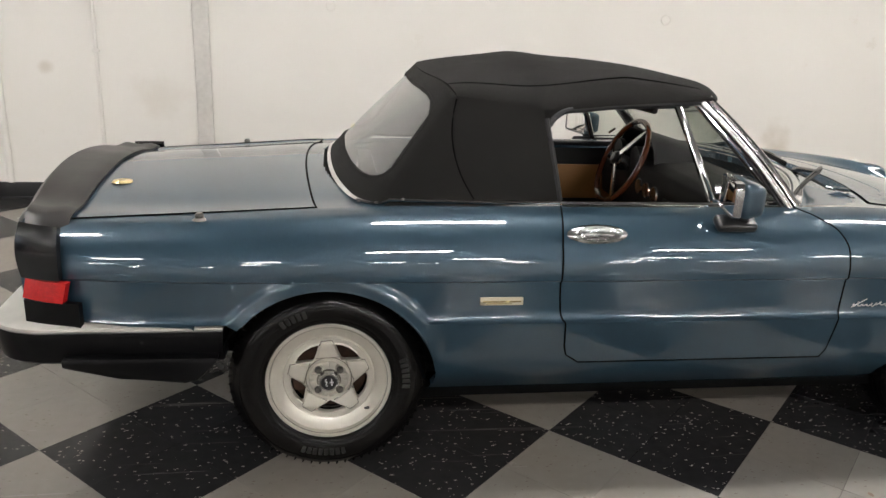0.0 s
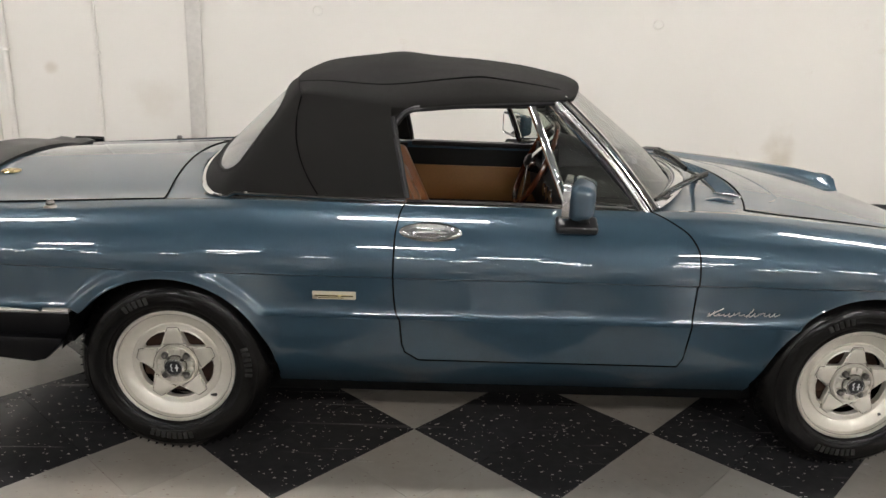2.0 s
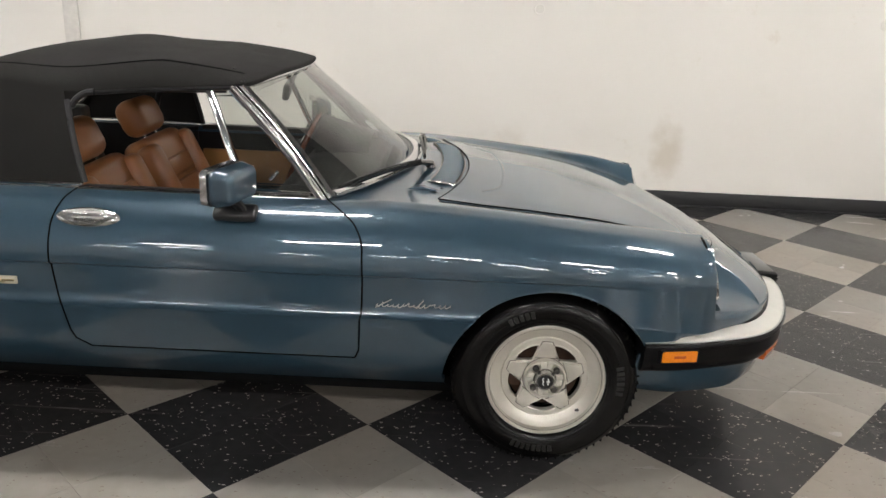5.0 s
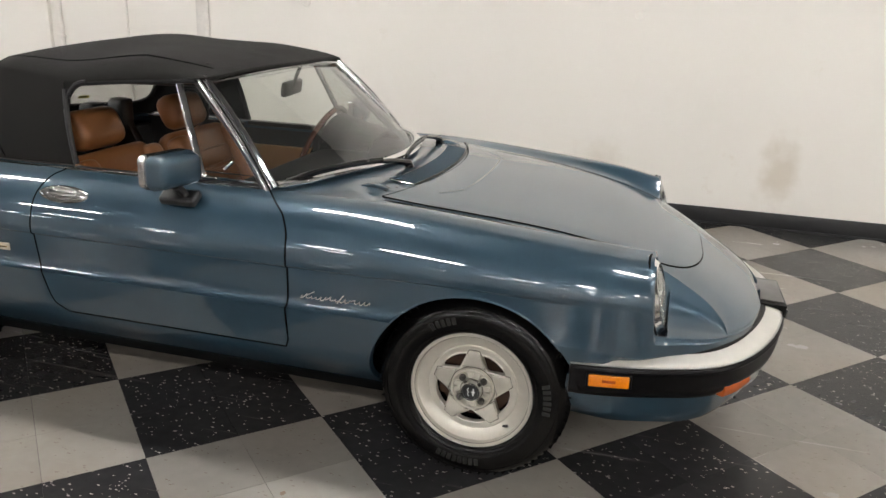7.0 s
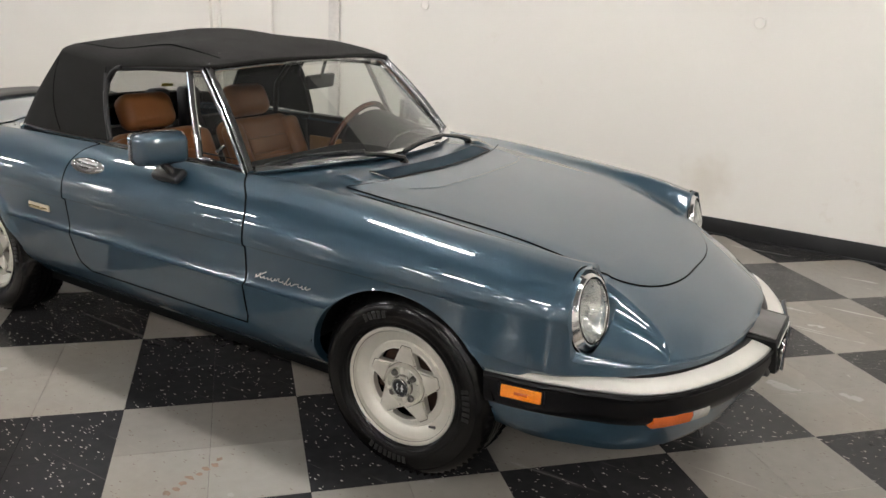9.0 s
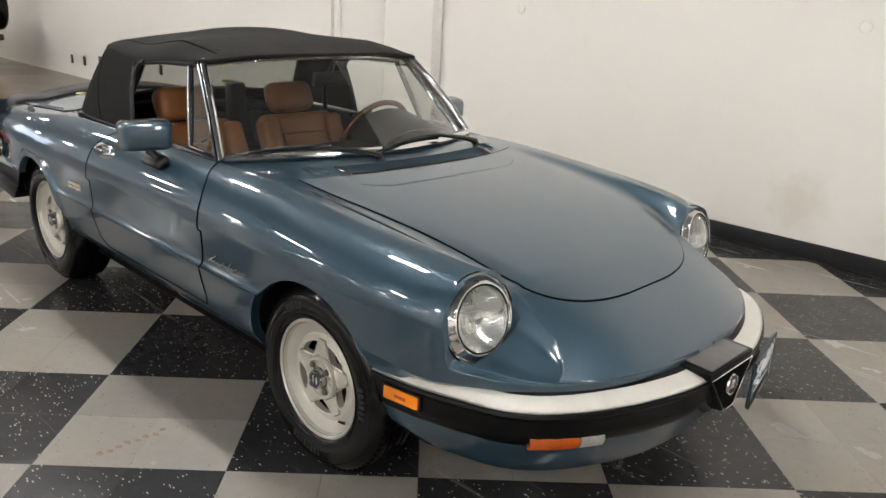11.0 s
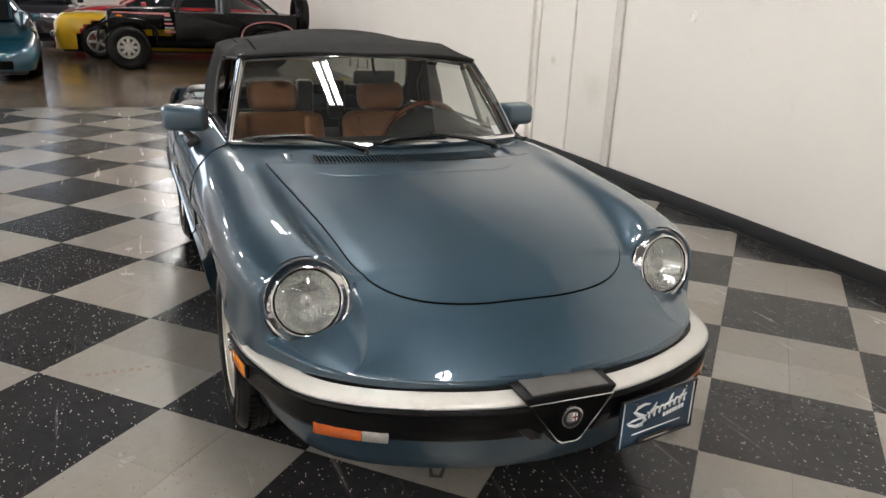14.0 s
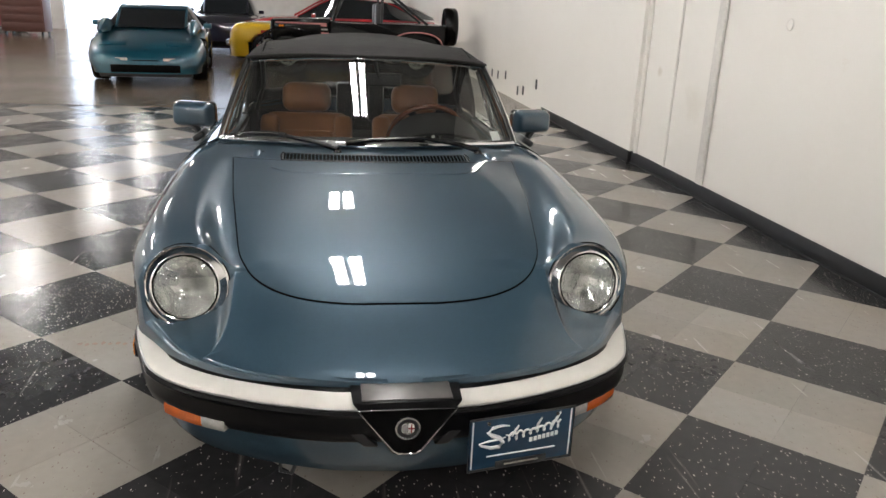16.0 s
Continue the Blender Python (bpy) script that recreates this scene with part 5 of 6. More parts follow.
# soft top: the quarter and rear curtain
def bow(s):
    """Upper edge of the rear curtain, s from -1 (right window post) over 0 (middle) to 1."""
    a = abs(s)
    sg = 1 if s > 0 else -1
    if a > 0.56:
        k = (a - 0.56) / 0.44
        x = -0.715 + 0.275 * k
        p = roof((0.118 - x) / 0.833, 1.0)
        return Vector((x, sg * (p.y + 0.001), EDGE_Z(x) + 0.004))
    k = a / 0.56
    v = min(k ** 0.9, 1.0)
    p = roof(1.0, v)
    return Vector((p.x, sg * p.y, p.z))


def well(s):
    """Lower edge of the rear curtain along the body."""
    a = abs(s)
    sg = 1 if s > 0 else -1
    if a > 0.56:
        k = (a - 0.56) / 0.44
        return Vector((-0.93 + 0.548 * k, sg * (0.612 + 0.018 * math.sin(math.pi * k)), 0.862 + 0.004 * (1 - k)))
    th = a / 0.56 * math.pi / 2
    x = -0.93 - 0.175 * math.cos(th) ** 0.9
    y = 0.612 * math.sin(th) ** 0.85
    return Vector((x, sg * y, height(x, y) + 0.008))


def curtain(s, v):
    a, b = well(s), bow(s)
    p = a.lerp(b, v)
    out = Vector((p.x + 0.35, p.y, 0))
    if out.length > 0:
        out.normalize()
    bulge = 0.012 * math.sin(math.pi * v)
    return p + out * bulge


def in_window(s, v):
    a = abs(s) / 0.475
    b = abs(v - 0.52) / 0.37
    return a ** 5 + b ** 5 < 1


ss = sorted(set(spread(-1, 1, 121)))
vv = spread(0, 1, 41)
part("rear_curtain", solid(grid(curtain, ss, vv, skip=in_window), -0.006), CANVAS, top, "black canvas quarter panels round the rear window", sharp=60)
rim = []
for k in range(64):
    th = 2 * math.pi * k / 64
    c, s_ = math.cos(th), math.sin(th)
    n = (abs(c) ** 5 + abs(s_) ** 5) ** -0.2
    rim.append((0.475 * n * c, 0.52 + 0.37 * n * s_))
bm = bmesh.new()
mid = bm.verts.new(curtain(0.0, 0.52))
rings = [[mid]]
for q in spread(0.1, 1.03, 12):
    rings.append([bm.verts.new(curtain(a * q, 0.52 + (b - 0.52) * q)) for a, b in rim])
for k in range(64):
    bm.faces.new((mid, rings[1][k], rings[1][(k + 1) % 64]))
for A, B in zip(rings[1:], rings[2:]):
    for k in range(64):
        bm.faces.new((A[k], B[k], B[(k + 1) % 64], A[(k + 1) % 64]))
rw = part("rear_window", bm, VINYL, top, "cloudy flexible plastic rear window")
rw.visible_shadow = False
part("window_sticker", grid(lambda u, v: curtain(0.10 + 0.045 * u, 0.24 + 0.045 * v) + Vector((-0.004, 0, 0.002)), spread(0, 1, 5), spread(0, 1, 3)), YELLOWINK, top, "small yellow sticker")
part("window_binding", tube([curtain(a * 1.02, 0.52 + (b - 0.52) * 1.02) for a, b in rim], 0.009, 6, closed=True), CANVAS, top)
for side in (-1, 1):
    part("post_binding", tube([curtain(side * 1.0, v) + Vector((0.004, 0, 0)) for v in spread(0.0, 0.90, 16)], 0.010, 8), RUBBER, top, "black rubber seal on the window post")
    part("top_seam", tube([curtain(side * (0.56 + 0.22 * (1 - v)), v) + Vector((-0.002, side * 0.004, 0)) for v in spread(0.02, 0.98, 16)], 0.0036, 6), SEAM, top, "stitched seam")
part("well_strip", tube([well(s) + Vector((-0.004 if abs(s) < 0.56 else 0, 0.012 * s, -0.002)) for s in spread(-1, 1, 70)], 0.009, 8, flat=(0.012, 0.007)), CHROME, car, "chrome strip round the foot of the soft top")
for s in (-0.62, -0.55, -0.45, 0.45, 0.55, 0.62):
    part("snap_stud", lathe([(0.0, 0.006), (0.004, 0.005), (0.006, 0.0)], 10, Matrix.Translation(well(s) + Vector((-0.03, 0.03 * (1 if s > 0 else -1), 0.004))) @ pose(0, 0, 0, 90)), LUGSTEEL, car)
part("tonneau_panel", grid(lambda y, v: Vector((top_foot(y) - 0.03 + 0.1 * v, y, height(-1.1, y) - 0.004)), spread(-0.6, 0.6, 20), spread(0, 1, 3)), SEAM, car)

# door handles, badges, script
for side in (-1, 1):
    h = part("door_handle", lathe([(0.0, 0.004), (0.018, 0.004), (0.024, 0.008), (0.029, 0.009), (0.034, 0.006), (0.037, 0.0)], 40), SATIN, car, "oval chrome door handle")
    h.matrix_basis = pose(-0.30, side * 0.778, 0.797, 30, 0, 0 if side > 0 else 180) @ Matrix.Diagonal((2.6, 1, 0.85, 1))
    part("handle_bar", tube([(-0.050, side * 0.0, 0.0), (0.0, 0.010, 0.0), (0.055, 0.004, 0.0)], 0.006, 8), CHROME, car).matrix_basis = pose(-0.30, side * 0.782, 0.798, 30, 0, 0 if side > 0 else 180)
    part("lock_button", lathe([(0.0, 0.014), (0.009, 0.013), (0.011, 0.0)], 16), SATIN, car).matrix_basis = pose(-0.35, side * 0.781, 0.798, 30, 0, 0 if side > 0 else 180)
    b = part("side_badge", box(-0.658, -0.524, -0.004, 0.004, 0.581, 0.607, 0.003), BADGE, car, "small oblong cream badge")
    b.matrix_basis = pose(0, side * 0.806, 0, 0, 0, 0)
    part("badge_rule", box(-0.650, -0.532, -0.006, 0.006, 0.592, 0.596), GOLD, car).matrix_basis = pose(0, side * 0.8075, 0)
    part("badge_rule", box(-0.640, -0.560, -0.0055, 0.0055, 0.5865, 0.5885), GOLD, car).matrix_basis = pose(0, side * 0.8075, 0)
    # handwritten script in chrome, as a wavering bar
    pts = []
    for t in spread(0, 1, 170):
        x = 0.575 + 0.235 * t + 0.0045 * math.sin(t * 92 + 0.6)
        q = skin(x, 29, side)
        pts.append((x, q.y + side * 0.003, 0.566 + (0.0046 + 0.002 * math.sin(t * 23)) * math.sin(t * 92) + 0.006 * max(0, math.sin(t * 19)) ** 5 + 0.004 * t))
    part("side_script", tube(pts, 0.0018, 5), SCRIPT, car, "thin grey script badge")
    for x0, x1, z0, z1 in ((0.575, 0.625, 0.560, 0.588), (0.70, 0.722, 0.560, 0.588)):
        q = skin(x0, 29, side).y + side * 0.0035
        part("script_stroke", tube([(x0, q, z0), (x1, q, z1)], 0.0018, 5), SCRIPT, car)

# door mirrors
for side in (-1, 1):
    mx = 0.15
    bm = bmesh.new()
    box_into(bm, -0.038, 0.040, -0.096, 0.096, -0.056, 0.056, 0.028, seg=4)
    for v in bm.verts:
        if v.co.x > 0:
            v.co.y *= 0.90
            v.co.z *= 0.90
    mr = part("door_mirror", bm, PAINT, car, "blue door mirror on a black foot", sharp=50)
    mr.matrix_basis = pose(mx, side * 0.80, 0.925, 0, 0, -14 if side < 0 else 14)
    bm = bmesh.new()
    box_into(bm, -0.052, -0.034, -0.094, 0.094, -0.054, 0.054, 0.02, seg=3)
    part("mirror_rim", bm, SATIN, mr, "grey rim")
    part("mirror_glass", box(-0.054, -0.0515, -0.082, 0.082, -0.043, 0.043, 0.001), MIRROR, mr)
    part("mirror_stem", tube([(0.0, -side * 0.0, -0.05), (0.005, -side * 0.02, -0.070), (0.01, -side * 0.03, -0.088)], 0.016, 10, flat=(0.02, 0.014)), SATINBLACK, mr)
    bm = bmesh.new()
    box_into(bm, -0.065, 0.065, -0.03, 0.03, -0.016, 0.016, 0.012, seg=3)
    part("mirror_foot", bm, SATINBLACK, car, "black mirror foot").matrix_basis = pose(mx - 0.005, side * 0.772, 0.832, side * -32, 0, 0)

# cowl vent: a flat black sheet for the shade in deep slots, with many ribs
VX0, VX1, VY = 0.758, 0.846, 0.368


def cowl(x, y, lift):
    xx = x - 0.042 * (y / VY) ** 2
    return Vector((xx, y, height(xx, y) + lift))


vent = part("cowl_vent", grid(lambda y, v: cowl(VX0 + (VX1 - VX0) * v, y, 0.0022), spread(-VY, VY, 60), spread(0, 1, 3)), SEAM, car, "slotted cowl vent, the shade in its slots laid on as black")
for y in spread(-VY + 0.012, VY - 0.012, 51):
    part("vent_rib", tube([cowl(VX0 + 0.004, y, 0.006), cowl(VX1 - 0.004, y, 0.004)], 0.002, 6, flat=(0.0016, 0.0030)), PAINT, vent)
part("vent_rim", tube([cowl(VX0, y, 0.003) for y in spread(-VY, VY, 30)] + [cowl(VX1, y, 0.003) for y in spread(VY, -VY, 30)], 0.003, 8, closed=True), SATINBLACK, vent)
for side in (-1, 1):
    part("vent_end", tube([cowl(VX0 - 0.004, side * VY, 0.004), cowl(VX0 + 0.045, side * (VY + 0.008), 0.006), cowl(VX1 + 0.004, side * (VY + 0.002), 0.003)], 0.004, 8), SATIN, vent, "thin bright end strip")
part("hood_fold", tube([over(0.905, -0.405, 0.0042), over(0.945, -0.36, 0.0042), over(0.972, -0.31, 0.0042)] + [over(0.975 + 0.02 * (1 - (y / 0.3) ** 2), y, 0.0042) for y in spread(-0.28, 0.28, 24)] + [over(0.972, 0.31, 0.0042), over(0.945, 0.36, 0.0042), over(0.905, 0.405, 0.0042)], 0.003, 8, flat=(0.006, 0.0014)), PAINT, hood)
for side in (-1, 1):
    for x, y in ((0.70, 0.45), (0.76, 0.49), (0.78, 0.43)):
        part("cowl_screw", lathe([(0.0, 0.003), (0.004, 0.002), (0.005, 0.0)], 8, Matrix.Translation(over(x - 0.02, side * y, 0.001)) @ pose(0, 0, 0, 90)), SATINBLACK, car)

# wipers
for piv, elbow, tip, beyond in ((over(0.715, -0.153, 0.016), Vector((0.625, -0.415, 0.915)), Vector((0.432, -0.600, 0.876)), 0.30),
                        (over(0.665, 0.434, 0.016), Vector((0.660, 0.190, 0.912)), Vector((0.690, -0.120, 0.898)), 0.05)):
    away = (elbow - tip) * beyond
    out = Vector((0.007, 0, 0.006))
    wp = part("wiper", tube([piv, piv.lerp(elbow, 0.35) + Vector((0, 0, 0.010)), elbow + out * 2], [0.013, 0.010, 0.007], 8), WIPERBLACK, car, "black windscreen wiper parked on the glass")
    blade = []
    for t in spread(0, 1, 18):
        p = tip.lerp(elbow + away, t)
        p.z += 0.010 * math.sin(math.pi * t)
        blade.append(p)
    part("wiper_blade", tube(blade, 0.005, 6, flat=(0.006, 0.012)), WIPERBLACK, wp)
    part("blade_bridge", tube([blade[2], blade[5] + out * 1.2, elbow + out * 2, blade[12] + out * 1.2, blade[15]], 0.006, 6), WIPERBLACK, wp)
    part("wiper_cap", lathe([(0.0, 0.016), (0.013, 0.013), (0.018, 0.0)], 14, Matrix.Translation(piv + Vector((0, 0, -0.014))) @ pose(0, 0, 0, 90)), WIPERBLACK, wp)
for y in (-0.47, 0.47):
    part("washer_fin", prism([(0.60, 0.0), (0.72, 0.0), (0.66, 0.014)], -0.012, 0.012, 0.003), PAINT, car).matrix_basis = Matrix.Translation((0.03, y, height(0.70, abs(y)) - 0.001))

# ---- cabin ----
part("cabin_floor", box(-0.95, 0.52, -0.62, 0.62, 0.27, 0.30), CARPET, car)
for side in (-1, 1):
    part("door_card", box(-0.42, 0.42, side * 0.612 - 0.012, side * 0.612 + 0.012, 0.30, 0.835, 0.006), DASH, car, "black door lining")
    part("card_insert", box(-0.38, 0.34, side * 0.598 - 0.008, side * 0.598 + 0.008, 0.58, 0.745, 0.005), TANPANEL, car, "tan vinyl door insert")
    part("cabin_side", box(-0.95, -0.40, side * 0.605 - 0.01, side * 0.605 + 0.01, 0.30, 0.845), DASH, car)
    part("top_bow", tube([(-0.60, side * 0.575, 0.85), (-0.55, side * 0.53, 1.0), (-0.42, side * 0.525, 1.15), (0.06, side * 0.515, 1.165)], 0.013, 8), SATINBLACK, car, "black folding top frame")
part("top_cross_bow", tube([(-0.42, y, roof_z(-0.42) - 0.022 - 0.09 * (abs(y) / 0.5) ** 2.6) for y in spread(-0.5, 0.5, 17)], 0.012, 8), SATINBLACK, car)


def cushion(x0, x1, y0, y1, z0, z1, r, m=None, crown=0.0):
    bm = bmesh.new()
    box_into(bm, x0, x1, y0, y1, z0, z1, r, seg=4)
    if m is not None:
        bmesh.ops.transform(bm, matrix=m, verts=bm.verts[:])
    return bm


def seat(y):
    s = part("seat", cushion(-0.42, 0.02, -0.235, 0.235, 0.34, 0.47, 0.045), LEATHER, car, "tan brown leather bucket seat with a headrest")
    s.matrix_basis = pose(-0.02, y, 0)
    tilt = pose(-0.305, 0, 0.452, 0, -25, 0)
    part("backrest", cushion(-0.065, 0.055, -0.225, 0.225, -0.02, 0.44, 0.05, tilt), LEATHER, s)
    for q in (-0.195, 0.195):
        part("bolster", cushion(0.0, 0.092, q - 0.05, q + 0.05, 0.03, 0.41, 0.035, tilt), LEATHER, s)
        part("seat_bolster", cushion(-0.38, 0.02, q - 0.045, q + 0.045, 0.44, 0.505, 0.028), LEATHER, s)
    for z0, z1 in ((0.04, 0.125), (0.14, 0.225), (0.24, 0.325)):
        part("flute", cushion(0.035, 0.068, -0.135, 0.135, z0, z1, 0.015, tilt), LEATHER, s)
    part("headrest", cushion(-0.056, 0.056, -0.132, 0.132, 0.450, 0.608, 0.050, tilt), LEATHER, s)
    for q in (-0.06, 0.06):
        part("headrest_post", tube([tilt @ Vector((0, q, 0.40)), tilt @ Vector((0, q, 0.50))], 0.007, 8), CHROME, s)
    part("seat_base", box(-0.40, 0.0, -0.2, 0.2, 0.28, 0.36, 0.02), CARPET, s)
    return s


for sy in (-0.30, 0.30):
    seat(sy)
part("rear_shelf", box(-0.93, -0.58, -0.58, 0.58, 0.62, 0.70, 0.03), CARPET, car, "black carpeted shelf behind the seats")
part("console", box(-0.55, 0.40, -0.075, 0.075, 0.30, 0.46, 0.03), DASH, car)
part("gear_lever", tube([(0.05, 0, 0.45), (0.10, 0, 0.56), (0.08, 0, 0.62)], [0.008, 0.007, 0.016], 10), SATINBLACK, car)
# seat belts hanging on the bulkhead
for side in (-1, 1):
    part("seat_belt", tube([(-0.70, side * 0.09, 0.95), (-0.64, side * 0.10, 0.80), (-0.60, side * 0.12, 0.62)], 0.02, 6, flat=(0.024, 0.003)), SATINBLACK, car)
    part("belt_reel", box(-0.76, -0.68, side * 0.09 - 0.045, side * 0.09 + 0.045, 0.78, 1.0, 0.02), SATINBLACK, car)

# dashboard with a binnacle before the driver
dash_prof = [(0.20, 0.62), (0.185, 0.78), (0.205, 0.835), (0.26, 0.852), (0.40, 0.856), (0.52, 0.845), (0.52, 0.60)]
d = part("dashboard", prism(dash_prof, -0.605, 0.605, 0.012), DASH, car, "black dashboard with a hooded binnacle")
bm = grid(lambda u, v: Vector((0.235 + 0.22 * v, 0.305 + 0.215 * math.cos(math.pi * u), 0.80 + (0.170 - 0.06 * v) * math.sin(math.pi * u) ** 0.7)), spread(0.0, 1, 25), spread(0, 1, 8))
part("binnacle", solid(bm, 0.01), DASH, d)
for y in (0.20, 0.40):
    part("dial", lathe([(0.0, 0.0), (0.055, 0.0), (0.06, 0.004), (0.06, -0.02)], 28, pose(0.19, y, 0.845, 0, 0, 90) @ pose(0, 0, 0, 0, 0, 0)), SATINBLACK, d)
for y in (-0.05, 0.03, 0.11):
    part("dial", lathe([(0.0, 0.006), (0.03, 0.006), (0.034, 0.0)], 20, pose(0.186, y, 0.75, 0, 0, 90)), SATIN, d)
part("glovebox", box(0.178, 0.19, -0.52, -0.15, 0.66, 0.76, 0.004), DASH, d)

# wooden three-spoke steering wheel
sw = part("steering_wheel", tube([(0.19 * math.cos(2 * math.pi * k / 40), 0.19 * math.sin(2 * math.pi * k / 40), 0) for k in range(40)], 0.0125, 10, closed=True), WOOD, car, "wood-rimmed three-spoke steering wheel")
for a in (90, 210, 330):
    c, s_ = math.cos(radians(a)), math.sin(radians(a))
    part("spoke", tube([(0.03 * c, 0.03 * s_, 0.03), (0.11 * c, 0.11 * s_, 0.014), (0.185 * c, 0.185 * s_, 0.0)], 0.01, 8, flat=(0.019, 0.004)), BEZEL, sw)
part("horn_button", lathe([(0.0, 0.05), (0.02, 0.048), (0.032, 0.036), (0.034, 0.02), (0.03, -0.05)], 24, pose(0, 0, 0, 90)), SATINBLACK, sw)
part("wheel_boss", lathe([(0.042, 0.03), (0.045, 0.02), (0.036, -0.04)], 24, pose(0, 0, 0, 90)), SATIN, sw)
part("steering_column", tube([(0, 0, -0.02), (0, 0, -0.16)], 0.03, 12), SATINBLACK, sw)
sw.matrix_basis = pose(0.165, 0.285, 0.825, 0, -66, 0) @ pose(0, 0, 0, 0, 0, 0)

# interior mirror and its stem
part("interior_mirror", box(-0.012, 0.014, -0.105, 0.105, -0.03, 0.03, 0.011, seg=3), SATINBLACK, car, "black interior mirror").matrix_basis = pose(0.137, 0.050, 1.103, 0, 8, 8)
part("mirror_arm", tube([(0.147, 0.048, 1.112), (0.168, 0.035, 1.155), (0.195, 0.02, 1.197)], 0.007, 8), SATINBLACK, car)
for side in (-1, 1):
    part("sun_visor", box(-0.01, 0.01, side * 0.27 - 0.19, side * 0.27 + 0.19, -0.06, 0.06, 0.008), DASH, car).matrix_basis = pose(0.02, 0, 1.205, 0, 75, 0)
part("tow_eye", tube([(1.94, -0.33, 0.255), (1.95, -0.33, 0.215), (1.95, -0.30, 0.205), (1.94, -0.28, 0.255)], 0.006, 6), SATINBLACK, car)
part("inspection_sticker", grid(lambda u, v: pane(0.86 + 0.07 * u, 0.05 + 0.11 * v) + Vector((-0.004, 0, 0)), spread(0, 1, 3), spread(0, 1, 3)), WHITE, car, "small paper sticker inside the windscreen")


# ---- vehicles at the far end of the hall ----
TEAL = paint("teal_metallic_paint", (0.0005, 0.050, 0.085), (0.002, 0.11, 0.155), 0.35, 0.4)
BLACKPAINT = plain("black_gloss_paint", (0.0025, 0.0025, 0.003), 0.2, var=0.2, spec=0.25)
REDPAINT = paint("red_gloss_paint", (0.35, 0.006, 0.012), (0.42, 0.01, 0.015), 0.35, 0.1)
YELLOWPAINT = paint("yellow_gloss_paint", (0.70, 0.42, 0.01), (0.75, 0.46, 0.02), 0.35, 0.1)
PURPLE = paint("dark_purple_paint", (0.008, 0.005, 0.016), (0.014, 0.008, 0.028))
DARKGLASS = plain("tinted_car_glass", (0.01, 0.012, 0.014), 0.04, coat=0.5)
STRIPE = plain("rose_stripe_decal", (0.45, 0.16, 0.15), 0.4)
BROWNSTEEL = plain("brown_tool_cart_paint", (0.10, 0.035, 0.025), 0.5)


FARALLOY = plain("dull_far_alloy", (0.40, 0.385, 0.35), 0.4, metal=0.5, var=0.2, scale=20)


def road_wheel(parent, x, y, r, w, outward, rim_mat=FARALLOY, rim_k=0.62, spokes=5):
    """A wheel with tyre, rim and spokes; outward is the sign of y that its face looks to."""
    k = part("wheel", lathe([(r * rim_k, -0.02), (r * rim_k + 0.01, 0.0), (r * rim_k - 0.012, 0.004), (r * rim_k - 0.03, -0.03), (r * rim_k - 0.035, -0.1)], 28), rim_mat, parent)
    part("tyre", lathe([(r * rim_k, 0.0), (r * 0.8, 0.016), (r * 0.93, 0.006), (r * 0.99, -0.02), (r, -0.05), (r, -w + 0.04), (r * 0.95, -w), (r * 0.6, -w), (r * 0.6, -0.02)], 36, closed=True), TYRE, k)
    bm = lathe([(0.0, -0.012), (0.05, -0.014), (0.065, -0.03), (0.067, -0.05)], 20)
    for j in range(spokes):
        a = 360 * j / spokes
        box_into(bm, 0.04, r * rim_k - 0.02, -0.05, -0.022, -0.028, 0.028, 0.006, pose(0, 0, 0, 0, a, 0))
    part("rim_face", bm, rim_mat, k)
    part("brake", lathe([(0.0, -0.09), (r * rim_k - 0.03, -0.09)], 20), ALLOYDARK, k)
    k.matrix_basis = pose(x, y, r, 0, 0, 0 if outward > 0 else 180)
    return k


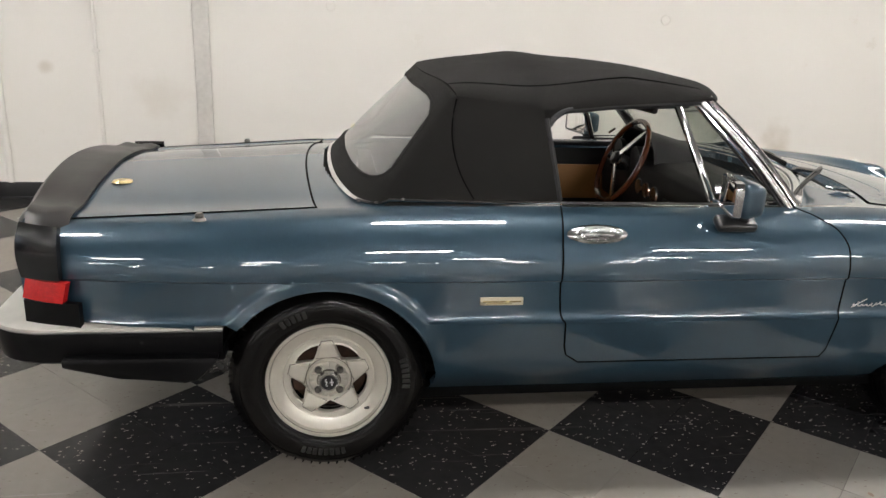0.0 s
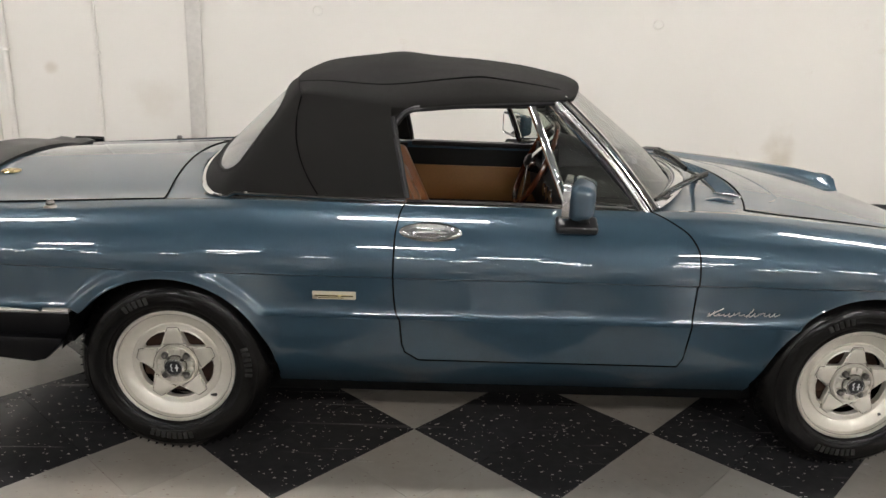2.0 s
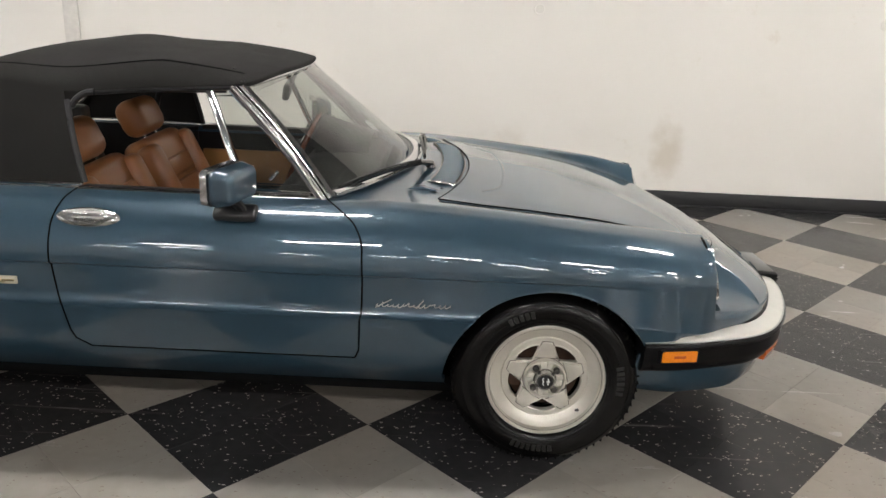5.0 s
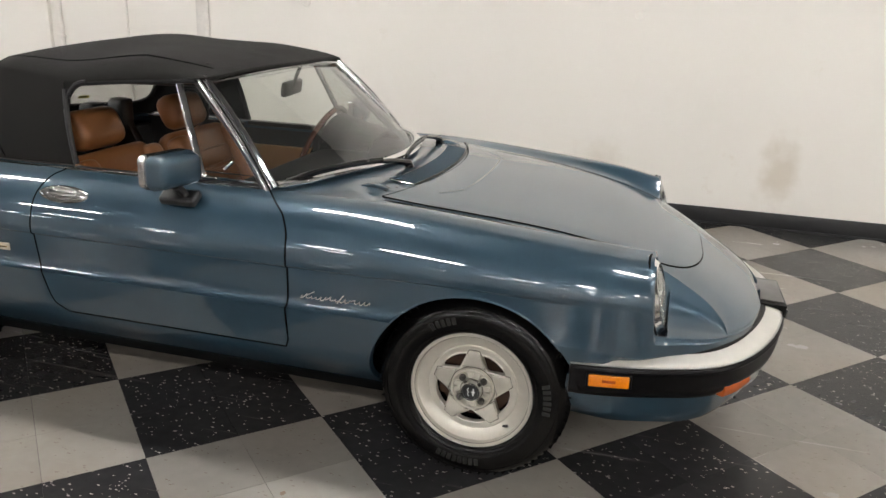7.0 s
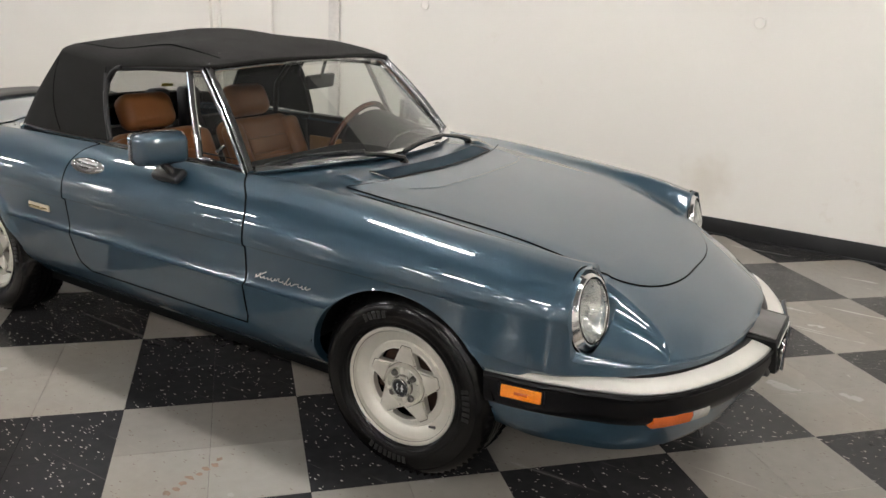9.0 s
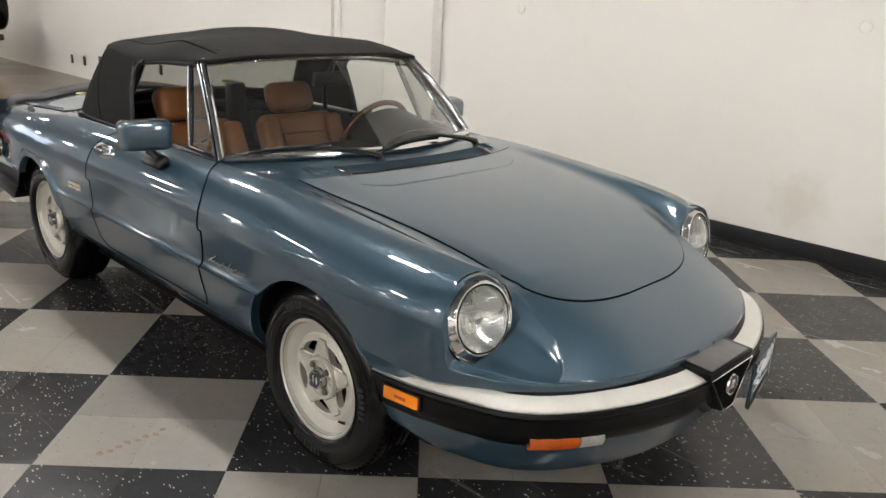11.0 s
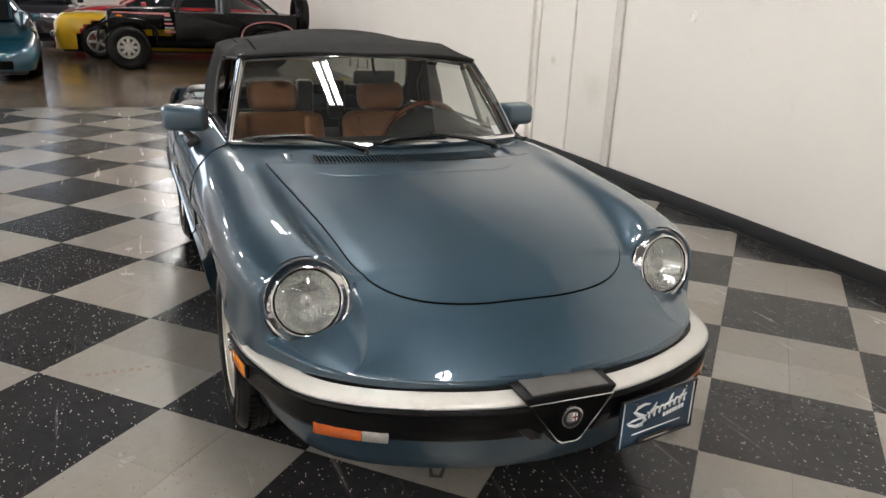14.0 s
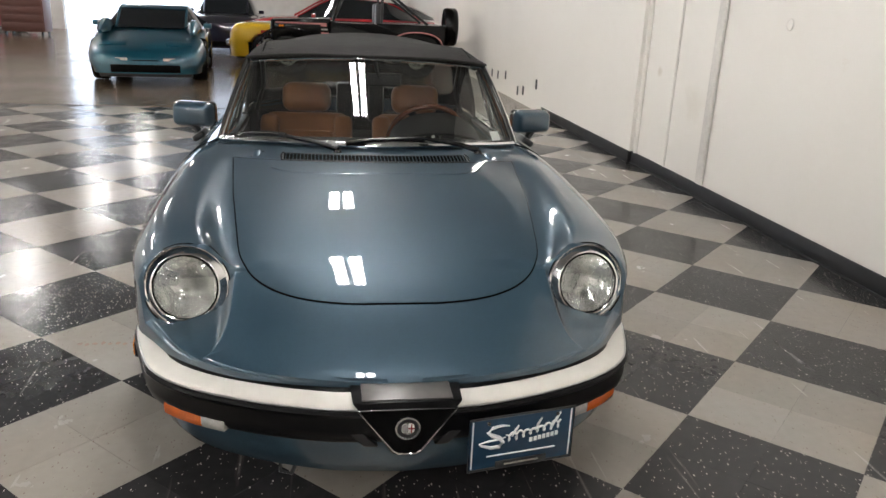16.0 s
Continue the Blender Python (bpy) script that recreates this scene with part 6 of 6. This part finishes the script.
def far_car(name, label, mat, at, turn, L, W, deck, roofline, wheels, r=0.32, glass0=0.0, nose_low=0.18, group=""):
    """A closed car: body lofted under a deck line, glasshouse lofted under a roof line, wheels, lamps and bumpers."""
    c = thing(name, label, "car", group, at=at, turn=turn)
    deck_f, roof_f = curve(*deck), curve(*roofline)
    plan = curve((-L / 2, W * 0.40), (-L / 2 + 0.25, W * 0.47), (-L * 0.1, W * 0.5), (L / 2 - 0.6, W * 0.49), (L / 2 - 0.25, W * 0.465), (L / 2 - 0.10, W * 0.425), (L / 2 - 0.03, W * 0.36), (L / 2, W * 0.28))

    def sec(x, v):
        # v: -1 .. 1 across, shoulders rounded
        a = abs(v)
        sg = 1 if v >= 0 else -1
        h, w = deck_f(x), plan(x)
        if a > 0.62:
            k = (a - 0.62) / 0.38
            z = h - 0.10 - (h - 0.10 - nose_low) * k
            y = w * (0.955 + 0.045 * math.sin(math.pi * min(1, k * 1.25 + 0.08)) - 0.12 * max(0, k - 0.7))
        else:
            k = a / 0.62
            y = w * 0.955 * math.sin(k * math.pi / 2) ** 0.9 if k > 0 else 0.0
            z = h - 0.10 * k ** 3
        return Vector((x, sg * y, z))
    xs = spread(-L / 2, L / 2, 64)
    bm = bmesh.new()
    P = [[bm.verts.new(sec(x, v)) for v in spread(-1, 1, 41)] for x in xs]
    for i in range(len(xs) - 1):
        for j in range(40):
            q = (P[i][j].co + P[i + 1][j + 1].co) / 2
            if abs(q.y) > W * 0.36 and any(math.hypot(q.x - wx, q.z - r) < r + 0.05 for wx in wheels):
                continue
            bm.faces.new((P[i][j], P[i + 1][j], P[i + 1][j + 1], P[i][j + 1]))
    bm.faces.new([p for p in P[0]])
    bm.faces.new([p for p in P[-1]][::-1])
    part("body", bm, mat, c, sharp=40)
    part("underbody", box(-L / 2 + 0.1, L / 2 - 0.15, -W * 0.40, W * 0.40, 0.14, 0.4), SEAM, c)
    xa, xb = roofline[0][0], roofline[-1][0]

    def cab(x, v):
        a = abs(v)
        sg = 1 if v >= 0 else -1
        low, h = deck_f(x) - 0.03, roof_f(x)
        t = math.sin(min(1.0, (1 - a) / 0.55) * math.pi / 2)
        y = W * 0.44 - (W * 0.14) * t if a > 0.45 else W * 0.30 * a / 0.45
        z = low + (max(h, low + 0.001) - low) * t
        return Vector((x, sg * y, z))
    part("glasshouse", grid(cab, spread(xa, xb, 26), spread(-1, 1, 33)), DARKGLASS, c)
    rx = [x for x in spread(xa, xb, 60) if roof_f(x) > max(p[1] for p in roofline) - 0.07]
    part("roof", solid(grid(lambda x, v: cab(x, v * 0.5) + Vector((0, 0, 0.006)), spread(rx[0], rx[-1], 14), spread(-1, 1, 13)), -0.01), mat, c)
    for sg in (-1, 1):
        part("pillar", tube([cab(x, sg * 0.47) + Vector((0, 0, 0.004)) for x in spread(rx[-1], xb, 10)], 0.022, 6), mat, c)
        part("pillar", tube([cab(x, sg * 0.47) + Vector((0, 0, 0.004)) for x in spread(rx[0], xa, 10)], 0.022, 6), mat, c)
        part("side_mirror", box(-0.05, 0.05, -0.07, 0.07, -0.045, 0.045, 0.02), mat, c).matrix_basis = pose(xb - 0.35, sg * (W * 0.47 + 0.04), deck_f(xb - 0.35) + 0.03)
        part("front_lamp", box(-0.04, 0.02, -0.16, 0.16, -0.03, 0.03, 0.01), CLEARLENS, c).matrix_basis = pose(L / 2 - 0.08, sg * W * 0.27, deck_f(L / 2 - 0.05) - 0.14, 0, 0, sg * 18)
        part("turn_lens", box(-0.04, 0.02, -0.06, 0.06, -0.025, 0.025, 0.008), AMBER, c).matrix_basis = pose(L / 2 - 0.20, sg * W * 0.405, deck_f(L / 2 - 0.05) - 0.14, 0, 0, sg * 40)
        for wx in wheels:
            road_wheel(c, wx, sg * W * 0.485, r, 0.24, sg)
    part("lower_grille", box(L / 2 - 0.1, L / 2 + 0.01, -W * 0.28, W * 0.28, nose_low + 0.02, nose_low + 0.14, 0.01), SEAM, c)
    return c


coupe = far_car("sports_coupe", "low teal metallic sports coupe standing by the open doorway", TEAL, (-11.4, -3.22, 0), 6, 4.45, 1.86,
                ((-2.22, 0.86), (-1.6, 0.92), (-0.6, 0.90), (0.5, 0.86), (1.0, 0.80), (1.5, 0.715), (1.85, 0.63), (2.05, 0.56), (2.17, 0.49), (2.22, 0.42)),
                ((-1.9, 0.92), (-0.9, 1.14), (-0.2, 1.19), (0.1, 1.17), (0.95, 0.84)), (-1.25, 1.28), 0.33)
for sg in (-1, 1):
    # raised fender crests, lids of the hidden lamps, lamp strips and sill
    part("fender_crest", tube([(x, sg * 0.70, 0.83 + 0.05 * math.sin((x - 0.3) * 1.7) - 0.10 * max(0.0, x - 1.0)) for x in spread(0.5, 1.75, 16)], [0.03 + 0.09 * math.sin(math.pi * k / 15) for k in range(16)], 10), TEAL, coupe)
    part("lamp_lid", box(-0.10, 0.10, -0.20, 0.20, -0.004, 0.004, 0.003), TEAL, coupe).matrix_basis = pose(1.86, sg * 0.50, 0.632, 0, 20, 0)
    part("lamp_strip", box(-0.02, 0.02, -0.20, 0.20, -0.022, 0.022, 0.008), CLEARLENS, coupe, "pale lamp strip in the nose").matrix_basis = pose(2.185, sg * 0.46, 0.405, 0, 0, sg * 12)
    part("side_sill", box(-1.0, 1.0, sg * 0.86 - 0.03, sg * 0.86 + 0.03, 0.15, 0.22, 0.02), SATINBLACK, coupe)
    part("door_gap", tube([(0.62, sg * 0.925, 0.72), (0.55, sg * 0.93, 0.45), (0.45, sg * 0.92, 0.26)], 0.006, 5), SEAM, coupe)
part("nose_emblem", lathe([(0.0, 0.006), (0.05, 0.004), (0.055, 0.0)], 18, pose(2.08, 0, 0.552, 90, 0, 0)), CHROME, coupe)
part("chin_spoiler", box(2.02, 2.14, -0.70, 0.70, 0.12, 0.20, 0.02), SATINBLACK, coupe)
part("bumper_groove", tube([(2.225 - 0.42 * (abs(y) / 0.8) ** 3, y, 0.385) for y in spread(-0.8, 0.8, 21)], 0.010, 6), SEAM, coupe)
far_car("dark_sedan", "dark car parked behind the teal coupe", PURPLE, (-18.6, -2.75, 0), 3, 4.6, 1.8,
        ((-2.3, 0.95), (-1.0, 1.0), (0.6, 0.98), (1.7, 0.9), (2.3, 0.75)),
        ((-2.0, 1.0), (-1.0, 1.42), (0.1, 1.46), (1.1, 0.97)), (-1.4, 1.4), 0.34, group="parked cars in the hall")
far_car("red_sedan", "red car parked at the far end of the hall", REDPAINT, (-16.9, 0.2, 0), -84, 4.7, 1.85,
        ((-2.3, 0.98), (-1.0, 1.02), (0.6, 1.0), (1.7, 0.96), (2.3, 0.84)),
        ((-2.0, 1.0), (-1.0, 1.40), (0.1, 1.44), (1.1, 0.99)), (-1.4, 1.4), 0.34, group="parked cars in the hall")
far_car("red_sedan", "red car parked at the far end of the hall", REDPAINT, (-22.5, -11.0, 0), -20, 4.5, 1.8,
        ((-2.2, 0.95), (-1.0, 1.0), (0.6, 0.98), (1.7, 0.93), (2.2, 0.8)),
        ((-2.0, 1.0), (-1.0, 1.36), (0.1, 1.40), (1.1, 0.99)), (-1.4, 1.4), 0.34, group="parked cars in the hall")
far_car("white_sedan", "white car parked beyond the off-road vehicle", IVORY, (-19.2, 0.9, 0), -86, 4.6, 1.8,
        ((-2.2, 0.98), (-1.0, 1.02), (0.6, 1.0), (1.7, 0.95), (2.2, 0.82)),
        ((-2.0, 1.0), (-1.0, 1.36), (0.1, 1.42), (1.1, 0.99)), (-1.4, 1.4), 0.34, group="parked cars in the hall")

# low yellow car, side on, with a chrome bumper
yc = far_car("yellow_roadster", "low yellow car with a chrome bumper behind the off-road vehicle", YELLOWPAINT, (-14.3, -0.05, 0), -90, 4.3, 1.7,
             ((-2.1, 0.80), (-1.0, 0.84), (0.5, 0.87), (1.5, 0.90), (2.0, 0.86), (2.15, 0.70)),
             ((-1.7, 0.82), (-0.9, 0.92), (-0.3, 0.93), (0.3, 0.88)), (-1.3, 1.35), 0.34)
part("chrome_bumper", box(2.12, 2.20, -0.78, 0.78, 0.40, 0.52, 0.03, seg=3), CHROME, yc)

# open black off-road vehicle, side on, with a roll cage and spare wheel
j = thing("off_road_vehicle", "black open-top off-road vehicle with roll cage and spare wheel", "jeep", at=(-12.28, 0.35, 0), turn=-90)
# its own x runs forward; the flank that faces the hall is at y = +0.75
tub = prism([(-1.78, 0.50), (-1.78, 1.02), (-0.45, 1.02), (-0.42, 0.99), (0.30, 0.99), (0.36, 1.03), (0.42, 1.03), (0.42, 0.50)], -0.74, 0.74, 0.015)
part("tub", tub, BLACKPAINT, j)
part("engine_hood", prism([(0.42, 0.70), (0.42, 1.07), (1.50, 1.02), (1.52, 0.66)], -0.56, 0.56, 0.03), BLACKPAINT, j)
gr = part("grille", box(1.50, 1.55, -0.58, 0.58, 0.55, 1.02, 0.02), BLACKPAINT, j)
for y in spread(-0.28, 0.28, 7):
    part("grille_slot", box(1.545, 1.556, y - 0.025, y + 0.025, 0.66, 0.95, 0.004), SEAM, gr)
for sg in (-1, 1):
    part("head_lamp", lathe([(0.0, 0.02), (0.06, 0.015), (0.085, 0.0), (0.09, -0.02)], 20, pose(1.556, sg * 0.42, 0.86, 0, 0, -90)), CLEARLENS, j)
    # front and rear flares arching over the wheels
    for wx in (1.23, -1.23):
        fl = grid(lambda u, v: Vector((wx + 0.50 * math.cos(math.pi * u), sg * (0.56 + 0.30 * v), 0.50 + 0.40 * math.sin(math.pi * u) ** 0.55 - 0.02 * v)), spread(0.0, 1, 20), spread(0, 1, 5))
        part("fender_flare", solid(fl, 0.03), BLACKPAINT if wx > 0 else BLACKPAINT, j)
        part("flare_stripe", tube([(wx + 0.505 * math.cos(math.pi * u), sg * 0.865, 0.50 + 0.40 * math.sin(math.pi * u) ** 0.55 - 0.01) for u in spread(0.03 if wx < 0 else 0.1, 0.97, 22)], 0.012, 6), STRIPE if wx < 0 else BLACKPAINT, j)
        road_wheel(j, wx, sg * 0.84, 0.385, 0.27, sg, FARALLOY, 0.48, 8)
    part("rocker", box(-0.75, 0.75, sg * 0.78 - 0.05, sg * 0.78 + 0.05, 0.44, 0.50, 0.015), SEAM, j)
    part("hood_stripe", box(0.50, 1.46, sg * 0.565 - 0.004, sg * 0.565 + 0.004, 0.955, 0.985), STRIPE, j)
    for k in range(5):
        part("flank_decal", box(0.50 - 0.02 * k, 0.60, sg * 0.742 - 0.003, sg * 0.742 + 0.003, 0.93 - 0.07 * k, 0.96 - 0.07 * k), CLEARLENS if k % 2 else STRIPE, j)
    part("turn_lens", box(1.30, 1.40, sg * 0.57, sg * 0.60 + 0.0, 0.90, 0.93, 0.004), AMBER, j)
    # roll cage and windscreen posts
    part("cage_hoop", tube([(-0.55, sg * 0.66, 1.0), (-0.56, sg * 0.62, 1.62), (-0.57, sg * 0.50, 1.74), (-0.57, 0.0, 1.76)], 0.028, 8), SATINBLACK, j)
    part("cage_brace", tube([(-0.56, sg * 0.60, 1.68), (-1.45, sg * 0.62, 1.03)], 0.026, 8), SATINBLACK, j)
    part("cage_brace", tube([(-0.56, sg * 0.60, 1.70), (0.10, sg * 0.60, 1.66), (0.36, sg * 0.62, 1.06)], 0.024, 8), SATINBLACK, j)
    part("seat", box(-0.50, -0.02, sg * 0.36 - 0.22, sg * 0.36 + 0.22, 0.72, 0.92, 0.05, seg=3), SATINBLACK, j)
    part("seat_back", box(-0.58, -0.44, sg * 0.36 - 0.22, sg * 0.36 + 0.22, 0.85, 1.38, 0.05, seg=3), SATINBLACK, j)
    part("screen_post", tube([(0.38, sg * 0.66, 1.04), (0.24, sg * 0.64, 1.52)], 0.022, 8), BLACKPAINT, j)
part("screen_header", tube([(0.24, -0.65, 1.52), (0.24, 0.65, 1.52)], 0.024, 8), BLACKPAINT, j)
part("front_bumper", box(1.62, 1.72, -0.72, 0.72, 0.50, 0.60, 0.02), SATINBLACK, j)
part("rear_bumper", box(-1.90, -1.80, -0.7, 0.7, 0.48, 0.58, 0.02), SATINBLACK, j)
sp = road_wheel(j, -1.98, 0.0, 0.37, 0.24, 1, FARALLOY, 0.52, 8)
sp.matrix_basis = pose(-2.08, 0.12, 0.99, 0, 0, 90)
part("spare_mount", tube([(-1.78, 0.1, 0.95), (-1.95, 0.12, 0.99)], 0.05, 8), SATINBLACK, j)
part("chassis", box(-1.7, 1.5, -0.45, 0.45, 0.36, 0.52), SEAM, j)
part("tow_hook", tube([(1.72, 0.5, 0.55), (1.82, 0.5, 0.52), (1.82, 0.45, 0.50)], 0.015, 6), REDPAINT, j)

# tool cart by the far wall
tc = thing("tool_cart", "brown steel tool cart standing on the concrete", "tool cart", at=(-21.5, -8.9, 0))
part("cabinet", box(-0.35, 0.35, -0.6, 0.6, 0.12, 1.05, 0.02), BROWNSTEEL, tc)
for z in spread(0.2, 0.85, 4):
    part("drawer", box(0.35, 0.37, -0.56, 0.56, z, z + 0.17, 0.006), BROWNSTEEL, tc)
for sx in (-0.28, 0.28):
    for sy in (-0.5, 0.5):
        part("caster", lathe([(0.0, 0.02), (0.06, 0.02), (0.06, -0.02), (0.0, -0.02)], 14, pose(sx, sy, 0.06)), TYRE, tc)

# dark outlet holes low on the wall
for x, z in ((-10.4, 0.27), (-9.9, 0.28), (-9.3, 0.33), (-8.4, 0.17), (-8.05, 0.21), (-7.3, 0.38)):
    o = thing("wall_outlet", "dark dented outlet plate low on the wall", "outlet", "outlet plates low on the wall", at=(x, WALL_Y, z))
    part("outlet_plate", box(-0.045, 0.045, -0.008, -0.001, -0.07, 0.07, 0.003), SATINBLACK, o)

# brown rust marks on one grey tile
RUST = plain("rusty_floor_stain", (0.20, 0.125, 0.085), 0.45, var=0.35, scale=60)
rs = random.Random(11)
bm = bmesh.new()
for k in range(8):
    cx, cy = 0.617 + rs.uniform(-0.008, 0.008), -1.245 + 0.031 * k
    rx, ry = rs.uniform(0.010, 0.020), rs.uniform(0.007, 0.012)
    ring_v = []
    for a in range(14):
        q = rs.uniform(0.7, 1.15)
        ring_v.append(bm.verts.new((cx + rx * q * math.cos(a * math.pi / 7), cy + ry * q * math.sin(a * math.pi / 7), 0.0009)))
    bm.faces.new(ring_v)
tagged(part("floor_stain", bm, RUST, smooth=False), "row of brown rust marks on a grey floor tile", "stain", kind="structure")


# ---- floor tiles ----
TILE, ANG, OX, OY = 0.6096, radians(45.36), 0.0987, -0.137
half = TILE / 2
ca, sa = math.cos(ANG), math.sin(ANG)


def tile_mesh(mat):
    g, h = half / 2 - 0.0003, 0.0025
    bm = bmesh.new()
    low = [bm.verts.new((sx * g, sy * g, -h)) for sx, sy in ((-1, -1), (1, -1), (1, 1), (-1, 1))]
    up = [bm.verts.new((sx * (g - 0.0004), sy * (g - 0.0004), 0)) for sx, sy in ((-1, -1), (1, -1), (1, 1), (-1, 1))]
    bm.faces.new(up)
    for k in range(4):
        bm.faces.new((low[k], low[(k + 1) % 4], up[(k + 1) % 4], up[k]))
    me = bpy.data.meshes.new("tile")
    bm.to_mesh(me)
    bm.free()
    me.materials.append(mat)
    return me


shared = {0: tile_mesh(BLACK_TILE), 1: tile_mesh(GREY_TILE)}
rest = {0: ([], []), 1: ([], [])}
rng = random.Random(5)
single = 0
for i in range(-64, 64):
    for j in range(-64, 64):
        u, v = (i + 0.5) * half, (j + 0.5) * half
        x, y = OX + ca * u - sa * v, OY + sa * u + ca * v
        if not (TILE_EDGE + 0.15 < x < X1 and Y0 < y < WALL_Y + 0.1):
            continue
        kind = (i // 2 + j // 2) % 2
        close = -2.6 < x < 3.3 and -1.75 < y < 2.0 and not (abs(x) < 0.75 and abs(y) < 0.35)
        if close and single < 300:
            single += 1
            ob = new("tile", shared[kind])
            ob.parent = floor
            ob.matrix_basis = Matrix.Translation((x, y, rng.uniform(-0.0002, 0.0002))) @ Matrix.Rotation(ANG, 4, "Z")
        else:
            vs, fs = rest[kind]
            b = len(vs)
            g = half / 2 - 0.0004
            for sx, sy in ((-1, -1), (1, -1), (1, 1), (-1, 1)):
                vs.append((x + ca * sx * g - sa * sy * g, y + sa * sx * g + ca * sy * g, -0.0001))
            fs.append((b, b + 1, b + 2, b + 3))
for kind, mat in ((0, BLACK_TILE), (1, GREY_TILE)):
    me = bpy.data.meshes.new("tile_field")
    me.from_pydata(rest[kind][0], [], rest[kind][1])
    me.materials.append(mat)
    ob = new("tile_field", me)
    ob.parent = floor
    tagged(ob, kind="stuff")
